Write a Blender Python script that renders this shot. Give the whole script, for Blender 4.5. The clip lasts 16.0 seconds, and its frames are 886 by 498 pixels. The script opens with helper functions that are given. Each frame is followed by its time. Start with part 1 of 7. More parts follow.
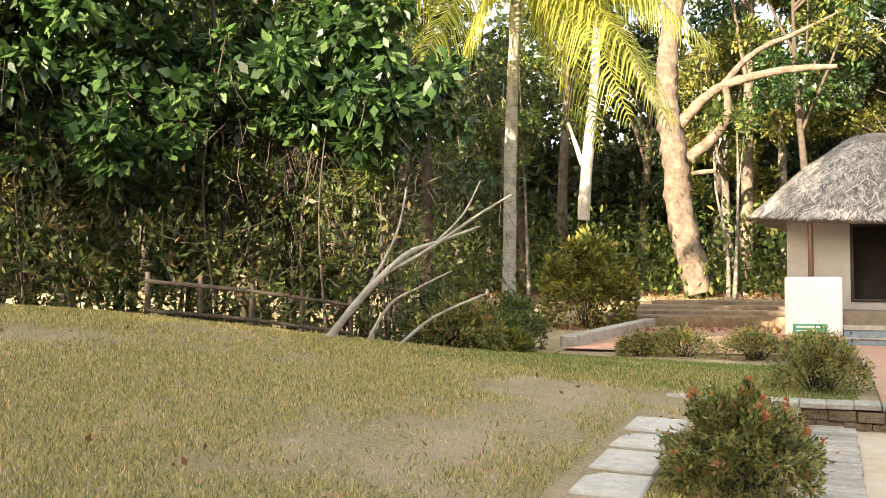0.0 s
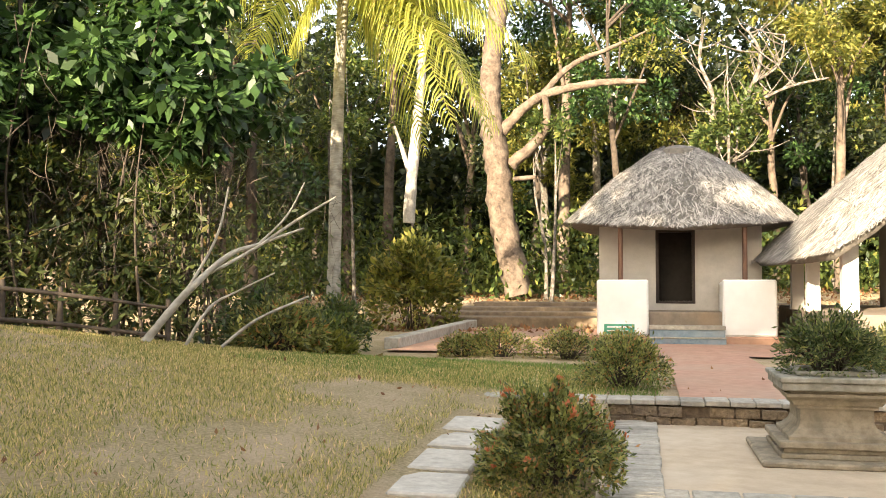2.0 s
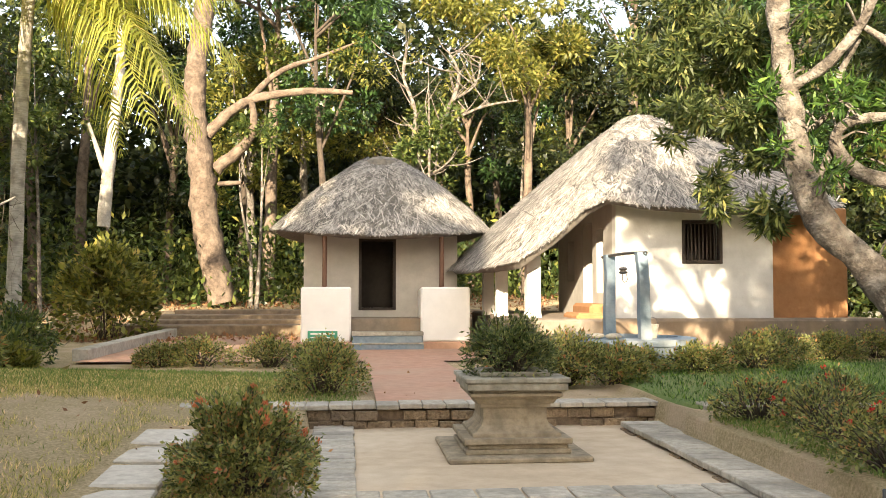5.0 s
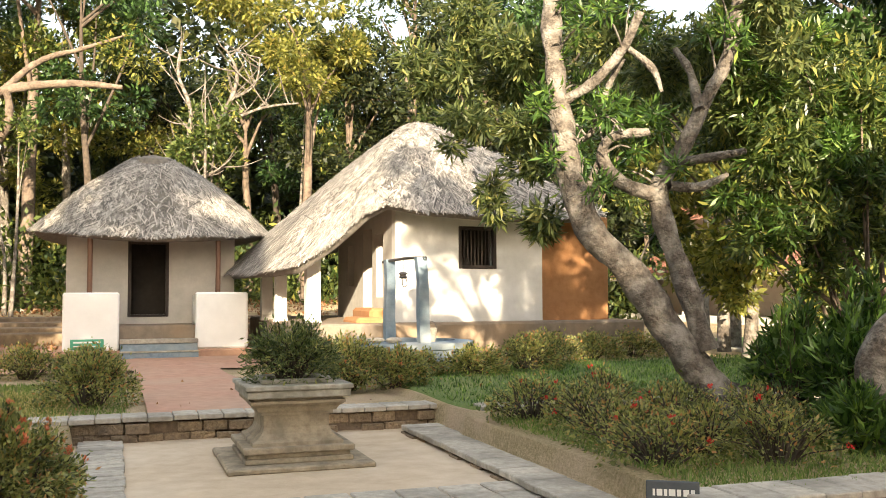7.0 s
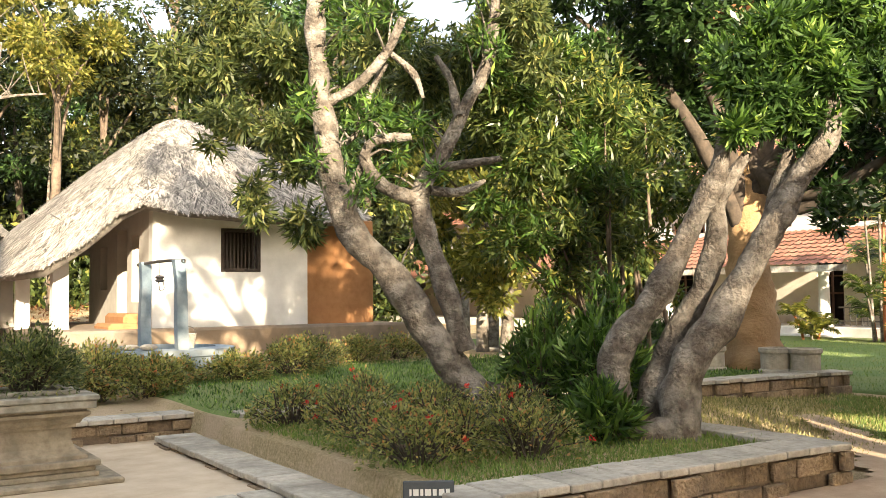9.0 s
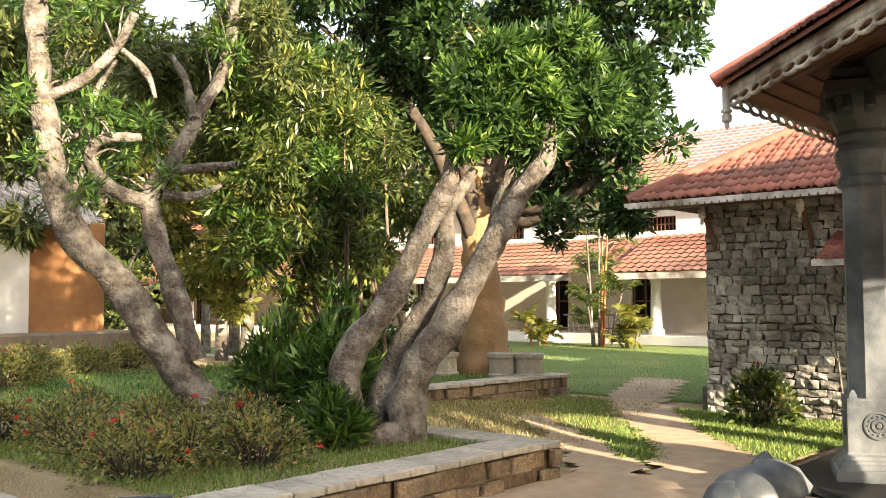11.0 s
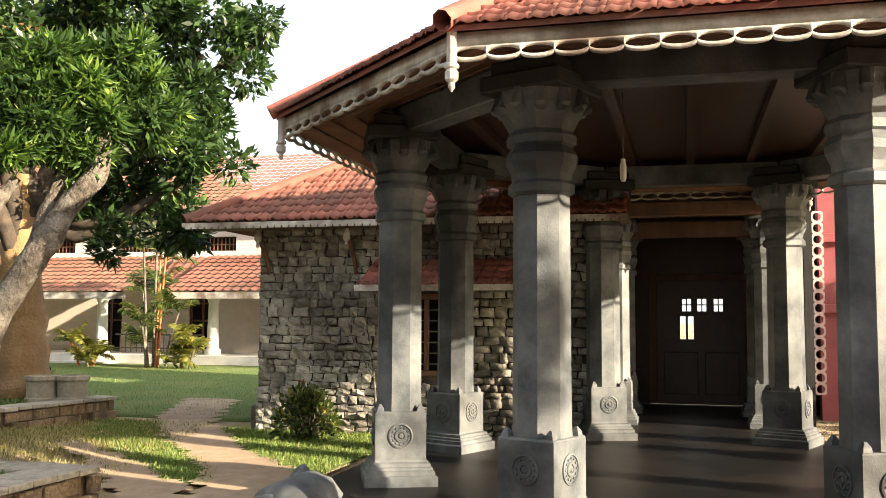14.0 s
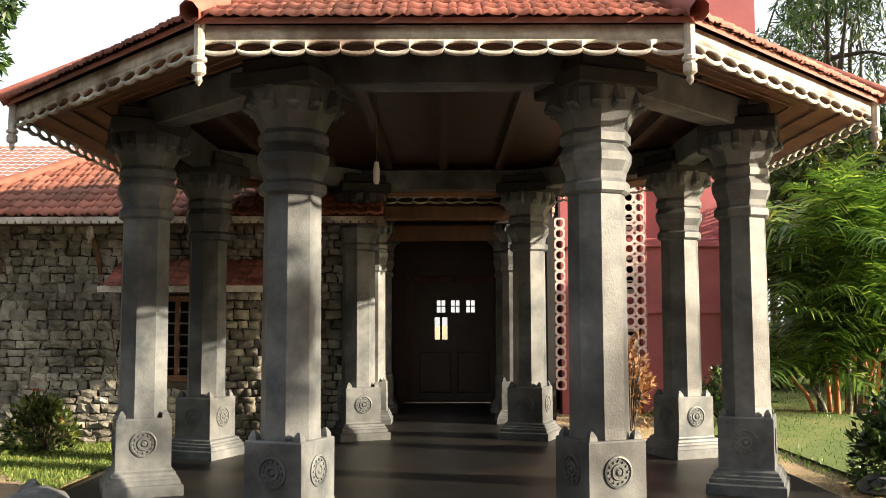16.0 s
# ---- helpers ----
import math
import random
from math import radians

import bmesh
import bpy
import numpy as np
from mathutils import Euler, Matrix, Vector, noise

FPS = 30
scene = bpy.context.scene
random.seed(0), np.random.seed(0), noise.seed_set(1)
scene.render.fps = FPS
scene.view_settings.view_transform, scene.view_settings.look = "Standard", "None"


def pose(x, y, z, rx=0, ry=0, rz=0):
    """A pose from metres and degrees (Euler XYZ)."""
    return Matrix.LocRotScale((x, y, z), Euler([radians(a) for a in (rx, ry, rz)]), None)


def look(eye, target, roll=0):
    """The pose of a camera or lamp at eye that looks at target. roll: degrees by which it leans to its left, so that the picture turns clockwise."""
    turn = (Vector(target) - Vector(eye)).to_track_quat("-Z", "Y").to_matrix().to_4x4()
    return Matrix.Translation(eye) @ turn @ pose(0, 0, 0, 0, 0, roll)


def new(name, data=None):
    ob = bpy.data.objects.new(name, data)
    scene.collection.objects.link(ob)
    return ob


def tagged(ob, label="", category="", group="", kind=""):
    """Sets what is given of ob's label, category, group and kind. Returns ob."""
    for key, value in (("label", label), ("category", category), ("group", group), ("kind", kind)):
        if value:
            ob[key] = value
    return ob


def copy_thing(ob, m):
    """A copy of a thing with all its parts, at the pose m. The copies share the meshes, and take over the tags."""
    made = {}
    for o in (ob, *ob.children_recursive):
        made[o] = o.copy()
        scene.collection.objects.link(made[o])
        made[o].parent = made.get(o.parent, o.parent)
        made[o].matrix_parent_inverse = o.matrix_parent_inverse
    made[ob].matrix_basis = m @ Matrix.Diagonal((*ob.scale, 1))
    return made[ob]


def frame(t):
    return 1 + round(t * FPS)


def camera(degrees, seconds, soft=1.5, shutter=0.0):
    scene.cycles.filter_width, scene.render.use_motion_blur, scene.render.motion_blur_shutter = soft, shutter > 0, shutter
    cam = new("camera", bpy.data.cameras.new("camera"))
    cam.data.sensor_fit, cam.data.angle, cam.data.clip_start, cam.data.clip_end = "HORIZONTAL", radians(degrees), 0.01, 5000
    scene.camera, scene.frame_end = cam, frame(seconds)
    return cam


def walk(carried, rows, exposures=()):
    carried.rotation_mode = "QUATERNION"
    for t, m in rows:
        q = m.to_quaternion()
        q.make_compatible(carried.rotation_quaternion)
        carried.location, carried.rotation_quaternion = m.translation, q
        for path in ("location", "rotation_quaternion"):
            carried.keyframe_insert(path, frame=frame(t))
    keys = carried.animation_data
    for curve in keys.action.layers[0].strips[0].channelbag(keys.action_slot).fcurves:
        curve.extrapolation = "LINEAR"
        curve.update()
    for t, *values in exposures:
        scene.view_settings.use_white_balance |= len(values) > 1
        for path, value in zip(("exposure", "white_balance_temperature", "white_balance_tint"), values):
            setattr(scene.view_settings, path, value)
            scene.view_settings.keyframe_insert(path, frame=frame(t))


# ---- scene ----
EXPOSURES = [(0, 2.52), (3.5, 2.20), (7, 2.12), (11, 2.34), (13, 2.22), (14.5, 1.98), (16, 1.76)]
cam = camera(50.94, 16.0, soft=0.8)

# seconds, x, y, z, pitch, roll, yaw
ROWS = [
    (0, -0.106, -0.026, 1.586, 1.88, 0.06, 22.74),
    (0.5, -0.105, -0.025, 1.587, 1.83, 0.08, 20.16),
    (1, -0.096, -0.028, 1.592, 1.83, 0.06, 17.54),
    (1.5, -0.076, -0.039, 1.595, 1.90, 0.02, 14.86),
    (2, -0.056, -0.057, 1.595, 1.99, -0.03, 12.09),
    (2.5, -0.041, -0.082, 1.592, 2.09, -0.04, 9.25),
    (3, -0.034, -0.102, 1.594, 2.17, -0.13, 6.35),
    (3.5, -0.017, -0.112, 1.597, 2.26, -0.19, 3.42),
    (6, 0.041, -0.045, 1.595, 2.69, 0.14, -12.36),
    (6.5, 0.020, -0.023, 1.596, 2.70, 0.17, -15.83),
    (7, -0.000, 0.001, 1.599, 2.71, 0.20, -19.38),
    (7.5, -0.008, 0.030, 1.599, 2.72, 0.17, -22.97),
    (8, 0.013, 0.052, 1.597, 2.75, 0.29, -26.53),
    (8.5, 0.050, 0.057, 1.596, 2.78, 0.47, -30.07),
    (11, 0.156, -0.079, 1.603, 3.14, 0.34, -49.01),
    (11.5, 0.125, -0.099, 1.604, 3.23, 0.25, -53.38),
    (12, 0.096, -0.120, 1.600, 3.41, 0.17, -57.83),
    (12.5, 0.073, -0.165, 1.596, 3.69, -0.07, -62.21),
    (13, 0.059, -0.197, 1.608, 3.91, -0.23, -66.69),
    (13.5, 0.030, -0.228, 1.617, 4.13, -0.31, -71.21),
    (14, 0.021, -0.251, 1.618, 4.33, -0.32, -75.52),
    (14.5, 0.031, -0.271, 1.616, 4.46, -0.22, -79.53),
    (15, 0.038, -0.292, 1.611, 4.56, -0.09, -83.28),
    (15.5, 0.039, -0.320, 1.611, 4.56, 0.00, -86.75),
    (16, 0.041, -0.347, 1.607, 4.50, 0.14, -90.01),
]


def eye_pose(x, y, z, pitch, roll, yaw):
    return Matrix.Translation((x, y, z)) @ Matrix.Rotation(radians(yaw), 4, "Z") @ Matrix.Rotation(radians(90 + pitch), 4, "X") @ Matrix.Rotation(radians(-roll), 4, "Z")


walk(cam, [(r[0], eye_pose(*r[1:])) for r in ROWS], EXPOSURES)

# ---- daylight: a low warm sun behind the camera, hazy bright sky
SUN_EL, SUN_AZ = radians(17), radians(195)   # azimuth from +y, clockwise
to_sun = Vector((math.sin(SUN_AZ) * math.cos(SUN_EL), math.cos(SUN_AZ) * math.cos(SUN_EL), math.sin(SUN_EL)))
world = bpy.data.worlds.new("sky")
scene.world = world
world.use_nodes = True
wn = world.node_tree.nodes
sky = wn.new("ShaderNodeTexSky")
sky.sky_type, sky.sun_disc = "NISHITA", False
sky.sun_elevation, sky.sun_rotation = SUN_EL, SUN_AZ
sky.air_density, sky.dust_density, sky.ozone_density = 1.0, 4.0, 1.0
wn["Background"].inputs["Strength"].default_value = 0.115
haze = wn.new("ShaderNodeMix")     # thin bright haze over the blue
haze.data_type = "RGBA"
haze.inputs["Factor"].default_value = 0.55
haze.inputs["B"].default_value = (4.0, 3.95, 3.85, 1)
world.node_tree.links.new(sky.outputs["Color"], haze.inputs["A"])
world.node_tree.links.new(haze.outputs["Result"], wn["Background"].inputs["Color"])
sun = new("sun", bpy.data.lights.new("sun", "SUN"))
sun.data.energy, sun.data.angle, sun.data.color = 4.6, radians(0.6), (1.0, 0.83, 0.60)
sun.matrix_basis = look(tuple(to_sun * 60), (0, 0, 0))

# ---- materials
def surface(name, c1, c2, scale=6.0, rough=0.8, bump=0.3, bump_scale=40.0, stain=None, stain_scale=0.7, stain_amount=0.5,
            vary=0.0, stretch=(1, 1, 1), island=0.0, metal=0.0, bump_dist=0.01, local=False):
    """A mottled surface: two colours by noise, a stain at a larger scale, a bump of fine grain."""
    m = bpy.data.materials.new(name)
    m.use_nodes = True
    t = m.node_tree
    n, l = t.nodes, t.links
    p = n["Principled BSDF"]
    p.inputs["Roughness"].default_value, p.inputs["Metallic"].default_value = rough, metal
    if local:
        at = n.new("ShaderNodeTexCoord").outputs["Object"]
    else:
        at = n.new("ShaderNodeNewGeometry").outputs["Position"]
    mp = n.new("ShaderNodeMapping")
    mp.inputs["Scale"].default_value = stretch
    l.new(at, mp.inputs["Vector"])
    n1 = n.new("ShaderNodeTexNoise")
    n1.inputs["Scale"].default_value, n1.inputs["Detail"].default_value, n1.inputs["Roughness"].default_value = scale, 8, 0.65
    l.new(mp.outputs["Vector"], n1.inputs["Vector"])
    r1 = n.new("ShaderNodeValToRGB")
    r1.color_ramp.elements[0].position, r1.color_ramp.elements[1].position = 0.32, 0.68
    r1.color_ramp.elements[0].color, r1.color_ramp.elements[1].color = (*c1, 1), (*c2, 1)
    l.new(n1.outputs["Fac"], r1.inputs["Fac"])
    col = r1.outputs["Color"]
    if stain:
        n2 = n.new("ShaderNodeTexNoise")
        n2.inputs["Scale"].default_value, n2.inputs["Detail"].default_value = stain_scale, 6
        l.new(at, n2.inputs["Vector"])
        r2 = n.new("ShaderNodeMapRange")
        r2.inputs["From Min"].default_value, r2.inputs["From Max"].default_value, r2.inputs["To Max"].default_value = 0.45, 0.66, stain_amount
        l.new(n2.outputs["Fac"], r2.inputs["Value"])
        mx = n.new("ShaderNodeMix")
        mx.data_type = "RGBA"
        l.new(r2.outputs["Result"], mx.inputs["Factor"])
        l.new(col, mx.inputs["A"])
        mx.inputs["B"].default_value = (*stain, 1)
        col = mx.outputs["Result"]
    if vary or island:
        hs = n.new("ShaderNodeHueSaturation")
        mr = n.new("ShaderNodeMapRange")
        a = vary or island
        mr.inputs["To Min"].default_value, mr.inputs["To Max"].default_value = 1 - a, 1 + a
        l.new(n.new("ShaderNodeObjectInfo").outputs["Random"] if vary else n.new("ShaderNodeNewGeometry").outputs["Random Per Island"], mr.inputs["Value"])
        l.new(mr.outputs["Result"], hs.inputs["Value"])
        l.new(col, hs.inputs["Color"])
        col = hs.outputs["Color"]
    l.new(col, p.inputs["Base Color"])
    if bump:
        n3 = n.new("ShaderNodeTexNoise")
        n3.inputs["Scale"].default_value, n3.inputs["Detail"].default_value = bump_scale, 5
        l.new(mp.outputs["Vector"], n3.inputs["Vector"])
        b = n.new("ShaderNodeBump")
        b.inputs["Strength"].default_value, b.inputs["Distance"].default_value = bump, bump_dist
        l.new(n3.outputs["Fac"], b.inputs["Height"])
        l.new(b.outputs["Normal"], p.inputs["Normal"])
    return m


def leaf_mat(name, dark, light, third=None, gloss=0.45, through_light=0.42):
    m = bpy.data.materials.new(name)
    m.use_nodes = True
    t = m.node_tree
    n, l = t.nodes, t.links
    p = n["Principled BSDF"]
    p.inputs["Roughness"].default_value = gloss
    r = n.new("ShaderNodeValToRGB")
    r.color_ramp.elements[0].color, r.color_ramp.elements[1].color = (*dark, 1), (*light, 1)
    r.color_ramp.elements[0].position, r.color_ramp.elements[1].position = 0.1, 0.85
    if third:
        e = r.color_ramp.elements.new(0.97)
        e.color = (*third, 1)
    l.new(n.new("ShaderNodeNewGeometry").outputs["Random Per Island"], r.inputs["Fac"])
    l.new(r.outputs["Color"], p.inputs["Base Color"])
    tr = n.new("ShaderNodeBsdfTranslucent")
    hs = n.new("ShaderNodeHueSaturation")
    hs.inputs["Value"].default_value, hs.inputs["Saturation"].default_value = 1.6, 1.1
    l.new(r.outputs["Color"], hs.inputs["Color"])
    l.new(hs.outputs["Color"], tr.inputs["Color"])
    mix = n.new("ShaderNodeMixShader")
    mix.inputs["Fac"].default_value = through_light
    l.new(p.outputs["BSDF"], mix.inputs[1])
    l.new(tr.outputs["BSDF"], mix.inputs[2])
    l.new(mix.outputs["Shader"], n["Material Output"].inputs["Surface"])
    return m


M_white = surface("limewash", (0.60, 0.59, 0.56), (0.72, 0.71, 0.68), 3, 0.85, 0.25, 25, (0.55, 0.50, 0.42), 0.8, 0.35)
# limewash made whiter to carry the open light on the parapets
M_bright = surface("lit_limewash", (0.80, 0.80, 0.78), (0.86, 0.86, 0.84), 3, 0.85, 0.2, 25)
# lime plaster greyed in colour for walls that stand in shade
M_grey_wall = surface("shaded_lime_plaster", (0.42, 0.395, 0.36), (0.51, 0.485, 0.44), 3, 0.9, 0.3, 20, (0.42, 0.38, 0.33), 0.9, 0.4)
M_mud = surface("orange_mud_plaster", (0.28, 0.13, 0.05), (0.38, 0.19, 0.08), 4, 0.95, 0.5, 18, (0.30, 0.15, 0.07), 0.9, 0.5)
M_mudfloor = surface("cow_dung_floor", (0.16, 0.13, 0.10), (0.25, 0.20, 0.15), 5, 0.9, 0.4, 20, (0.32, 0.22, 0.13), 0.8, 0.5)
# near-black colour that stands in for the dark of unlit interiors
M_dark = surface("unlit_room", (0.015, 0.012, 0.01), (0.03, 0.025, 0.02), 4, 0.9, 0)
M_thatch = surface("palm_thatch", (0.10, 0.09, 0.077), (0.22, 0.20, 0.17), 9, 0.95, 0.6, 60, (0.14, 0.12, 0.10), 0.6, 0.5)
M_straw = surface("dry_palm_leaf", (0.19, 0.175, 0.155), (0.42, 0.39, 0.35), 5, 0.9, 0, 1, island=0.8)
M_wood = surface("old_dark_wood", (0.10, 0.05, 0.03), (0.20, 0.10, 0.06), 5, 0.6, 0.3, 30, stretch=(1, 1, 0.15))
M_soffit = surface("brown_soffit_boards", (0.20, 0.085, 0.045), (0.32, 0.15, 0.085), 5, 0.6, 0.2, 30, (0.10, 0.05, 0.035), 1.2, 0.7)
M_fascia = surface("flaking_white_fascia", (0.44, 0.41, 0.36), (0.76, 0.72, 0.66), 11, 0.8, 0.4, 30, (0.14, 0.085, 0.06), 2.2, 0.85)
M_granite = surface("grey_granite", (0.042, 0.054, 0.066), (0.21, 0.22, 0.225), 2.4, 0.5, 0.2, 60, (0.012, 0.013, 0.015), 1.0, 0.95)
M_floor = surface("polished_dark_floor", (0.005, 0.0055, 0.006), (0.014, 0.0135, 0.013), 3, 0.42, 0.12, 30, (0.035, 0.028, 0.022), 0.9, 0.4)
M_floor.node_tree.nodes["Principled BSDF"].inputs["Specular IOR Level"].default_value = 0.16
M_rubble = surface("rubble_stone", (0.21, 0.20, 0.175), (0.46, 0.435, 0.385), 5, 0.9, 0.7, 22, (0.09, 0.075, 0.06), 0.8, 0.8, vary=0.38, bump_dist=0.03)
M_rubble_rest = surface("rubble_stone_rest", (0.21, 0.20, 0.175), (0.46, 0.435, 0.385), 5, 0.9, 0.7, 22, (0.09, 0.075, 0.06), 0.8, 0.8, island=0.38, bump_dist=0.03)
M_mortar = surface("dark_mortar", (0.075, 0.065, 0.055), (0.14, 0.12, 0.10), 9, 0.95, 0.6, 30)
M_laterite = surface("laterite_block", (0.19, 0.135, 0.082), (0.38, 0.28, 0.175), 26, 0.97, 1.0, 38, (0.10, 0.075, 0.055), 2.2, 0.7, vary=0.16, bump_dist=0.035)
M_coping = surface("weathered_concrete", (0.32, 0.29, 0.24), (0.52, 0.475, 0.40), 14, 0.92, 0.7, 45, (0.18, 0.165, 0.135), 1.6, 0.6, vary=0.12, bump_dist=0.015)
M_court = surface("sandy_court", (0.44, 0.34, 0.23), (0.56, 0.45, 0.32), 4, 0.95, 0.4, 50, (0.64, 0.55, 0.43), 0.5, 0.5)
M_redpath = surface("red_brick_path", (0.36, 0.19, 0.13), (0.50, 0.29, 0.20), 6, 0.95, 0.5, 30, (0.42, 0.31, 0.22), 0.5, 0.5)
M_tile = surface("clay_roof_tile", (0.24, 0.080, 0.055), (0.36, 0.135, 0.092), 5, 0.8, 0.3, 40, (0.13, 0.075, 0.055), 0.8, 0.7, vary=0.3)
M_darktile = surface("dark_clay_tile", (0.20, 0.085, 0.06), (0.33, 0.14, 0.09), 5, 0.85, 0.3, 40, (0.12, 0.07, 0.05), 0.6, 0.5, island=0.25)
M_redtile = surface("red_roof_tile", (0.24, 0.075, 0.055), (0.38, 0.13, 0.095), 5, 0.75, 0.3, 40, (0.12, 0.065, 0.05), 0.8, 0.6, vary=0.3)
M_redpaint = surface("maroon_paint", (0.30, 0.075, 0.085), (0.38, 0.10, 0.11), 3, 0.7, 0.15, 30, (0.24, 0.07, 0.07), 0.7, 0.4)
M_pinkjali = surface("pale_pink_screen", (0.62, 0.44, 0.42), (0.74, 0.56, 0.53), 4, 0.8, 0.2, 30)
M_bark = surface("pale_grey_bark", (0.05, 0.041, 0.033), (0.165, 0.138, 0.11), 18, 0.95, 1.0, 30, (0.36, 0.33, 0.285), 6.0, 0.6, bump_dist=0.04)
M_brownbark = surface("brown_bark", (0.055, 0.040, 0.03), (0.17, 0.125, 0.09), 7, 0.95, 1.0, 14, (0.25, 0.195, 0.145), 2.5, 0.5, bump_dist=0.03)
M_darkbark = surface("dark_bark", (0.03, 0.024, 0.018), (0.10, 0.075, 0.055), 6, 0.95, 0.8, 25)
M_soil = surface("bare_soil", (0.10, 0.065, 0.045), (0.18, 0.12, 0.085), 9, 0.98, 0.8, 30, bump_dist=0.02)
M_blue = surface("faded_blue_concrete", (0.13, 0.18, 0.23), (0.24, 0.31, 0.36), 6, 0.85, 0.3, 30, (0.35, 0.36, 0.35), 1.6, 0.5)
M_sign = surface("green_sign", (0.05, 0.30, 0.18), (0.08, 0.36, 0.22), 4, 0.5, 0)
M_slate = surface("slate_plate", (0.045, 0.055, 0.065), (0.08, 0.09, 0.10), 8, 0.6, 0.2, 30)
M_ink = surface("white_lettering", (0.7, 0.7, 0.68), (0.8, 0.8, 0.78), 4, 0.7, 0)
M_metal = surface("dull_metal", (0.12, 0.11, 0.10), (0.2, 0.18, 0.17), 8, 0.45, 0.1, 30, metal=0.8)
M_petal = leaf_mat("orange_petal", (0.50, 0.14, 0.06), (0.60, 0.24, 0.12), None, 0.5, 0.3)
M_redpetal = leaf_mat("red_petal", (0.50, 0.03, 0.03), (0.65, 0.08, 0.06), None, 0.5, 0.3)
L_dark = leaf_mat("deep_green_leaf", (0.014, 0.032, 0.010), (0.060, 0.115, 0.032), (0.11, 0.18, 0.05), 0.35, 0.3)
L_mid = leaf_mat("green_leaf", (0.026, 0.048, 0.012), (0.12, 0.155, 0.038), (0.26, 0.25, 0.06), 0.42, 0.34)
L_fresh = leaf_mat("fresh_green_leaf", (0.026, 0.062, 0.012), (0.11, 0.195, 0.038), (0.26, 0.36, 0.075), 0.4, 0.36)
L_yellow = leaf_mat("yellow_green_leaf", (0.07, 0.085, 0.018), (0.27, 0.265, 0.06), (0.36, 0.29, 0.085))
L_bush = leaf_mat("small_bush_leaf", (0.065, 0.085, 0.025), (0.34, 0.34, 0.11), (0.40, 0.21, 0.085))
L_dusty = leaf_mat("dusty_green_leaf", (0.040, 0.062, 0.020), (0.17, 0.20, 0.065), (0.30, 0.29, 0.10))
L_thicket = leaf_mat("tangled_leaf", (0.030, 0.048, 0.016), (0.13, 0.15, 0.05), (0.22, 0.15, 0.065))
M_earth_mortar = surface("earth_mortar", (0.11, 0.08, 0.053), (0.20, 0.145, 0.095), 16, 0.97, 0.8, 30, bump_dist=0.02)
L_dry = leaf_mat("dry_leaf", (0.16, 0.07, 0.03), (0.34, 0.18, 0.08), None, 0.7, 0.2)
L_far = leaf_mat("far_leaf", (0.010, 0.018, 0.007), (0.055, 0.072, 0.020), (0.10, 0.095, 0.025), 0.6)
L_palm = leaf_mat("coconut_frond", (0.22, 0.25, 0.045), (0.46, 0.45, 0.11), (0.55, 0.47, 0.17), 0.4, 0.45)
L_grass = leaf_mat("grass_blade", (0.12, 0.13, 0.036), (0.40, 0.35, 0.15), (0.58, 0.46, 0.26), 0.7, 0.3)

# ---- helpers for building
def thing(name, x, y, z, label, category, group="", kind="", rz=0.0):
    e = new(name)
    e.empty_display_size = 0.2
    e.matrix_basis = pose(x, y, z, 0, 0, rz)
    return tagged(e, label, category, group, kind)


def mesh_from(name, verts, faces):
    """A mesh from an n x 3 array and an m x k array of indices."""
    me = bpy.data.meshes.new(name)
    v = np.asarray(verts, dtype=np.float32)
    f = np.asarray(faces, dtype=np.int32)
    me.vertices.add(len(v))
    me.vertices.foreach_set("co", v.ravel())
    k = f.shape[1]
    me.loops.add(f.size)
    me.loops.foreach_set("vertex_index", f.ravel())
    me.polygons.add(len(f))
    me.polygons.foreach_set("loop_start", np.arange(len(f), dtype=np.int32) * k)
    me.update(calc_edges=True)
    return me


def part(name, source, material, parent=None, label="", smooth=False):
    """One mesh object from a bmesh or a mesh, in its parent's own space."""
    if isinstance(source, bmesh.types.BMesh):
        me = bpy.data.meshes.new(name)
        bmesh.ops.recalc_face_normals(source, faces=source.faces)
        source.to_mesh(me)
        source.free()
    else:
        me = source
    if not me.materials:
        me.materials.append(material)
    if smooth:
        me.polygons.foreach_set("use_smooth", [True] * len(me.polygons))
    ob = new(name, me)
    ob.parent = parent
    return tagged(ob, label)


def structure(name, source, material, label, category, smooth=False):
    return tagged(part(name, source, material, None, label, smooth), category=category, kind="structure")


def box(bm, x0, x1, y0, y1, z0, z1, bevel=0.0, turn=None):
    b = bmesh.new() if bevel else bm
    vs = [b.verts.new((x, y, z)) for x in (x0, x1) for y in (y0, y1) for z in (z0, z1)]
    for f in ((0, 1, 3, 2), (4, 6, 7, 5), (0, 4, 5, 1), (2, 3, 7, 6), (0, 2, 6, 4), (1, 5, 7, 3)):
        b.faces.new([vs[i] for i in f])
    if bevel:
        bmesh.ops.bevel(b, geom=list(b.edges), offset=bevel, segments=1, affect="EDGES")
        merge(bm, b)
        b.free()
    return bm


def merge(bm, other, m=None):
    made = {}
    for v in other.verts:
        made[v] = bm.verts.new(m @ v.co if m else v.co)
    for f in other.faces:
        bm.faces.new([made[v] for v in f.verts])


def boxes(*rows, bevel=0.0):
    bm = bmesh.new()
    for r in rows:
        box(bm, *r, bevel=bevel)
    return bm


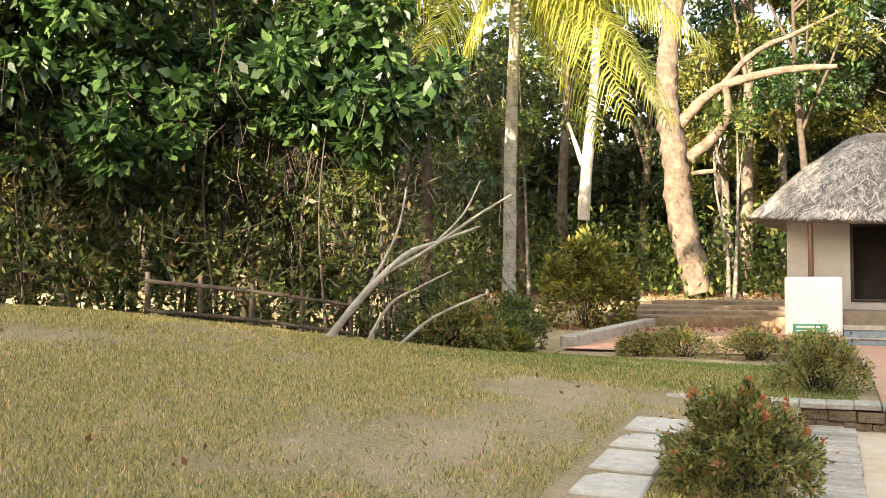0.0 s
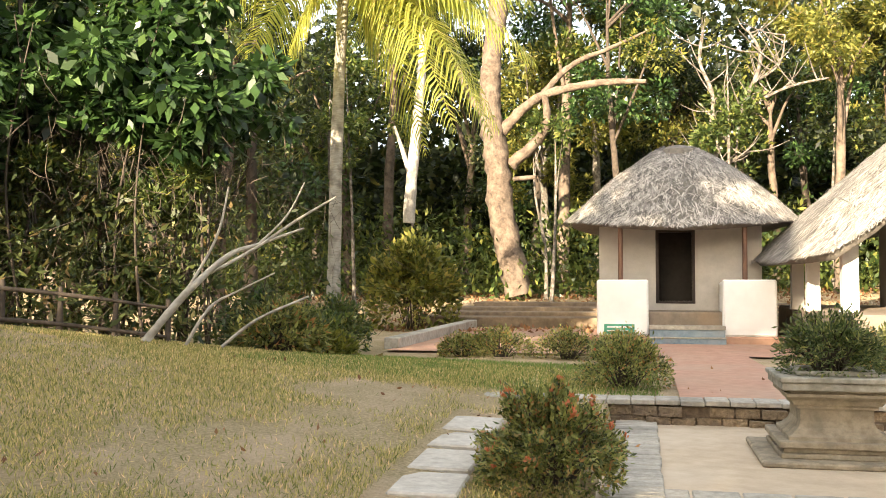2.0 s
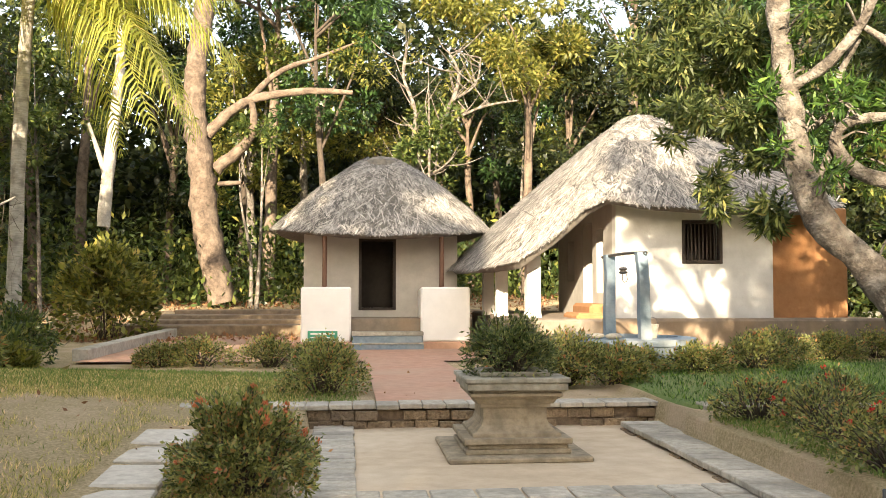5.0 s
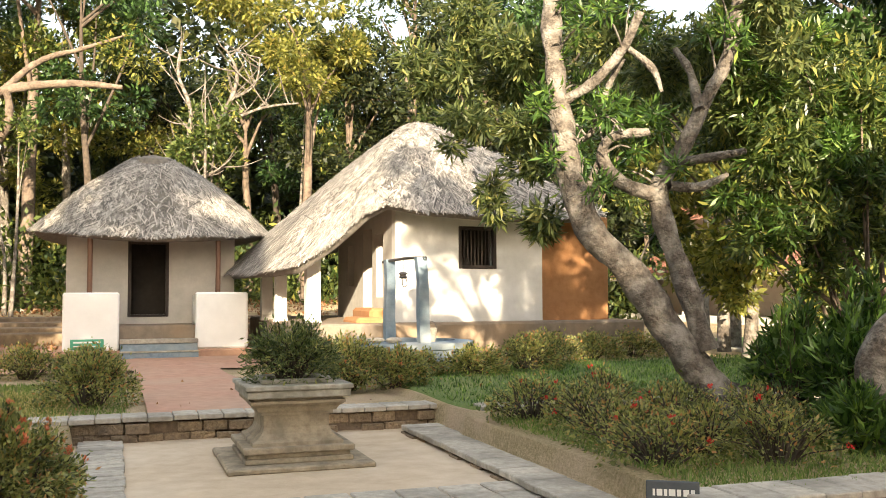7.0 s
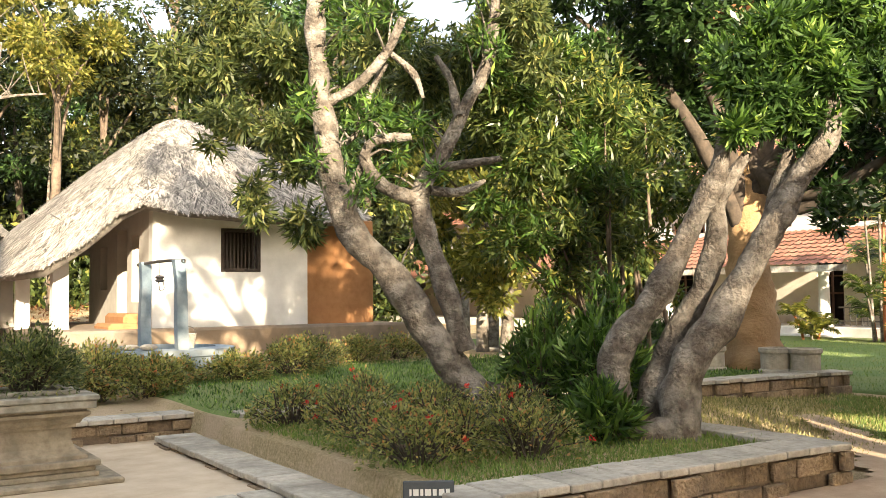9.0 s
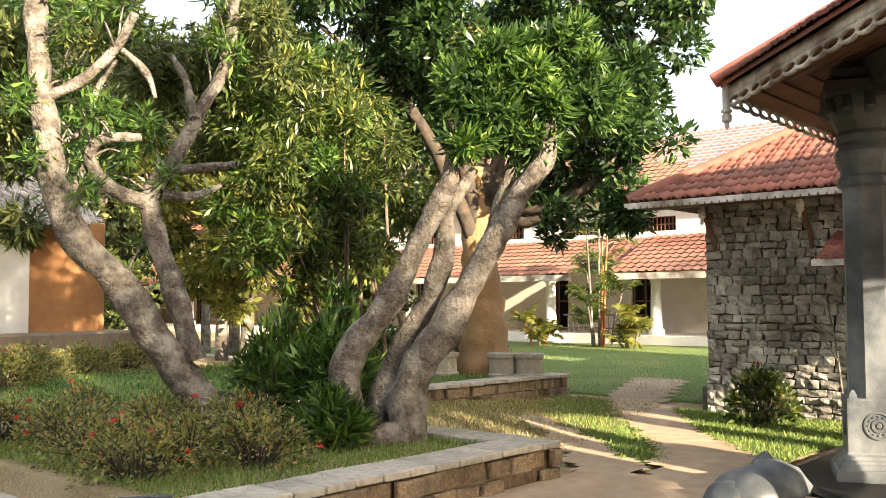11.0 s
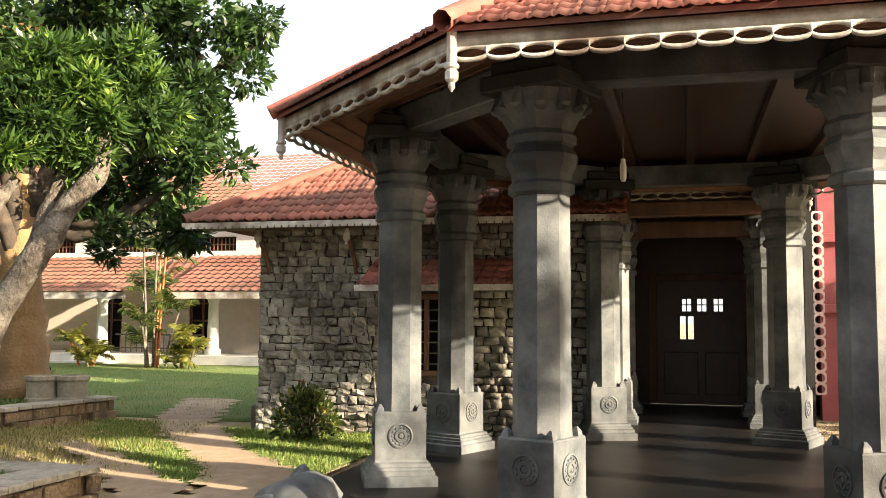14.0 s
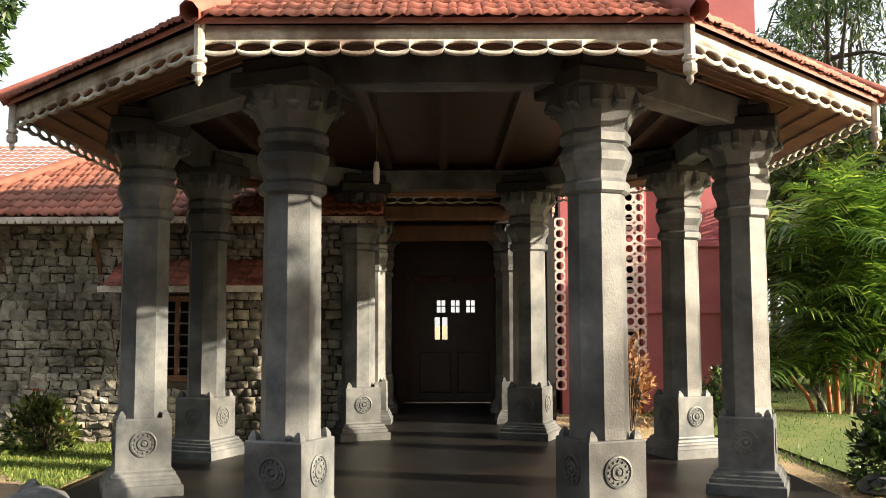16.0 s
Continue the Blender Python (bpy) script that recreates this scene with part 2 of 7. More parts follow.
def lathe(bm, profile, n=8, turn=0.0, cx=0.0, cy=0.0, square=False):
    """Rings of n corners, from (radius, z) pairs, capped at both ends."""
    rings = []
    for r, z in profile:
        rings.append([bm.verts.new((cx + r * math.cos(turn + 2 * math.pi * i / n), cy + r * math.sin(turn + 2 * math.pi * i / n), z)) for i in range(n)])
    for a, b in zip(rings, rings[1:]):
        for i in range(n):
            bm.faces.new((a[i], a[(i + 1) % n], b[(i + 1) % n], b[i]))
    bm.faces.new(rings[0][::-1])
    bm.faces.new(rings[-1])
    return bm


def tube(path, radii, n=8, wobble=0.0, seed=0):
    """Vertices and quads of a tapered tube along a path, rounded by a spline."""
    P = [Vector(p) for p in path]
    fine, rad = [], []
    for i in range(len(P) - 1):
        a, b, c, d = P[max(i - 1, 0)], P[i], P[i + 1], P[min(i + 2, len(P) - 1)]
        k = (9 if wobble > 0.25 else 5) if len(P) > 2 else 2
        for s in range(k):
            t = s / k
            fine.append(0.5 * ((2 * b) + (c - a) * t + (2 * a - 5 * b + 4 * c - d) * t * t + (3 * b - a - 3 * c + d) * t ** 3))
            rad.append(radii[i] * (1 - t) + radii[i + 1] * t)
    fine.append(P[-1])
    rad.append(radii[-1])
    verts, faces = [], []
    u = Vector((1, 0, 0))
    for i, p in enumerate(fine):
        d = (fine[min(i + 1, len(fine) - 1)] - fine[max(i - 1, 0)]).normalized()
        u = (u - d * u.dot(d))
        u = u.normalized() if u.length > 1e-4 else d.orthogonal().normalized()
        w = d.cross(u)
        for j in range(n):
            a = 2 * math.pi * j / n
            q = u * math.cos(a) + w * math.sin(a)
            r = rad[i]
            if wobble:
                r *= 1 + wobble * noise.noise((p + q * rad[i]) * 3.5 + Vector((seed, 0, 0))) + wobble * 0.55 * noise.noise((p + q * rad[i]) * Vector((11, 11, 7)) + Vector((seed, 3, 0)))
            verts.append(p + q * r)
    for i in range(len(fine) - 1):
        for j in range(n):
            faces.append((i * n + j, i * n + (j + 1) % n, (i + 1) * n + (j + 1) % n, (i + 1) * n + j))
    return verts, faces


def tubes(name, rows, wobble=0.0, n=8):
    """One mesh of several tubes: rows of (path, radii)."""
    V, F, k = [], [], 0
    for s, (path, radii) in enumerate(rows):
        v, f = tube(path, radii, n, wobble, s * 7.3)
        V += [tuple(q) for q in v]
        F += [tuple(i + k for i in q) for q in f]
        k += len(v)
    return mesh_from(name, np.array(V), np.array(F))


rng = np.random.default_rng(11)


def leaf_cloud(name, pts, out, size, width=0.42, droop=0.3, spread=0.7):
    """A folded leaf at each point, pointing roughly outwards and hanging a little."""
    n = len(pts)
    a = out + rng.normal(0, spread, (n, 3))
    a[:, 2] -= droop
    a /= np.linalg.norm(a, axis=1)[:, None] + 1e-9
    b = np.cross(a, rng.normal(0, 0.55, (n, 3)) + (0, 0, 1))
    b /= np.linalg.norm(b, axis=1)[:, None] + 1e-9
    c = np.cross(a, b)
    L = (size * rng.uniform(0.6, 1.35, n))[:, None]
    mid = pts + a * L * 0.45
    V = np.stack([pts, mid + b * L * width * 0.5 + c * L * 0.06, pts + a * L - c * L * 0.08, mid - b * L * width * 0.5 + c * L * 0.06], 1).reshape(-1, 3)
    return mesh_from(name, V, np.arange(4 * n).reshape(n, 4))


def clump_points(clumps, n, shell=0.55):
    """Points and outward ways over ellipsoids: rows of x, y, z, rx, ry, rz."""
    c = np.array(clumps, dtype=float)
    w = np.prod(c[:, 3:], axis=1) ** (2 / 3)
    k = rng.choice(len(c), n, p=w / w.sum())
    d = rng.normal(0, 1, (n, 3))
    d /= np.linalg.norm(d, axis=1)[:, None]
    r = rng.uniform(shell, 1.05, n)[:, None]
    return c[k, :3] + d * r * c[k, 3:], d


def crown(name, clumps, n, size, material, parent, label="", width=0.42, droop=0.3, spread=0.7, shell=0.55):
    p, d = clump_points(clumps, n, shell)
    return part(name, leaf_cloud(name, p, d, size, width, droop, spread), material, parent, label)

# ---- ground
def smooth(a, b, x):
    t = np.clip((x - a) / (b - a), 0, 1)
    return t * t * (3 - 2 * t)


BED_X0, BED_X1, BED_Y0 = 3.45, 7.0, 4.75


def ground_z(x, y):
    x, y = np.asarray(x, float), np.asarray(y, float)
    left = 0.08 + 0.17 * smooth(4, 10, y)
    z = np.where(x < -0.42, left, 0.0)
    z = np.where((y > 10.55) & (x < 3.6), 0.25 - 0.20 * smooth(12, 19, y), z)
    z = np.where((x >= 3.55) & (y > 9.15) & (x < 13.3), 0.32, z)
    bed = (x > BED_X0) & (x < BED_X1) & (y > BED_Y0) & (y <= 9.2)
    z = np.where(bed, 0.30, z)
    z = np.where((x >= BED_X1) & (x < 13.3) & (y > 5) & (y <= 9.15), 0.22 * smooth(5.2, 8.0, y) * smooth(12.5, 8, x), z)
    z = np.where((x >= 13.3), 0.02 + 0.10 * smooth(14, 26, x), z)
    z = z + 1.0 * np.exp(-((x + 11) ** 2 + (y - 8) ** 2) / 42.0) * smooth(-0.6, -3.0, x)
    back = np.where(x < 20, smooth(29, 40, y) * 0.9 + 0.02 * np.clip(y - 40, 0, 60), 0)
    return z + back


def sheet(name, xs, ys, lift=0.0, inside=None, bumps=0.0, lip=False):
    if lip:      # the border turns down into the soil
        xs, ys = [np.concatenate([[v[0] - 0.08], v, [v[-1] + 0.08]]) for v in (xs, ys)]
    X, Y = np.meshgrid(xs, ys, indexing="ij")
    Z = ground_z(X, Y) + lift
    if bumps:
        Z = Z + bumps * np.array([[noise.noise(Vector((x * 0.9, y * 0.9, 3))) for y in ys] for x in xs])
    if lip:
        for edge in (np.s_[0, :], np.s_[-1, :], np.s_[:, 0], np.s_[:, -1]):
            Z[edge] -= 0.09
    V = np.stack([X, Y, Z], -1).reshape(-1, 3)
    ny = len(ys)
    i, j = np.meshgrid(np.arange(len(xs) - 1), np.arange(ny - 1), indexing="ij")
    a = (i * ny + j).ravel()
    F = np.stack([a, a + ny, a + ny + 1, a + 1], 1)
    if inside:
        cx, cy = V[F].mean(1)[:, 0], V[F].mean(1)[:, 1]
        F = F[inside(cx, cy)]
        used = np.unique(F)
        remap = -np.ones(len(V), int)
        remap[used] = np.arange(len(used))
        V, F = V[used], remap[F]
    return mesh_from(name, V, F)


def cuts(lo, hi, step, *extra):
    return np.unique(np.round(np.concatenate([np.arange(lo, hi, step), [hi], *[[e - 0.03, e + 0.03] for e in extra]]), 3))


def ground_mat():
    m = surface("worn_grass", (0.26, 0.21, 0.09), (0.60, 0.46, 0.28), 34, 0.97, 1.0, 60, (0.64, 0.48, 0.33), 1.1, 0.65, bump_dist=0.06)
    return m


M_ground = ground_mat()
gx = np.concatenate([[-400, -200, -100, -60, -40, -28], cuts(-22, 16, 0.28, -0.42, 3.55, BED_X0, BED_X1, 13.3), [18, 21, 25, 30, 40, 60, 100, 200, 400]])
gy = np.concatenate([[-400, -200, -100, -50, -25, -12, -6], cuts(-2, 34, 0.28, 10.55, 9.15, BED_Y0), [36, 38, 40, 43, 47, 55, 70, 100, 200, 400]])
structure("ground", sheet("ground", gx, gy, 0, None, 0.025), M_ground, "worn grass ground with bare sandy patches", "ground")

M_lawn = surface("mown_lawn", (0.075, 0.13, 0.025), (0.14, 0.20, 0.05), 12, 0.95, 0.8, 70, (0.22, 0.22, 0.07), 0.6, 0.5, bump_dist=0.02)
structure("lawn", sheet("lawn", cuts(13.36, 26.5, 0.4), cuts(6.2, 26, 0.4), 0.04, lip=True), M_lawn, "bright green mown lawn before the verandah", "lawn")
structure("lawn_upper", sheet("lawn_upper", cuts(3.7, 13.2, 0.3), cuts(9.5, 15, 0.3), 0.03, None, 0.025, True), M_lawn, "green lawn beside the thatched house", "lawn")

# the court, its paved rim and the earth paths
structure("court", boxes((-0.40, 3.2, 3.0, 10.55, -0.1, 0.035)), M_court, "swept sandy courtyard floor with worn pale patches", "court")
structure("path_red", sheet("path_red", cuts(0.35, 2.0, 0.3), cuts(10.7, 23.4, 0.4), 0.045), M_redpath, "red earthen path leading to the hut steps", "path")
structure("path_square", sheet("path_square", cuts(-5.5, 4.4, 0.5), cuts(19.4, 29.4, 0.5), 0.04), M_redpath, "sunken red brick square beside the hut", "path")


def path_mid(x):
    return np.interp(x, [7.2, 9.0, 10.6, 13.0, 16.5], [3.2, 4.1, 5.5, 7.2, 8.6])


def branch_mid(y):
    return np.interp(y, [4.3, 5.3, 6.6, 7.5], [7.5, 8.6, 9.6, 10.2])


def path_mask(x, y):
    """The trodden ground before the porch, the path that winds past the stone wall, and its short branch."""
    ragged = 0.06 * np.sin(x * 9 + y * 5) + 0.05 * np.sin(x * 3.1 - y * 7)
    winding = (x < 16.4) & (np.abs(y - path_mid(x)) < 0.52 + ragged)
    branch = (y > 4.2) & (y < 6.9) & (np.abs(x - branch_mid(y)) < 0.5 - 0.12 * (y - 4.2) + ragged)
    return ((x < 7.6) & (y < 4.6)) | ((x > 7.2) & (winding | branch))


M_path = surface("trodden_earth", (0.35, 0.245, 0.16), (0.50, 0.37, 0.255), 5, 0.95, 0.6, 40, (0.22, 0.16, 0.11), 0.7, 0.5)
structure("path_earth", sheet("path_earth", cuts(-3, 16.6, 0.1), cuts(-8, 9.4, 0.1), 0.05, lambda x, y: path_mask(x, y) & ~((x < 3.4) & (y > 3.0)), 0.0), M_path, "trodden earth path curving past the pavilion", "path")
structure("lawn_strip", sheet("lawn_strip", cuts(8.5, 12.4, 0.12), cuts(2.4, 6.2, 0.12), 0.03, lambda x, y: (y < path_mid(x) - 0.4) & (np.hypot(x - 9.64, y + 0.36) > 3.75)), M_lawn, "green lawn strip at the foot of the stone wall", "lawn")
structure("lawn_tongue", sheet("lawn_tongue", cuts(8.2, 12.8, 0.12), cuts(4.2, 8.4, 0.12), 0.03, lambda x, y: (y > path_mid(x) + 0.42) & (x > branch_mid(y) + 0.32) & (y < path_mid(x) + 1.5)), M_lawn, "tongue of green grass between two paths", "lawn")

# ---- plain unseen wall added behind the camera, closing the place against sky light
M_closing = surface("dull_plaster", (0.16, 0.145, 0.125), (0.24, 0.22, 0.19), 2, 0.95, 0.2, 15)
structure("west_light_block", boxes((-7.3, -6.9, -15.0, -4.0, -0.2, 7.5)), M_closing, "plain dull plastered wall added out of view to block light", "wall")

# ---- low retaining walls with coping slabs
def wall_run(name, x0, y0, x1, y1, z0, z1, thick, label, block=0.27):
    """A low wall of laterite blocks under coping slabs, from point to point."""
    d = Vector((x1 - x0, y1 - y0, 0))
    length = d.length
    rz = math.degrees(math.atan2(d.y, d.x))
    w = thing(name, x0, y0, 0, label, "wall", kind="structure", rz=rz)
    part("core", boxes((0, length, -thick + 0.03, -0.03, z0 - 0.2, z1 - 0.07)), M_earth_mortar, w)
    rows = max(1, round((z1 - 0.06 - z0) / 0.13))
    h = (z1 - 0.06 - z0) / rows
    bricks = [part("block", boxes((0.004, block - 0.004, -thick, -thick + 0.05, 0.003, h - 0.003), bevel=0.008), M_laterite, w)]
    first = bricks[0]
    first_mesh = first.data
    scene.collection.objects.unlink(first)
    bpy.data.objects.remove(first)
    for r in range(rows):
        x = -(block / 2) * (r % 2)
        while x < length - 0.02:
            a, b = max(x, 0), min(x + block, length)
            for face in (0, 1):
                o = new("block", first_mesh)
                o.parent = w
                o.location = (a, 0 if face == 0 else -thick + 0.0, z0 + r * h)
                o.scale = ((b - a) / block * random.uniform(0.93, 1.0), random.uniform(0.85, 1.25), random.uniform(0.88, 1.0))
                if face == 0:
                    o.rotation_euler = (0, 0, math.pi)
                    o.location = (b, -thick, z0 + r * h)
            x += block
    slab = part("slab", boxes((0.005, 0.26 - 0.004, -thick - 0.05, 0.05, z1 - 0.055, z1), bevel=0.008), M_coping, w)
    sm = slab.data
    bpy.data.objects.remove(slab)
    k = max(1, round(length / 0.26))
    for i in range(k):
        o = new("slab", sm)
        o.parent = w
        o.location = (i * length / k, random.uniform(-0.006, 0.006), random.uniform(-0.004, 0.004))
        o.scale = (length / k / 0.26, 1, 1)
    return w


wall_run("retaining_wall", 3.75, 10.45, -0.45, 10.45, 0.0, 0.30, 0.30, "low laterite retaining wall with pale coping beside the court")
wall_run("retaining_wall", -0.45, 10.45, -3.6, 10.45, 0.15, 0.30, 0.30, "low laterite kerb half sunk in the lawn")
wall_run("retaining_wall", 13.3, 8.60, 3.75, 9.45, 0.0, 0.37, 0.30, "low laterite wall edging the upper lawn")
wall_run("retaining_wall", 13.0, 22.0, 13.0, 8.60, 0.0, 0.37, 0.30, "low laterite wall at the end of the lawn")
wall_run("retaining_wall", 7.05, 4.60, 3.3, 4.70, 0.0, 0.37, 0.34, "laterite planter wall with pale coping slabs by the path")
wall_run("retaining_wall", 7.0, 6.4, 7.0, 4.95, 0.05, 0.37, 0.30, "laterite planter wall end with pale coping slabs")
wall_run("retaining_wall", 3.10, 5.0, 3.10, 10.1, 0.0, 0.12, 0.34, "flat paved kerb along the courtyard")


# paved strip of bricks laid across, and flagstones
strip = thing("paved_strip", -0.13, 7.6, 0.02, "pale brick strip laid crosswise beside the court", "paving", kind="structure")
bm0 = part("paver", boxes((-0.22, 0.22, -0.045, 0.045, 0, 0.05), bevel=0.008), M_coping, strip)
for i in range(1, 75):
    o = new("paver", bm0.data)
    o.parent, o.location = strip, (random.uniform(-0.008, 0.008), -4.0 + i * 0.095, random.uniform(-0.004, 0.004))
bm0.location = (0, -4.0, 0)
flags = thing("flagstones", 1.6, 6.7, 0.03, "row of worn flagstones across the court", "paving", kind="structure")
f0 = part("flagstone", boxes((-0.17, 0.17, -0.17, 0.17, 0, 0.025), bevel=0.01), M_coping, flags)
for i in range(9):
    for j in range(6):
        o = f0 if i == j == 0 else new("flagstone", f0.data)
        o.parent, o.location = flags, (-1.5 + i * 0.36, 0.25 - j * 0.36, random.uniform(-0.004, 0.004))
M_slab = surface("pale_worn_concrete", (0.40, 0.36, 0.30), (0.60, 0.55, 0.47), 10, 0.95, 0.6, 40, (0.28, 0.23, 0.17), 1.4, 0.6)
slabs = thing("slab_path", -1.45, 6.0, 0.1, "broken concrete slab path along the grass mound", "path", kind="structure")
for i in range(8):
    y = 3.4 + i * 0.72
    z = float(ground_z(-1.5, y))
    b = boxes((-0.24, 0.24, -0.34, 0.34, -0.05, 0.035), bevel=0.015)
    o = part("slab", b, M_slab, slabs)
    o.location = (-0.02 * i + random.uniform(-0.03, 0.03), y - 6.0, z - 0.1)
    o.rotation_euler = (random.uniform(-0.02, 0.02), 0.02, random.uniform(-0.06, 0.06))

# ---- thatched roofs
M_darkwood = surface("near_black_wood", (0.020, 0.013, 0.010), (0.045, 0.03, 0.022), 5, 0.7, 0.2, 30)
def thatch(parent, eave, ridge, rows=12, thick=0.2, bulge=0.25, strands=6000, length=0.42, sag=0.0):
    """A thick thatch between a loop of eave points and a loop of ridge points, covered with loose palm strands."""
    E, R = np.array(eave, float), np.array(ridge, float)
    n = len(E)
    s = np.linspace(0, 1, rows)[:, None, None]
    S = E[None] * (1 - s) + R[None] * s
    S[:, :, 2] += bulge * np.sin(np.pi * s[:, :, 0]) ** 1.0
    for i in range(rows):
        for j in range(n):
            S[i, j, 2] += 0.05 * noise.noise(Vector(S[i, j] * 1.3)) * (1 if i else 1.5)
    V = list(S.reshape(-1, 3))
    F = []
    for i in range(rows - 1):
        for j in range(n):
            F.append((i * n + j, i * n + (j + 1) % n, (i + 1) * n + (j + 1) % n, (i + 1) * n + j))
    c = E.mean(0)
    base = len(V)
    low = E + (c - E) * 0.035
    low[:, 2] = E[:, 2] - thick * 0.6
    V += list(low)
    under = S[2] * 0.9 + c * 0.1
    under[:, 2] = S[2][:, 2] - thick - 0.1
    V += list(under)
    for j in range(n):
        F.append((j, base + j, base + (j + 1) % n, (j + 1) % n))
        F.append((base + j, base + n + j, base + n + (j + 1) % n, base + (j + 1) % n))
    body = part("thatch", mesh_from("thatch", np.array(V), np.array(F)), M_thatch, parent)
    # strands
    u, q = rng.uniform(0, n, strands), rng.uniform(0, 1, strands) ** 1.15 * 0.985
    k = max(150, strands // 7)
    q[:k] = rng.uniform(0.0, 0.02, k)
    j0 = u.astype(int) % n
    j1 = (j0 + 1) % n
    fu = (u - u.astype(int))[:, None]
    x = q * (rows - 1)
    i0 = np.minimum(x.astype(int), rows - 2)
    fx = (x - i0)[:, None]
    P0 = (S[i0, j0] * (1 - fu) + S[i0, j1] * fu)
    P1 = (S[i0 + 1, j0] * (1 - fu) + S[i0 + 1, j1] * fu)
    P = P0 * (1 - fx) + P1 * fx
    down = P0 - P1
    down /= np.linalg.norm(down, axis=1)[:, None] + 1e-9
    along = S[i0, j1] - S[i0, j0]
    along /= np.linalg.norm(along, axis=1)[:, None] + 1e-9
    nrm = np.cross(along, -down)
    nrm *= np.sign(nrm[:, 2])[:, None]
    d = down + along * rng.normal(0, 0.6, (strands, 1)) + nrm * rng.uniform(-0.02, 0.16, (strands, 1))
    d /= np.linalg.norm(d, axis=1)[:, None]
    w = np.cross(d, nrm)
    L = (length * rng.uniform(0.5, 1.3, strands))[:, None]
    W = rng.uniform(0.014, 0.042, strands)[:, None]
    P = P + nrm * rng.uniform(0.01, 0.05, (strands, 1)) - d * L * 0.6
    V = np.stack([P - w * W * 0.5, P + w * W * 0.5, P + d * L + w * W * 0.35, P + d * L - w * W * 0.35], 1).reshape(-1, 3)
    tagged(part("straw_layer", mesh_from("straw_layer", V, np.arange(4 * strands).reshape(-1, 4)), M_straw, parent, "loose dry palm-leaf straw"), kind="stuff")
    return body


def wall_with_holes(x0, x1, z0, z1, holes, thick):
    """A wall in the local x-z plane, from y=0 back to y=thick, with rectangular holes (x0, x1, z0, z1)."""
    xs = sorted({x0, x1, *[h[0] for h in holes], *[h[1] for h in holes]})
    zs = sorted({z0, z1, *[h[2] for h in holes], *[h[3] for h in holes]})
    bm = bmesh.new()
    solid = lambda i, k: 0 <= i < len(xs) - 1 and 0 <= k < len(zs) - 1 and not any(h[0] <= xs[i] < h[1] and h[2] <= zs[k] < h[3] for h in holes)
    vs = {}

    def v(i, k, y):
        if (i, k, y) not in vs:
            vs[i, k, y] = bm.verts.new((xs[i], y, zs[k]))
        return vs[i, k, y]
    for i in range(len(xs) - 1):
        for k in range(len(zs) - 1):
            if not solid(i, k):
                continue
            bm.faces.new((v(i, k, 0), v(i + 1, k, 0), v(i + 1, k + 1, 0), v(i, k + 1, 0)))
            bm.faces.new((v(i, k, thick), v(i, k + 1, thick), v(i + 1, k + 1, thick), v(i + 1, k, thick)))
            for di, dk, a, b in ((-1, 0, (i, k), (i, k + 1)), (1, 0, (i + 1, k + 1), (i + 1, k)), (0, -1, (i + 1, k), (i, k)), (0, 1, (i, k + 1), (i + 1, k + 1))):
                if not solid(i + di, k + dk):
                    bm.faces.new((v(*a, 0), v(*b, 0), v(*b, thick), v(*a, thick)))
    return bm


# ---- the small hut
hut = thing("thatched_hut", 0.95, 25.0, 0.28, "small whitewashed hut with palm-thatched roof and twin parapets", "hut")
part("plinth", boxes((-2.1, 2.2, -1.35, 4.3, -0.35, 0.56), bevel=0.03), M_mudfloor, hut, "brown mud-plastered plinth")
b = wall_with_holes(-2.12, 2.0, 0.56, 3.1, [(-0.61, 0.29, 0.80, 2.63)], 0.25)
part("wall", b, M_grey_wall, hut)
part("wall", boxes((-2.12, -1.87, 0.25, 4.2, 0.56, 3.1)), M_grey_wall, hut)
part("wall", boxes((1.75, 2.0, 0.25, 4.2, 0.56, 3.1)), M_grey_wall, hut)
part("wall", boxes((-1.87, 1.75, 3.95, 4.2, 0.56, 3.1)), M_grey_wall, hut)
part("door_frame", boxes((-0.66, -0.58, -0.03, 0.1, 0.74, 2.68), (0.26, 0.34, -0.03, 0.1, 0.74, 2.68), (-0.58, 0.26, -0.03, 0.1, 2.60, 2.68), (-0.58, 0.26, -0.03, 0.1, 0.74, 0.80), bevel=0.01), M_darkwood, hut)
# near-black panels put the hut's inner shade into colour
part("dark_ceiling_panel", boxes((-1.86, 1.74, 0.26, 3.94, 3.0, 3.05)), M_dark, hut)
part("door_shade_panel", boxes((-1.2, 0.9, 0.75, 0.85, 0.5, 3.0), (-1.2, -1.1, 0.26, 0.75, 0.5, 3.0), (0.8, 0.9, 0.26, 0.75, 0.5, 3.0), (-1.1, 0.8, 0.27, 0.75, 0.56, 0.58)), M_dark, hut, "near-black panel standing in for the unlit interior")
for x0, x1 in ((-2.12, -0.86), (0.90, 2.16)):
    b = boxes((x0, x1, -1.55, -1.25, -0.02, 1.36), bevel=0.04)
    box(b, x0 + 0.02, x0 + 0.28 if x0 < 0 else x0 + 0.26, -1.25, -0.2, 0.3, 1.3, bevel=0.04)
    part("parapet", b, M_bright, hut, "white lime-washed parapet block, its colour brightened for open light")
part("footing", boxes((-2.3, 2.4, -1.7, -1.2, -0.35, -0.02), bevel=0.03), M_redpath, hut, "red earthen footing")
part("step", boxes((-0.84, 0.94, -2.0, -1.5, -0.35, -0.06), bevel=0.02), M_blue, hut, "blue-grey painted lower step")
part("step", boxes((-0.84, 0.94, -1.72, -1.2, -0.3, 0.14), bevel=0.02), M_blue, hut, "blue-grey painted upper step")
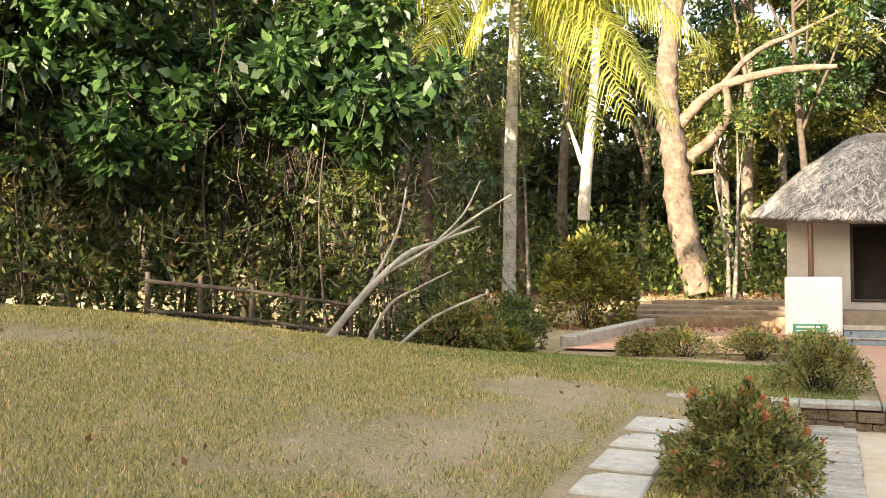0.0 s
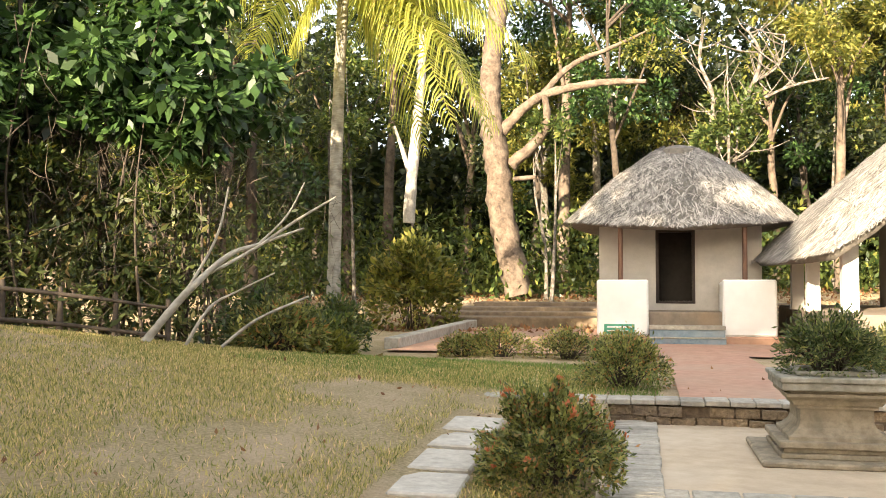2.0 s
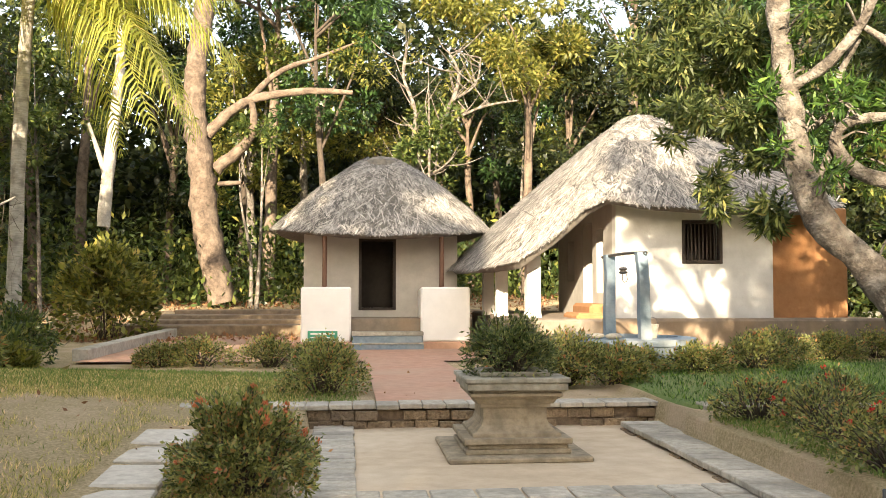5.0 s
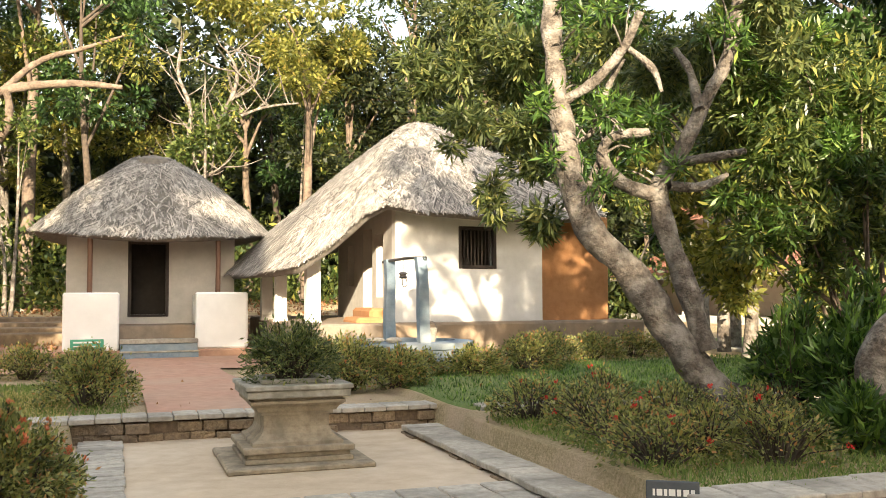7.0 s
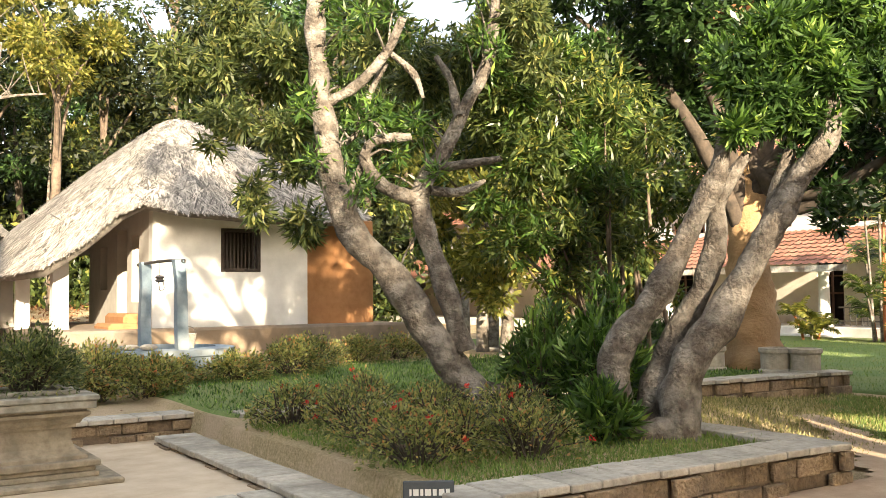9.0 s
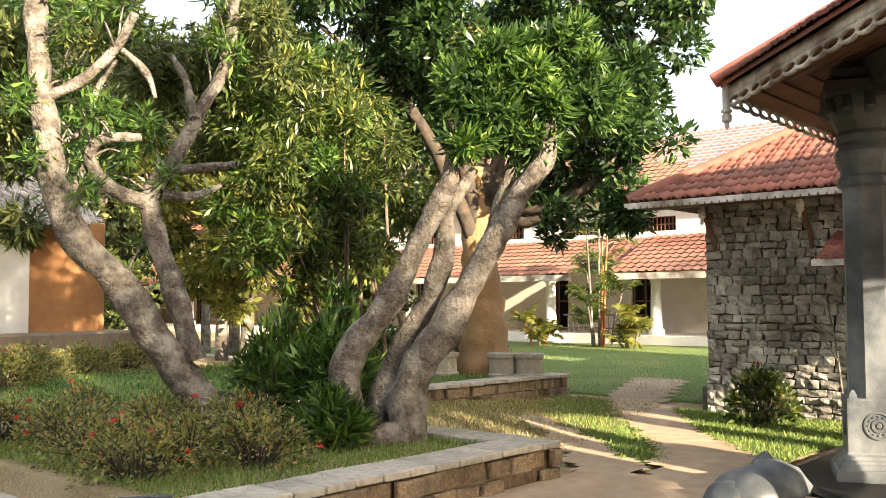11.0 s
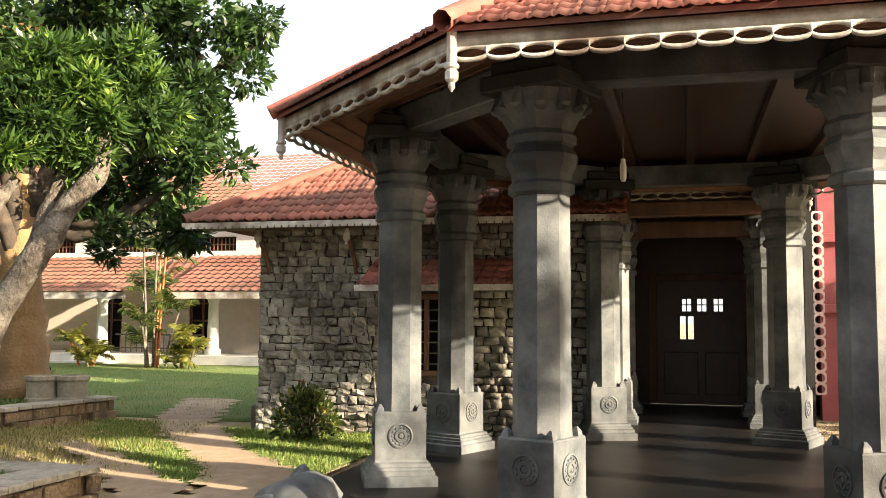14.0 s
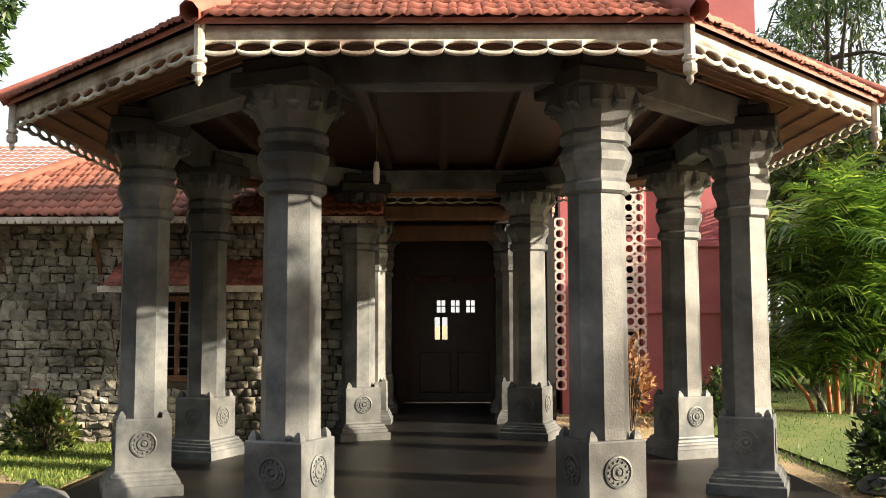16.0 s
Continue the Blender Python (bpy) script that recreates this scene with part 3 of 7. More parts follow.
part("nosing", boxes((-0.85, 0.95, -1.74, -1.2, 0.14, 0.24), (-0.85, 0.95, -2.02, -1.74, -0.06, -0.03), bevel=0.01), M_coping, hut, "pale step edge")
for x in (-1.55, 1.46):
    part("post", tubes("post", [([(x, -1.1, 0.5), (x + 0.01, -1.1, 2.0), (x, -1.1, 2.85)], [0.07, 0.06, 0.065])]), M_wood, hut, "dark wooden verandah post", True)
ev, rd = [], []
for i in range(48):
    a = 2 * math.pi * i / 48
    c, s = math.cos(a), math.sin(a)
    p = 2 / 3.0
    X, Y = abs(c) ** p * math.copysign(1, c), abs(s) ** p * math.copysign(1, s)
    ev.append((3.02 * X, 1.9 + 3.35 * Y, 2.72 + 0.28 * X * X))
    rd.append((0.55 * X, 2.0 + 0.25 * Y, 5.0))
thatch(hut, ev, rd, 12, 0.24, 0.16, 17000)
part("ridge_cap", lathe(bmesh.new(), [(0.62, 4.86), (0.55, 5.02), (0.3, 5.13), (0.1, 5.17)], 14, 0, 0, 2.0), M_thatch, hut)

# ---- the larger house
house = thing("thatched_house", 6.05, 20.5, 0.3, "white and ochre mud house under a sweeping palm-thatched roof", "house")
part("plinth", boxes((-2.3, 6.1, -0.75, 7.5, -0.15, 0.63), bevel=0.05), M_mudfloor, house, "dark mud-plastered plinth")
b = wall_with_holes(0.0, 3.71, 0.63, 3.35, [(1.59, 2.47, 1.91, 2.83)], 0.3)
part("wall", b, M_white, house, "white wall dappled with sun")
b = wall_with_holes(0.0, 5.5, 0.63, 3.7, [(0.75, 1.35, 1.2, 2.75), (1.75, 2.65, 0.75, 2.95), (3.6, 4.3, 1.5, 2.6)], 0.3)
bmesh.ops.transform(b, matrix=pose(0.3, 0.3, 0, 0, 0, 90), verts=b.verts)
part("wall", b, M_grey_wall, house, "side wall with its shade painted in grey, with dark openings")
part("wall", boxes((3.41, 3.71, 0.3, 5.8, 0.63, 3.35)), M_white, house)
part("wall", boxes((0.3, 3.41, 5.5, 5.8, 0.63, 3.35)), M_white, house)
part("annex_wall", boxes((3.73, 5.62, 0.15, 4.5, 0.45, 3.2), bevel=0.04), M_mud, house, "ochre mud-plastered annex wall")
# near-black panels behind the openings stand in for indoor shade
part("opening_shade_panel", boxes((1.1, 3.3, 0.9, 1.0, 0.63, 3.3), (0.34, 0.42, 0.6, 5.5, 0.63, 3.5)), M_dark, house, "near-black panel standing in for the unlit interior")
wf = part("window_frame", boxes((1.55, 1.63, -0.02, 0.12, 1.87, 2.87), (2.43, 2.51, -0.02, 0.12, 1.87, 2.87), (1.63, 2.43, -0.02, 0.12, 2.79, 2.87), (1.63, 2.43, -0.02, 0.12, 1.87, 1.95), bevel=0.01), M_darkwood, house)
for i in range(8):
    part("bar", boxes((1.69 + i * 0.09, 1.72 + i * 0.09, 0.03, 0.06, 1.95, 2.79)), M_darkwood, wf)
part("seat_step", boxes((-0.55, -0.02, 0.2, 1.9, 0.6, 0.95), (-0.95, -0.1, -0.15, 1.2, 0.55, 0.75), bevel=0.07), M_mud, house, "rounded ochre mud steps by the door")
# the farthest pillar is greyed to paint in its shade
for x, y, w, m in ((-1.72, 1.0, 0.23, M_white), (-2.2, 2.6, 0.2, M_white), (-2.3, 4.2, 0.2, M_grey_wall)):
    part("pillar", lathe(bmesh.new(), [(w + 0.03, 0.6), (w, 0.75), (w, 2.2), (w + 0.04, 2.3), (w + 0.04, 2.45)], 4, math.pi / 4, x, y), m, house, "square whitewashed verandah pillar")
loop = [(4.9, -0.75, 3.18), (3.7, -0.85, 3.08), (2.0, -0.85, 3.12), (0.5, -0.8, 3.2), (-0.35, -0.6, 3.35), (-0.75, -0.35, 3.12), (-1.5, -0.1, 2.45), (-2.25, 0.15, 1.92),
        (-2.75, 1.0, 1.85), (-3.05, 2.4, 1.85), (-3.3, 4.2, 1.85), (-3.0, 6.5, 2.0), (-1.0, 7.2, 2.5), (1.5, 7.2, 2.9), (3.8, 7.0, 3.1), (4.9, 5.0, 3.1), (5.2, 2.0, 3.15)]
top = [(1.9, 2.4), (1.8, 2.2), (1.55, 2.1), (1.3, 2.1), (1.1, 2.2), (1.0, 2.25), (0.95, 2.3), (0.9, 2.4), (0.85, 2.6), (0.85, 2.8), (0.9, 3.0), (1.0, 3.2), (1.2, 3.3), (1.5, 3.3), (1.8, 3.2), (1.95, 3.0), (2.0, 2.7)]
ev, rd = [], []
for i in range(len(loop)):
    for k in range(3):
        t = k / 3
        a, b2 = np.array(loop[i]), np.array(loop[(i + 1) % len(loop)])
        ev.append(tuple(a * (1 - t) + b2 * t))
        c, d = np.array(top[i]), np.array(top[(i + 1) % len(top)])
        rd.append((*(c * (1 - t) + d * t), 5.55))
thatch(house, ev, rd, 14, 0.28, 0.14, 26000, 0.5)
part("ridge_cap", lathe(bmesh.new(), [(0.75, 5.35), (0.65, 5.58), (0.35, 5.74), (0.12, 5.78)], 14, 0, 1.45, 2.7), M_thatch, house)

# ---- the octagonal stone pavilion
M_black_stone = surface("near_black_stone", (0.007, 0.007, 0.008), (0.024, 0.024, 0.024), 5, 0.7, 0.3, 40)
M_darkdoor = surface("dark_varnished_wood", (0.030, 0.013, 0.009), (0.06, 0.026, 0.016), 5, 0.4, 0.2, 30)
PX, PY, FLOOR = 9.64, -0.36, 0.10
PIL, EAVE = 2.95, 4.06      # circumradius of the pillars and of the eave


def octo(r, z, turn=22.5):
    return [Vector((r * math.cos(radians(turn + 45 * i)), r * math.sin(radians(turn + 45 * i)), z)) for i in range(8)]


pavilion = thing("pavilion", PX, PY, 0, "octagonal porch of carved granite pillars under a tiled roof", "pavilion")
part("floor", lathe(bmesh.new(), [(3.75, -0.3), (3.75, 0.06), (3.70, FLOOR)], 8, radians(22.5)), M_floor, pavilion, "polished dark stone floor")


def pillar():
    p = thing("pillar", 0, 0, 0, "carved grey granite pillar with octagonal shaft", "pillar")
    q = math.sqrt(2) / 2
    part("pedestal", lathe(bmesh.new(), [(0.67 * q, 0), (0.67 * q, 0.085), (0.655 * q, 0.095), (0.62 * q, 0.10), (0.615 * q, 0.135), (0.585 * q, 0.145), (0.58 * q, 0.165), (0.55 * q, 0.175), (0.54 * q, 0.20), (0.48 * q, 0.215), (0.47 * q, 0.23), (0.47 * q, 0.655), (0.455 * q, 0.668), (0.42 * q, 0.67)], 4, math.pi / 4), M_granite, p, "square pedestal with moulded foot")
    b = bmesh.new()
    for sx in (-1, 1):
        for sy in (-1, 1):
            lathe(b, [(0.05, 0.66), (0.04, 0.70), (0.012, 0.735)], 4, math.pi / 4, sx * 0.185, sy * 0.185)
    part("corner_leaf", b, M_granite, p)
    oc = 0.203 / math.cos(math.pi / 8)
    part("shaft", lathe(bmesh.new(), [(oc * 1.03, 0.67), (oc, 0.75), (oc * 0.97, 2.44)], 8, math.pi / 8), M_granite, p)
    part("neck", lathe(bmesh.new(), [(oc * 1.03, 2.44), (oc * 1.15, 2.46), (oc * 1.15, 2.52), (oc * 1.02, 2.55), (oc * 1.05, 2.60), (oc * 1.22, 2.68), (oc * 1.24, 2.74), (oc * 1.10, 2.79), (oc * 1.05, 2.81)], 8, math.pi / 8), M_granite, p, "rounded cushion moulding")
    part("capital", lathe(bmesh.new(), [(oc * 1.05, 2.80), (oc * 1.20, 2.82), (oc * 1.22, 2.88), (oc * 1.10, 2.92), (oc * 1.20, 2.96), (oc * 1.55, 3.10), (oc * 1.62, 3.17), (oc * 1.62, 3.20)], 8, math.pi / 8), M_granite, p)
    for i in range(12):
        a = radians(30 * i)
        b = boxes((0.17, 0.37, -0.045, 0.045, -0.11, 0.09), bevel=0.02)
        o = part("bracket_petal", b, M_granite, p)
        o.matrix_basis = pose(0, 0, 3.06, 0, -18, 30 * i)
    part("abacus", boxes((-0.34, 0.34, -0.34, 0.34, 3.20, 3.33), (-0.28, 0.28, -0.28, 0.28, 3.33, 3.44), bevel=0.015), M_black_stone, p, "dark square abacus")
    for i in range(4):
        b = bmesh.new()
        lathe(b, [(0.115, 0), (0.115, 0.012), (0.10, 0.016), (0.095, 0.006), (0.06, 0.006), (0.055, 0.016), (0.035, 0.016), (0.03, 0.006), (0.015, 0.02)], 20)
        for k in range(12):
            a = radians(30 * k)
            lathe(b, [(0.011, 0.004), (0.008, 0.016)], 6, 0, 0.078 * math.cos(a), 0.078 * math.sin(a))
        o = part("medallion", b, M_granite, p, "carved round medallion")
        o.matrix_basis = pose(0, 0, 0, 0, 0, 90 * i) @ pose(0.233 * 1.0, 0, 0.45, 90, 0, 90)
    return p


first = pillar()
ang = 157.5
first.matrix_basis = pose(PX + PIL * math.cos(radians(ang)), PY + PIL * math.sin(radians(ang)), FLOOR, 0, 0, ang)
for ang in (202.5, 112.5, 247.5, 67.5, 292.5, 22.5, -22.5):
    copy_thing(first, pose(PX + PIL * math.cos(radians(ang)), PY + PIL * math.sin(radians(ang)), FLOOR, 0, 0, ang))
tagged(first, group="pavilion pillars")
# smaller pillars of the passage
for x in (14.2, 15.9):
    for y in (PY + 1.05, PY - 1.05):
        copy_thing(first, pose(x, y, FLOOR, 0, 0, 0) @ Matrix.Diagonal((0.8, 0.8, 0.93, 1)))


def beams():
    c = octo(PIL, 0)
    for i in range(8):
        a, b = c[i], c[(i + 1) % 8]
        d = b - a
        bm = boxes((0.05, d.length - 0.05, -0.12, 0.12, 3.36, 3.62), bevel=0.012)
        o = part("beam", bm, M_granite, pavilion, "long grey stone beam")
        o.matrix_basis = pose(a.x, a.y, 0, 0, 0, math.degrees(math.atan2(d.y, d.x)))


beams()
APEX = 5.6


def ring_faces(bm, a, b):
    A, B = [bm.verts.new(v) for v in a], [bm.verts.new(v) for v in b]
    for i in range(8):
        bm.faces.new((A[i], A[(i + 1) % 8], B[(i + 1) % 8], B[i]))


# boarded soffit, sloping up inwards, and the flat wooden ceiling
soff = bmesh.new()
ring_faces(soff, octo(EAVE - 0.02, 3.42), octo(PIL + 0.1, 3.66))
ring_faces(soff, octo(EAVE - 0.02, 3.46), octo(PIL + 0.1, 3.70))
part("soffit", soff, M_soffit, pavilion, "reddish brown boarded soffit")
for i in range(8):
    a, b = octo(EAVE, 3.415)[i], octo(EAVE, 3.415)[(i + 1) % 8]
    c, d = octo(PIL, 3.65)[i], octo(PIL, 3.65)[(i + 1) % 8]
    V, F = [], []
    for k in range(1, 5):
        t = k / 5
        p, q = a.lerp(c, t), b.lerp(d, t)
        s = (c - a).normalized() * 0.012
        j = len(V)
        V += [p - s, q - s, q + s, p + s, p - s + Vector((0, 0, -0.012)), q - s + Vector((0, 0, -0.012)), q + s + Vector((0, 0, -0.012)), p + s + Vector((0, 0, -0.012))]
        F += [(j + 4, j + 5, j + 6, j + 7), (j, j + 1, j + 5, j + 4), (j + 3, j + 7, j + 6, j + 2), (j, j + 4, j + 7, j + 3)]
    part("soffit_batten", mesh_from("soffit_batten", np.array([tuple(v) for v in V]), np.array(F)), M_wood, pavilion)
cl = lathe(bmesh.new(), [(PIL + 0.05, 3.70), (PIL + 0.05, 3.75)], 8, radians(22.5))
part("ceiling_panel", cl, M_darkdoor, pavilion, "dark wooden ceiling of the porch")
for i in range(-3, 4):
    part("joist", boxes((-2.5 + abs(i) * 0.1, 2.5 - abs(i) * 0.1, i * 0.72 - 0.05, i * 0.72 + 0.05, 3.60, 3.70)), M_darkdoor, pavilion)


def fascia():
    """Scalloped, pierced fascia board along each eave side, with pendants at the corners."""
    side = 2 * EAVE * math.sin(math.pi / 8)
    n = 14
    w = side / n
    V, F = [], []

    def quad(p0, p1, p2, p3):
        j = len(V)
        for y in (0, 0.03):
            V.extend([(p[0], y, p[1]) for p in (p0, p1, p2, p3)])
        F.extend([(j, j + 1, j + 2, j + 3), (j + 7, j + 6, j + 5, j + 4), (j, j + 4, j + 5, j + 1), (j + 2, j + 6, j + 7, j + 3)])
    quad((0, 0.105), (side, 0.105), (side, 0.20), (0, 0.20))
    for k in range(n):
        x = k * w
        seg = 8
        for s in range(seg):
            a0, a1 = math.pi * s / seg, math.pi * (s + 1) / seg
            X0, X1 = x + w / 2 - math.cos(a0) * w / 2, x + w / 2 - math.cos(a1) * w / 2
            # lower scallop
            l0, l1 = 0.045 - 0.0 * math.sin(a0), 0.045
            h0, h1 = 0.050 + 0.042 * math.sin(a0), 0.050 + 0.042 * math.sin(a1)
            quad((X0, h0), (X1, h1), (X1, 0.106), (X0, 0.106))
            b0, b1 = 0.035 - 0.032 * math.sin(a0), 0.035 - 0.032 * math.sin(a1)
            quad((X0, b0), (X1, b1), (X1, b1 + 0.026), (X0, b0 + 0.026))
    me = mesh_from("fascia", np.array(V), np.array(F))
    me.materials.append(M_fascia)
    c = octo(EAVE + 0.01, 0)
    for i in range(8):
        a, b = c[i], c[(i + 1) % 8]
        d = b - a
        o = part("fascia", me, M_fascia, pavilion, "flaking white scalloped fascia board")
        o.matrix_basis = pose(a.x, a.y, 3.31, 0, 0, math.degrees(math.atan2(d.y, d.x)))
        pn = lathe(bmesh.new(), [(0.035, 3.52), (0.035, 3.30), (0.05, 3.29), (0.05, 3.27), (0.03, 3.26), (0.045, 3.24), (0.045, 3.19), (0.02, 3.17), (0.025, 3.14), (0.005, 3.11)], 10)
        o = part("pendant", pn, M_fascia, pavilion, "turned white wooden corner pendant")
        o.location = (a.x * 1.005, a.y * 1.005, 0)


fascia()
rf = bmesh.new()
ring_faces(rf, octo(EAVE + 0.08, 3.50), octo(0.3, APEX))
ring_faces(rf, octo(EAVE + 0.08, 3.54), octo(0.3, APEX + 0.04))
ring_faces(rf, octo(EAVE + 0.08, 3.50), octo(EAVE + 0.08, 3.54))
bmesh.ops.remove_doubles(rf, verts=rf.verts, dist=0.001)
part("roof_deck", rf, M_redtile, pavilion)


def tile_mesh(w=0.2, l=0.26, amp=1.0):
    """A Mangalore tile: a wavy sheet that thickens at its lower lip."""
    xs = [(-0.5, 0), (-0.3, 0.045), (-0.05, 0.004), (0.2, 0.004), (0.35, 0.040), (0.5, 0.012)]
    V = [(x * w, 0, z * amp + 0.012) for x, z in xs] + [(x * w, l * 1.12, z * amp - 0.014) for x, z in xs] + [(x * w, 0.0, z * amp - 0.016) for x, z in xs]
    n = len(xs)
    F = [(i, i + 1, n + i + 1, n + i) for i in range(n - 1)] + [(2 * n + i, 2 * n + i + 1, i + 1, i) for i in range(n - 1)]
    return mesh_from("roof_tile", np.array(V), np.array(F))


def tiled(parent, a, b, c, d, material, w=0.2, l=0.26, limit=400, name="roof_tile", amp=1.0):
    """Tiles over a slope: eave from a to b, top from d to c. Tiles are objects up to a limit, the upper rest is one mesh."""
    a, b, c, d = map(Vector, (a, b, c, d))
    up = ((d - a) + (c - b)) * 0.5
    ex = (b - a).normalized()
    nrm = ex.cross(up).normalized()
    if nrm.z < 0:
        ex, nrm, a, b, c, d = -ex, -nrm, b, a, d, c
    slope = nrm.cross(ex).normalized()
    height = (d - a).dot(slope)
    rows = int(height / l)
    me = tile_mesh(w, l, amp)
    me.materials.append(material)
    count, V, F = 0, [], []
    base = np.array([v.co for v in me.vertices])
    faces = [tuple(p.vertices) for p in me.polygons]
    for r in range(rows):
        t = (r * l + l * 0.3) / height
        p, q = a.lerp(d, t), b.lerp(c, t)
        lo, hi = (p - a).dot(ex), (q - a).dot(ex)
        k = int((hi - lo) / w)
        for i in range(k):
            x = lo + (hi - lo - k * w) / 2 + (i + 0.5) * w
            o = a + ex * x + slope * (r * l) + nrm * (0.012 + random.uniform(0, 0.008))
            m = Matrix((ex, slope + nrm * 0.03, nrm)).transposed().to_4x4()
            m.translation = o
            if count < limit:
                t_ob = new(name, me)
                t_ob.parent, t_ob.matrix_basis = parent, m
                count += 1
            else:
                j = len(V)
                V += [tuple(m @ Vector(v)) for v in base]
                F += [tuple(j + n for n in f) for f in faces]
    if V:
        tagged(part("upper_tiles", mesh_from("upper_tiles", np.array(V), np.array(F)), material, parent), kind="stuff")


for i in (2, 3, 4):
    e, t = octo(EAVE + 0.12, 3.535), octo(0.35, APEX + 0.04)
    tiled(pavilion, e[i], e[i + 1], t[i + 1], t[i], M_redtile, 0.16, 0.17, 100, amp=0.35)
for i in range(8):
    e, t = octo(EAVE + 0.14, 3.56)[i], octo(0.3, APEX + 0.08)[i]
    part("hip_ridge", tubes("hip_ridge", [([e, e.lerp(t, 0.33), e.lerp(t, 0.66), t], [0.075, 0.07, 0.07, 0.07])]), M_redtile, pavilion, "", True)

# ---- passage behind the pavilion, with the door
passage = thing("passage", 15.0, PY, 0, "dim covered stone passage leading to a dark wooden door", "passage", kind="structure")
part("floor", boxes((-2.9, 2.7, -1.5, 1.5, -0.1, FLOOR - 0.006)), M_floor, passage, "polished stone floor")
part("lintel", boxes((-2.6, 2.6, 0.88, 1.22, 3.22, 3.5), (-2.6, 2.6, -1.22, -0.88, 3.22, 3.5), bevel=0.01), M_granite, passage)
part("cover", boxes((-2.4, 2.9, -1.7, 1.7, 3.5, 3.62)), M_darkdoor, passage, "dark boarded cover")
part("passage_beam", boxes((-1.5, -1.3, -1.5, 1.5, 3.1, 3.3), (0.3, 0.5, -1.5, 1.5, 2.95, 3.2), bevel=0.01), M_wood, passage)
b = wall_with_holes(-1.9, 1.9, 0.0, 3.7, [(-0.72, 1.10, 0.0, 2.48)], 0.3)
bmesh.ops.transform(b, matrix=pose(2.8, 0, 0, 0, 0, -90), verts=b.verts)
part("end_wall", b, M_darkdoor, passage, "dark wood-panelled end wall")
# added walls shut out side light so the passage stays dark
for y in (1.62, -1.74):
    part("side_wall", boxes((-0.4 if y < 0 else -1.6, 2.66, y, y + 0.12, -0.1, 3.5)), M_black_stone, passage, "near-black wall added to keep light out of the passage")
door = thing("door", 17.5, PY, FLOOR, "tall dark wooden double door with small glazed openings", "door")
part("frame", boxes((0.20, 0.38, 0.58, 0.72, 0, 2.38), (0.20, 0.38, -1.10, -0.96, 0, 2.38), (0.20, 0.38, -0.96, 0.58, 2.26, 2.38), bevel=0.01), M_wood, door)
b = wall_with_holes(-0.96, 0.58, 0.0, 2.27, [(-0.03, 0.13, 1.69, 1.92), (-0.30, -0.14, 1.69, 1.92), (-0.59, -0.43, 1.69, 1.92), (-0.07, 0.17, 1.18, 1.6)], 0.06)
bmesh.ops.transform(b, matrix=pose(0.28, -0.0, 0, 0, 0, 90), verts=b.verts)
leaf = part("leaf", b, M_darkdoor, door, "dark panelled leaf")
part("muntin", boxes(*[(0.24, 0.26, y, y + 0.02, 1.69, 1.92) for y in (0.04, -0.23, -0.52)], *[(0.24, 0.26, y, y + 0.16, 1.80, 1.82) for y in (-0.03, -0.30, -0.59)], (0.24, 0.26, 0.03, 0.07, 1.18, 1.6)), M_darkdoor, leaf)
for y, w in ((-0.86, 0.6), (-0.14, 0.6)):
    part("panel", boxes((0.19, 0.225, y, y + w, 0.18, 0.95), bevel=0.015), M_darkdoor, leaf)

# ---- stone building with tiled roof
SX = 12.45
stone = thing("stone_building", SX, 3.6, 0, "rubble stone building with a red clay tiled roof", "building")
b = wall_with_holes(-2.12, 2.6, 0.0, 2.95, [(0.05, 0.75, 0.85, 1.95)], 0.4)
bmesh.ops.transform(b, matrix=pose(0.05, 0, 0, 0, 0, -90), verts=b.verts)
swall = part("wall", b, M_mortar, stone, "thick rubble wall of grey stones in dark mortar")
part("wall", boxes((0.45, 5.0, 1.68, 2.08, 0, 2.95)), M_mortar, stone)
part("wall", boxes((0.45, 5.0, -2.6, -2.2, 0, 2.95)), M_mortar, stone)
part("plinth", boxes((-0.06, 0.02, -2.6, 2.18, -0.1, 0.38), bevel=0.02), M_mortar, stone, "projecting stone plinth")
win = part("window", boxes((0.0, 0.12, -0.78, -0.70, 0.83, 1.97), (0.0, 0.12, -0.10, -0.02, 0.83, 1.97), (0.0, 0.12, -0.70, -0.10, 1.89, 1.97), (0.0, 0.12, -0.70, -0.10, 0.83, 0.91), (0.02, 0.1, -0.43, -0.37, 0.91, 1.89), bevel=0.008), M_wood, stone, "brown wooden barred window")
for k in range(6):
    part("bar", boxes((0.05, 0.07, -0.70, -0.10, 0.99 + k * 0.15, 1.01 + k * 0.15)), M_metal, win)
# near-black sheet imitates the shade behind the window
part("dark_back_panel", boxes((1.2, 1.3, -2.2, 1.7, 0, 2.9)), M_dark, stone)
# main roof: eave along y, hip at the far corner, ridge behind
e0, e1 = (-0.65, -3.2, 2.95), (-0.65, 2.95, 2.95)
r0, r1 = (3.6, -3.2, 5.2), (3.6, -0.6, 5.2)
h1 = (5.0, 2.95, 2.95)
deck = bmesh.new()
vv = [deck.verts.new(v) for v in (e0, e1, r1, r0)]
deck.faces.new(vv)
v5, v6 = deck.verts.new(h1), deck.verts.new((5.0, -0.6, 5.2))
deck.faces.new((vv[1], v5, v6, vv[2]))
part("roof_deck", deck, M_darktile, stone)
tiled(stone, (-0.68, -3.2, 2.96), (-0.68, 2.97, 2.96), (3.6, -0.6, 5.22), (3.6, -3.2, 5.22), M_tile, 0.21, 0.25, 300, amp=0.9)
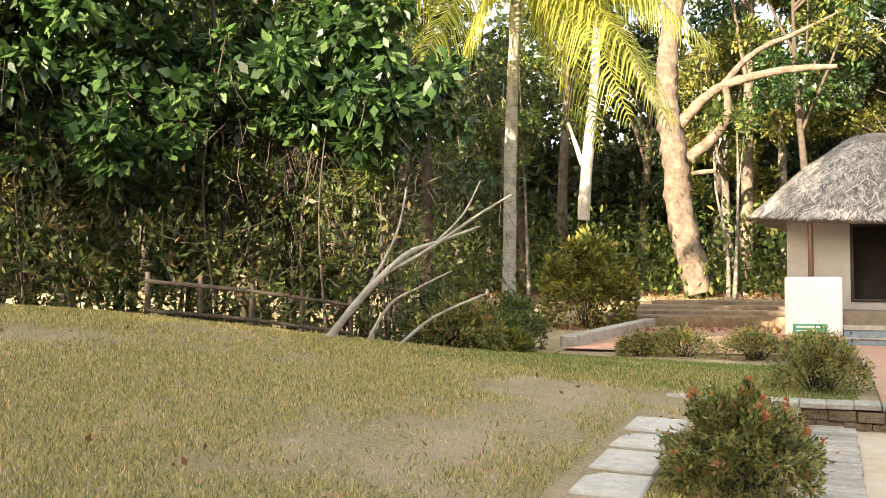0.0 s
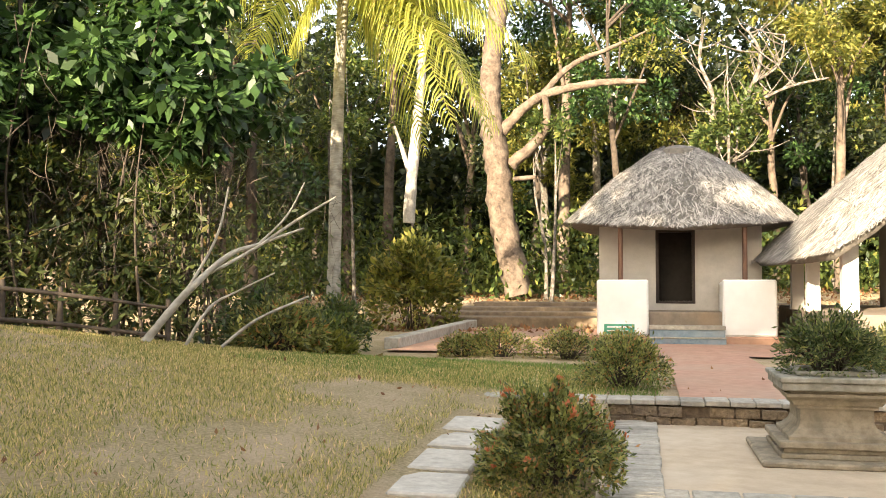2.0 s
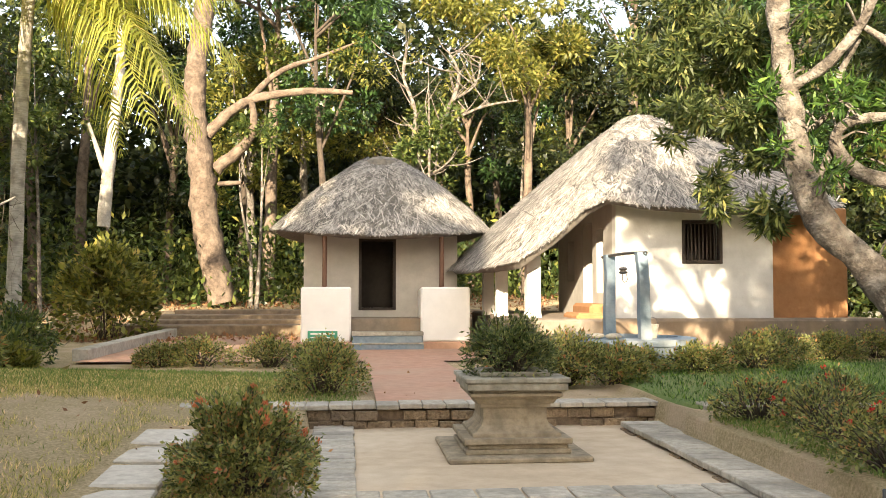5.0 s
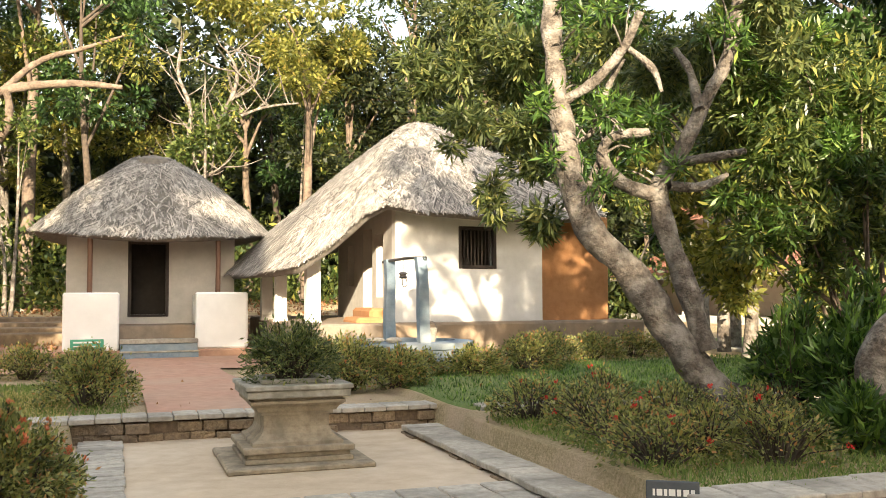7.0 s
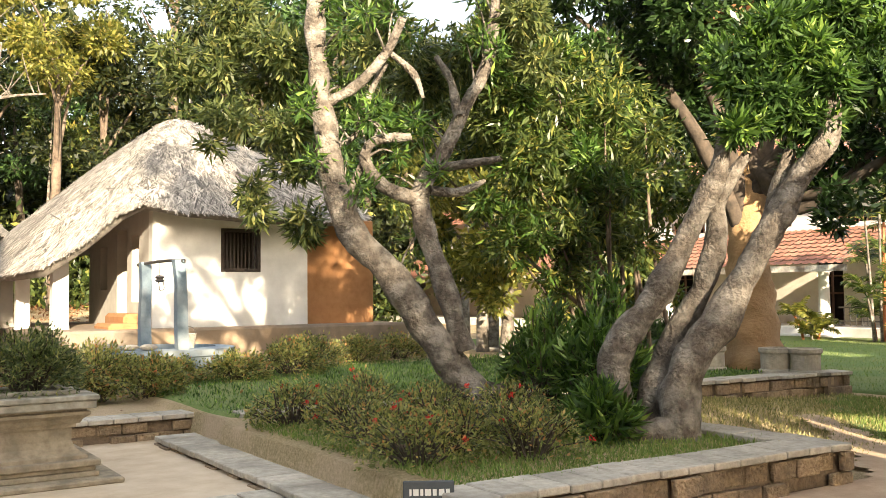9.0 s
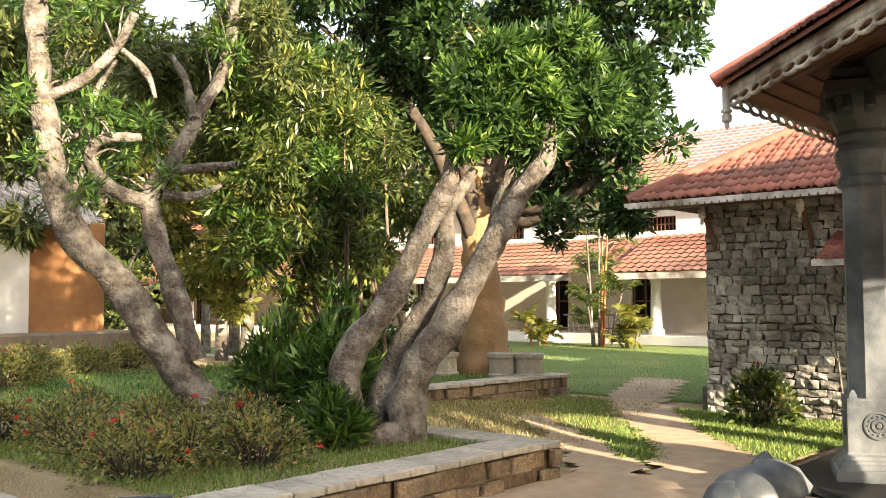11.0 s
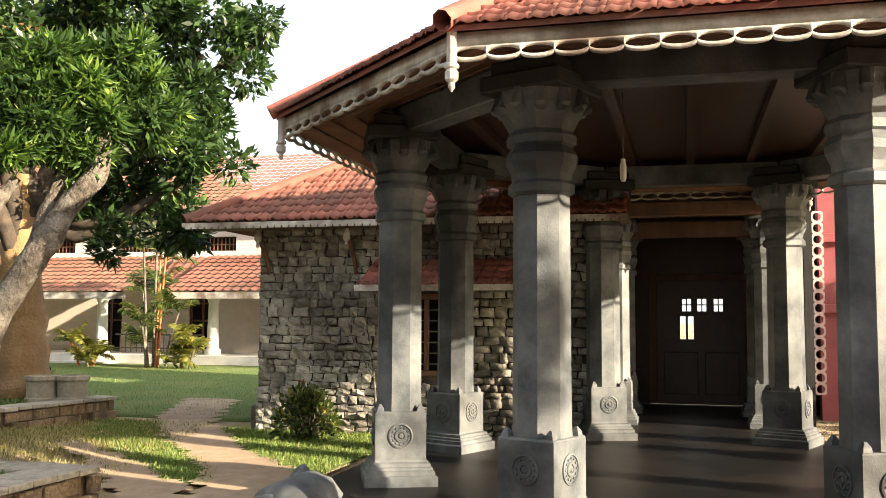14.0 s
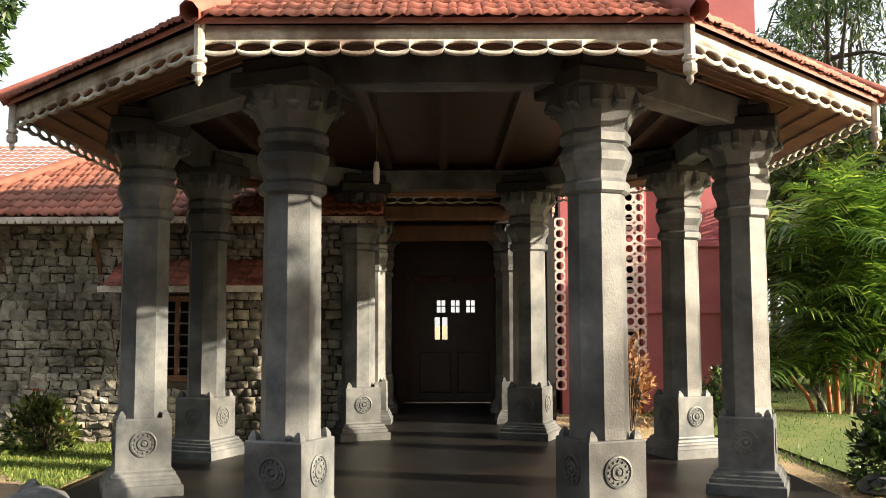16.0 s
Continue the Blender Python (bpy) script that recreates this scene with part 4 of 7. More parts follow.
part("hip_ridge", tubes("hip_ridge", [([(-0.68, 2.97, 2.99), (1.4, 1.24, 4.1), (3.6, -0.6, 5.26)], [0.09, 0.09, 0.09])]), M_tile, stone, "", True)
gab = part("gablet", boxes((1.30, 1.36, 0.62, 1.18, 3.98, 4.06), bevel=0.01), M_fascia, stone, "small carved gable vent with a finial on the roof")
for sgn in (-1, 1):
    o = part("gable_board", boxes((-0.03, 0.03, -0.03, 0.42, -0.03, 0.05), bevel=0.008), M_fascia, gab)
    o.matrix_basis = pose(1.30, 0.90 + sgn * 0.30, 4.02, 0, 0, 0 if sgn < 0 else 180) @ pose(0, 0, 0, 52, 0, 0)
part("finial", lathe(bmesh.new(), [(0.03, 4.30), (0.05, 4.38), (0.02, 4.44), (0.035, 4.50), (0.005, 4.58)], 10, 0, 1.32, 0.90), M_fascia, gab)
fb = boxes((-0.70, -0.67, -3.2, 2.99, 2.895, 2.95))
for k in range(58):
    y = -3.2 + k * 0.106
    box(fb, -0.70, -0.675, y + 0.01, y + 0.096, 2.865, 2.895)
part("fascia", fb, M_fascia, stone, "scalloped grey fascia board under the tiles")
part("eave_soffit", boxes((-0.67, 0.05, -3.2, 2.95, 2.90, 2.93)), M_wood, stone)
for y in (1.95, 0.62, -0.75, -2.0):
    bk = tubes("bracket", [([(-0.02, y, 2.25), (-0.10, y, 2.45), (-0.38, y, 2.78), (-0.42, y, 2.88)], [0.03, 0.035, 0.035, 0.03])])
    o = part("bracket", bk, M_wood, stone, "carved wooden eave bracket", True)
    part("knob", lathe(bmesh.new(), [(0.03, 2.86), (0.05, 2.80), (0.05, 2.72), (0.02, 2.68), (0.03, 2.63), (0.005, 2.6)], 10, 0, -0.42, y), M_fascia, o)
# lean-to canopy over the window
can = thing("window_canopy", SX, 3.2, 0, "small red tiled canopy on the stone wall", "canopy")
part("deck", boxes((-0.75, 0.0, -1.5, 0.72, 2.10, 2.12)), M_wood, can)
tiled(can, (-0.78, -1.5, 2.06), (-0.78, 0.75, 2.06), (0.02, 0.72, 2.47), (0.02, -1.5, 2.47), M_redtile, 0.2, 0.2, 200, amp=0.6)
part("fascia", boxes((-0.80, -0.775, -1.5, 0.77, 1.99, 2.07)), M_fascia, can)

# ---- far white building with verandah and tiled roofs
def tile_field(name, x0, y0, z0, x1, y1, z1, material, w=0.30, l=0.34):
    """A slope that rises from x0 to x1 between y0 and y1, of wavy tile courses in one mesh."""
    rows, cols = max(1, int(math.hypot(x1 - x0, z1 - z0) / l)), max(1, int(abs(y1 - y0) / w))
    V, F = [], []
    prof = [(0, 0), (0.25, 0.05), (0.5, 0.0), (0.8, 0.0), (1, 0.02)]
    for r in range(rows):
        t0, t1 = r / rows, (r + 1.1) / rows
        for c in range(cols):
            j = len(V)
            for t, dz in ((t0, 0.045), (t1, 0.0)):
                for u, h in prof:
                    V.append((x0 + (x1 - x0) * t, y0 + (y1 - y0) * (c + u) / cols, z0 + (z1 - z0) * t + h + dz))
            n = len(prof)
            F += [(j + i, j + i + 1, j + n + i + 1, j + n + i) for i in range(n - 1)]
    return mesh_from(name, np.array(V), np.array(F))


VX = 27.0
ver = thing("verandah_building", VX, 20, 0, "white two-storey building with tiled verandah on pale columns", "building")
part("base", boxes((-0.4, 9, -13, 26, -0.1, 0.45), bevel=0.02), M_white, ver, "white verandah plinth")
part("step", boxes((-0.9, -0.4, -2.6, 1.2, -0.1, 0.22), bevel=0.02), M_white, ver)
M_cream = surface("cream_wall", (0.56, 0.50, 0.42), (0.66, 0.60, 0.51), 3, 0.9, 0.1, 20, (0.45, 0.40, 0.34), 0.6, 0.3)
holes = []
for y in (-11, -7.2, -4.2, -0.6, 2.6, 6, 10, 14, 18, 22):
    holes.append((y - 0.5, y + 0.5, 0.46, 2.6))
b = wall_with_holes(-13, 26, 0.45, 3.4, holes, 0.3)
bmesh.ops.transform(b, matrix=pose(2.3, 0, 0, 0, 0, 90) @ Matrix.Identity(4), verts=b.verts)
part("back_wall", b, M_cream, ver)
# near-black sheet imitates indoor shade behind the verandah doors
part("dark_inner_panel", boxes((4.0, 4.1, -13, 26, 0.4, 3.4)), M_dark, ver)
for y in holes:
    w0 = part("window", boxes((2.1, 2.16, y[0], y[0] + 0.08, 0.5, 2.6), (2.1, 2.16, y[1] - 0.08, y[1], 0.5, 2.6), (2.1, 2.16, y[0], y[1], 1.5, 1.56), (2.1, 2.16, (y[0] + y[1]) / 2 - 0.03, (y[0] + y[1]) / 2 + 0.03, 0.5, 2.6), (2.1, 2.16, y[0], y[1], 2.1, 2.14)), M_wood, ver, "brown wooden glazed door")
col0 = None
for y in (-11.5, -8.6, -5.73, -1.7, 1.6, 5, 8.6, 12, 16, 20, 24):
    me = part("column", lathe(bmesh.new(), [(0.26, 0.44), (0.26, 0.62), (0.19, 0.66), (0.18, 1.2), (0.155, 2.1), (0.18, 2.13), (0.18, 2.2), (0.26, 2.24), (0.26, 2.34)], 14) if col0 is None else col0, M_white, ver, "round tapered white column", True)
    col0 = me.data
    me.location = (0, y, 0)
part("railing", boxes((0.0, 0.04, -5.4, -2.2, 1.05, 1.10), (0.0, 0.04, -5.4, -2.2, 0.62, 0.66), *[(0.0, 0.03, -5.4 + 0.2 * k, -5.37 + 0.2 * k, 0.5, 1.06) for k in range(16)]), M_metal, ver, "low metal railing")
# the long left stretch takes the darker tile in place of tree shade
for y0, y1 in ((-13, -4.45), (-3.1, 26)):
    part("verandah_roof", tile_field("verandah_roof", -0.9, y0, 2.42, 2.2, y1, 3.75, M_tile), M_tile if y0 < -5 else M_darktile, ver, "clay tiled verandah roof")
    part("eave_board", boxes((-0.92, -0.86, y0, y1, 2.22, 2.42)), M_fascia, ver, "white eave board")
part("verandah_roof", tile_field("verandah_roof", 0.6, -4.4, 2.6, 2.2, -3.1, 3.7, M_tile), M_darktile, ver)
ub = wall_with_holes(-13, 26, 3.3, 5.6, [(y - 0.9, y + 0.9, 3.95, 4.45) for y in (-11.5, -7.2, -4.4, -1.5, 2, 6, 10)], 0.3)
bmesh.ops.transform(ub, matrix=pose(2.6, 0, 0, 0, 0, 90), verts=ub.verts)
part("upper_wall", ub, M_white, ver, "plain white upper storey")
for y in (-11.5, -7.2, -4.4, -1.5, 2, 6, 10):
    uw = part("upper_window", boxes((2.4, 2.44, y - 0.9, y + 0.9, 4.16, 4.2)), M_wood, ver, "slatted wooden upper window")
    for k in range(13):
        part("slat", boxes((2.405, 2.435, y - 0.9 + 0.15 * k, y - 0.87 + 0.15 * k, 3.95, 4.45)), M_wood, uw)
# near-black sheet for the dark behind the upper windows
part("upper_dark_panel", boxes((3.2, 3.3, -13, 26, 3.4, 5.5)), M_dark, ver)
part("upper_roof", tile_field("upper_roof", 1.4, -13, 5.3, 6.5, 26, 8.0, M_darktile), M_darktile, ver, "dark weathered tiled main roof")

# ---- maroon building with pierced screens
red = thing("maroon_building", 16.2, -4.0, 0, "maroon painted building with pale pierced screens", "building")
b = wall_with_holes(-1.6, 1.9, 0.0, 7.8, [(-0.75, -0.25, 0.9, 1.5), (-0.75, -0.25, 2.1, 2.75), (-0.75, -0.25, 3.2, 3.9)], 0.3)
bmesh.ops.transform(b, matrix=pose(0.0, 0, 0, 0, 0, -90), verts=b.verts)
part("wall", b, M_redpaint, red)
part("wall", boxes((0.3, 2.0, -1.9, -1.6, 0, 7.8)), M_redpaint, red)
part("wall", boxes((1.9, 2.1, 1.6, 2.4, 0, 3.4)), M_redpaint, red)
# near-black sheet for the dark behind the maroon wall's windows
part("dark_inner_panel", boxes((0.8, 0.9, -1.6, 1.6, 0, 7.5)), M_dark, red)
part("pilaster", boxes((-0.12, 0.0, 0.13, 0.24, 0, 7.8), (-0.12, 0, -0.34, -0.44, 0, 7.8), (-0.08, 0, -1.6, 1.6, 2.9, 3.05), (-0.08, 0, -1.6, 1.6, 1.75, 1.9), bevel=0.01), M_redpaint, red)
for z0, z1 in ((2.1, 2.75), (3.2, 3.9), (0.9, 1.5)):
    part("window", boxes((0.02, 0.08, 0.25, 0.32, z0, z1), (0.02, 0.08, 0.68, 0.75, z0, z1), (0.02, 0.08, 0.32, 0.68, z1 - 0.07, z1), (0.02, 0.08, 0.32, 0.68, z0, z0 + 0.07), (0.03, 0.06, 0.48, 0.52, z0, z1), (0.03, 0.06, 0.3, 0.7, z0 + 0.2, z0 + 0.23), bevel=0.006), M_cream, red, "cream window frame")


def jali(x, y0, y1, z0, z1, cell):
    """A pierced screen: a sheet with round holes, joined by small bars."""
    V, F = [], []
    n = 16
    ny, nz = max(1, round((y1 - y0) / cell)), round((z1 - z0) / cell)
    cy, cz = (y1 - y0) / ny, (z1 - z0) / nz
    for a in range(ny):
        for k in range(nz):
            yc, zc = y0 + (a + 0.5) * cy, z0 + (k + 0.5) * cz
            j = len(V)
            for layer in (0, 0.06):
                for i in range(n):
                    t = 2 * math.pi * (i + 0.5) / n
                    c, s = math.cos(t), math.sin(t)
                    q = 0.5 / max(abs(c), abs(s))
                    V.append((x + layer, yc + c * q * cy, zc + s * q * cz))
                    V.append((x + layer, yc + c * 0.36 * cy, zc + s * 0.36 * cz))
            for i in range(n):
                o, p = j + 2 * i, j + 2 * ((i + 1) % n)
                F.append((o, p, p + 1, o + 1))
                F.append((o + 1, p + 1, p + 1 + 2 * n, o + 1 + 2 * n))
    b = bmesh.new()
    vs = [b.verts.new(v) for v in V]
    for f in F:
        b.faces.new([vs[i] for i in f])
    bmesh.ops.remove_doubles(b, verts=b.verts, dist=0.002)
    return b


part("screen", jali(-0.2, 0.17, 0.17 + 0.36, 0.45, 4.2, 0.18), M_pinkjali, red, "pale pink screen pierced with round holes")
part("screen", jali(-0.2, 1.55, 1.55 + 0.54, 0.45, 3.4, 0.18), M_pinkjali, red, "pale pink screen pierced with round holes")

# ---- pedestal planter in the court
M_oldstone = surface("mossy_old_stone", (0.24, 0.195, 0.13), (0.38, 0.315, 0.225), 14, 0.95, 0.5, 40, (0.12, 0.10, 0.07), 6.0, 0.55)
M_topstone = surface("pale_lichened_stone", (0.25, 0.23, 0.18), (0.42, 0.39, 0.32), 12, 0.95, 0.5, 40, (0.12, 0.11, 0.085), 5.0, 0.6)
ped = thing("stone_pedestal", 1.58, 8.85, 0.03, "moulded stone pedestal planter standing in the court", "pedestal")
q = math.sqrt(2) / 2
k2 = math.sqrt(2)
part("foot", boxes((-0.66, 0.66, -0.66, 0.66, 0, 0.055), bevel=0.015), M_oldstone, ped)
part("base", boxes((-0.49, 0.49, -0.49, 0.49, 0.055, 0.10), (-0.465, 0.465, -0.465, 0.465, 0.10, 0.145), (-0.50, 0.50, -0.50, 0.50, 0.145, 0.20), bevel=0.008), M_oldstone, ped)
part("shaft", lathe(bmesh.new(), [(0.41 * k2, 0.20), (0.41 * k2, 0.23), (0.37 * k2, 0.25), (0.32 * k2, 0.30), (0.30 * k2, 0.35), (0.30 * k2, 0.46), (0.33 * k2, 0.465), (0.33 * k2, 0.495), (0.355 * k2, 0.50), (0.38 * k2, 0.54), (0.43 * k2, 0.575), (0.43 * k2, 0.60), (0.40 * k2, 0.605), (0.40 * k2, 0.63)], 4, math.pi / 4), M_oldstone, ped)
part("top", boxes((-0.47, 0.47, -0.47, 0.47, 0.63, 0.70), (-0.49, 0.49, -0.49, 0.49, 0.70, 0.745), bevel=0.008), M_topstone, ped, "pale weathered top slab")
part("rim", boxes((-0.33, 0.33, -0.33, -0.23, 0.745, 0.785), (-0.33, 0.33, 0.23, 0.33, 0.745, 0.785), (-0.33, -0.23, -0.23, 0.23, 0.745, 0.785), (0.23, 0.33, -0.23, 0.23, 0.745, 0.785), bevel=0.008), M_topstone, ped)
part("soil", boxes((-0.22, 0.22, -0.22, 0.22, 0.73, 0.752)), M_soil, ped)

# ---- well with two posts and a pulley
well = thing("well", 4.85, 15.7, 0.3, "faded blue concrete well with two posts and a pulley", "well")
ring = bmesh.new()
lathe(ring, [(1.12, -0.05), (1.12, 0.34), (1.16, 0.36), (1.16, 0.46), (0.85, 0.48), (0.85, 0.1)], 28)
part("ring", ring, M_blue, well, "round faded blue well wall", False)
for x0, x1, y, zb in ((-0.21, -0.23, 0.35, 0.4), (-0.05, 0.03, -0.95, -0.15)):
    b = bmesh.new()
    lathe(b, [(0.13, zb), (0.125, 0.9), (0.115, 1.5), (0.12, 1.9)], 4, math.pi / 4)
    bmesh.ops.transform(b, matrix=Matrix.Shear("XY", 4, (0.0, 0.0)), verts=b.verts)
    for v in b.verts:
        v.co.x += x1 + (x0 - x1) * (v.co.z / 1.9) + 0.015 * math.sin(v.co.z * 6)
        v.co.y += y
    part("post", b, M_blue, well, "faded blue square post")
part("bar", tubes("bar", [([(-0.3, 0.5, 1.86), (-0.12, -0.3, 1.9), (-0.02, -1.1, 1.88)], [0.03, 0.028, 0.028])]), M_metal, well)
part("pulley", lathe(bmesh.new(), [(0.05, 1.55), (0.09, 1.58), (0.05, 1.61), (0.09, 1.64), (0.05, 1.67)], 12, 0, -0.12, -0.15), M_metal, well)
part("rope", tubes("rope", [([(-0.12, -0.15, 1.88), (-0.12, -0.15, 1.66)], [0.01, 0.01]), ([(-0.08, -0.15, 1.6), (-0.05, -0.16, 1.45), (-0.12, -0.15, 1.42), (-0.14, -0.15, 1.6)], [0.01, 0.01, 0.01, 0.01])]), M_metal, well)
for x, y, z in ((-0.75, -0.7, 0.48), (-0.5, -0.85, 0.48), (-0.95, -0.4, 0.48)):
    o = thing("stone", 4.85 + x, 15.7 + y, 0.3 + z, "pale loose stone lying on the well rim", "stone", group="stones on the well")
    b = bmesh.new()
    bmesh.ops.create_icosphere(b, subdivisions=2, radius=0.1)
    for v in b.verts:
        v.co = Vector((v.co.x * 1.5, v.co.y, v.co.z * 0.5 + 0.04)) * (1 + 0.3 * noise.noise(v.co * 9 + Vector((x * 9, y, 0))))
    part("body", b, M_coping, o, "", True)
bk = thing("bucket", 5.02, 15.0, 0.76, "dull metal bucket on the well rim", "bucket")
part("body", lathe(bmesh.new(), [(0.10, 0), (0.14, 0.24), (0.145, 0.25), (0.13, 0.24), (0.09, 0.02)], 16), M_coping, bk)
part("handle", tubes("handle", [([(-0.14, 0, 0.24), (-0.08, 0, 0.35), (0.08, 0, 0.35), (0.14, 0, 0.24)], [0.006] * 4)]), M_metal, bk)

# ---- signs
sg = thing("name_plate", 3.24, 4.98, 0.27, "small slate plate with pale lettering in the flower bed", "sign", rz=-32)
part("plate", boxes((-0.16, 0.16, 0, 0.02, 0.02, 0.17), bevel=0.006), M_slate, sg)
x = -0.12
for w in (0.02, 0.04, 0.025, 0.045, 0.03, 0.0, 0.04, 0.03):
    if w:
        part("letter_bar", boxes((x, x + w - 0.006, -0.004, 0.0, 0.08, 0.12)), M_ink, sg)
    x += w + 0.004
part("stake", boxes((-0.02, 0.02, 0.02, 0.035, -0.1, 0.15)), M_metal, sg)
gs = thing("green_sign", -0.62, 23.40, 0.30, "small green notice board leaning on the parapet", "sign")
part("board", boxes((-0.37, 0.37, 0, 0.03, 0.0, 0.24), bevel=0.005), M_sign, gs)
part("line_bar", boxes((-0.30, 0.30, -0.004, 0.0, 0.15, 0.19)), M_ink, gs)
part("line_bar", boxes((-0.30, 0.22, -0.004, 0.0, 0.06, 0.09)), M_ink, gs)

# ---- stone drums on the upper lawn
for i, (x, y) in enumerate(((12.45, 9.32), (12.62, 8.90), (12.05, 10.25))):
    o = thing("stone_drum", x, y, 0.33, "round speckled concrete planter drum on the lawn", "planter", group="stone drums")
    part("drum", lathe(bmesh.new(), [(0.25, 0), (0.25, 0.05), (0.22, 0.07), (0.22, 0.30), (0.25, 0.33), (0.25, 0.39), (0.19, 0.40), (0.19, 0.35)], 24), M_coping, o)

# ---- pendant lamp under the porch
lamp = thing("hanging_bulb", 8.35, 0.25, 2.85, "white tube bulb hanging from the porch ceiling", "lamp")
part("bulb", lathe(bmesh.new(), [(0.02, 0.0), (0.03, 0.03), (0.03, 0.14), (0.022, 0.17), (0.022, 0.2)], 10), M_white, lamp)
part("cord", tubes("cord", [([(0, 0, 0.2), (0, 0, 0.8)], [0.005, 0.005])]), M_metal, lamp)

# ---- worn carved boulders at the porch edge
for i, (x, y, sx, sy, sz) in enumerate(((7.55, 2.95, 0.55, 0.35, 0.26), (7.1, 3.05, 0.22, 0.18, 0.16), (8.05, 3.15, 0.16, 0.14, 0.26), (8.9, -4.45, 0.2, 0.2, 0.15))):
    o = thing("boulder", x, y, 0.03, "worn rounded grey stone at the porch edge", "stone", group="porch stones")
    b = bmesh.new()
    bmesh.ops.create_icosphere(b, subdivisions=3, radius=1.0)
    for v in b.verts:
        k = 1 + 0.18 * noise.noise(v.co * 1.7 + Vector((i * 5, 0, 0)))
        v.co = Vector((v.co.x * sx, v.co.y * sy, max(-0.1, v.co.z) * sz)) * k
    part("body", b, M_granite, o, "", True)

# ---- trees
def blob(x, y, z, r, k=6, flat=0.8, seed=0):
    """A cluster of overlapping clumps round a place."""
    R = random.Random(seed + int(x * 13 + y * 7 + z * 3))
    rows = []
    for _ in range(k):
        s = r * R.uniform(0.35, 0.6)
        a, b = R.uniform(0, 2 * math.pi), R.uniform(-0.9, 0.9)
        d = r * R.uniform(0.35, 0.8)
        rows.append((x + d * math.cos(a), y + d * math.sin(a), z + d * b * flat, s, s, s * flat))
    return rows


def tree(name, x, y, h, r, label, bark, leaf, clumps, n, size, lean=(0, 0), limbs=5, z=None, droop=0.3, width=0.42, category="tree", group=""):
    """A tapered, bent trunk with limbs that reach into clumps of leaves. Clumps are local to the foot."""
    z = float(ground_z(x, y)) - 0.05 if z is None else z
    t = thing(name, x, y, z, label, category, group)
    R = random.Random(int(x * 31 + y * 17))
    lx, ly = lean
    path = [(0, 0, 0), (lx * 0.25 + R.uniform(-.1, .1), ly * 0.25, h * 0.33), (lx * 0.6 + R.uniform(-.15, .15), ly * 0.6, h * 0.66), (lx, ly, h)]
    rows = [(path, [r * 1.35, r * 0.95, r * 0.7, r * 0.1])]
    for i in range(limbs):
        c = clumps[(i * 3) % len(clumps)]
        u = R.uniform(0.5, 0.95)
        s = Vector(path[2]).lerp(Vector(path[3]), (u - 0.66) / 0.34) if u > 0.66 else Vector(path[1]).lerp(Vector(path[2]), (u - 0.33) / 0.33)
        e = Vector(c[:3])
        m = s.lerp(e, 0.5) + Vector((R.uniform(-.3, .3), R.uniform(-.3, .3), R.uniform(0, .5)))
        rows.append(([s, m, e], [r * 0.42, r * 0.26, r * 0.08]))
    part("trunk", tubes("trunk", rows, 0.25, 8), bark, t, "", True)
    if n:
        crown("crown", clumps, n, size, leaf, t, droop=droop, width=width)
    return t


def fitted_tree(name, label, limbs, bark, wobble=0.34, n=16):
    """A tree of given limbs in world places; the first point of the first limb is its foot."""
    x, y, z = limbs[0][0][0]
    t = thing(name, x, y, z, label, "tree")
    for i, (path, radii) in enumerate(limbs):
        rows = [([(a - x, b - y, c - z) for a, b, c in path], radii)]
        part("trunk" if i == 0 else "limb", tubes("limb", rows, wobble, n), bark, t, "", True)
    return t, (x, y, z)


def local(clumps, o):
    return [(c[0] - o[0], c[1] - o[1], c[2] - o[2], *c[3:]) for c in clumps]


def split(clumps, k=4, s=0.55):
    """Breaks each clump into smaller ones, so that the outline is ragged and has gaps."""
    out = []
    for i, (x, y, z, rx, ry, rz) in enumerate(clumps):
        for j in range(k):
            d = rng.normal(0, 1, 3)
            d /= np.linalg.norm(d)
            q = s * rng.uniform(0.6, 1.2)
            out.append((x + d[0] * rx * 0.75, y + d[1] * ry * 0.75, z + d[2] * rz * 0.75, rx * q, ry * q, rz * q))
    return out


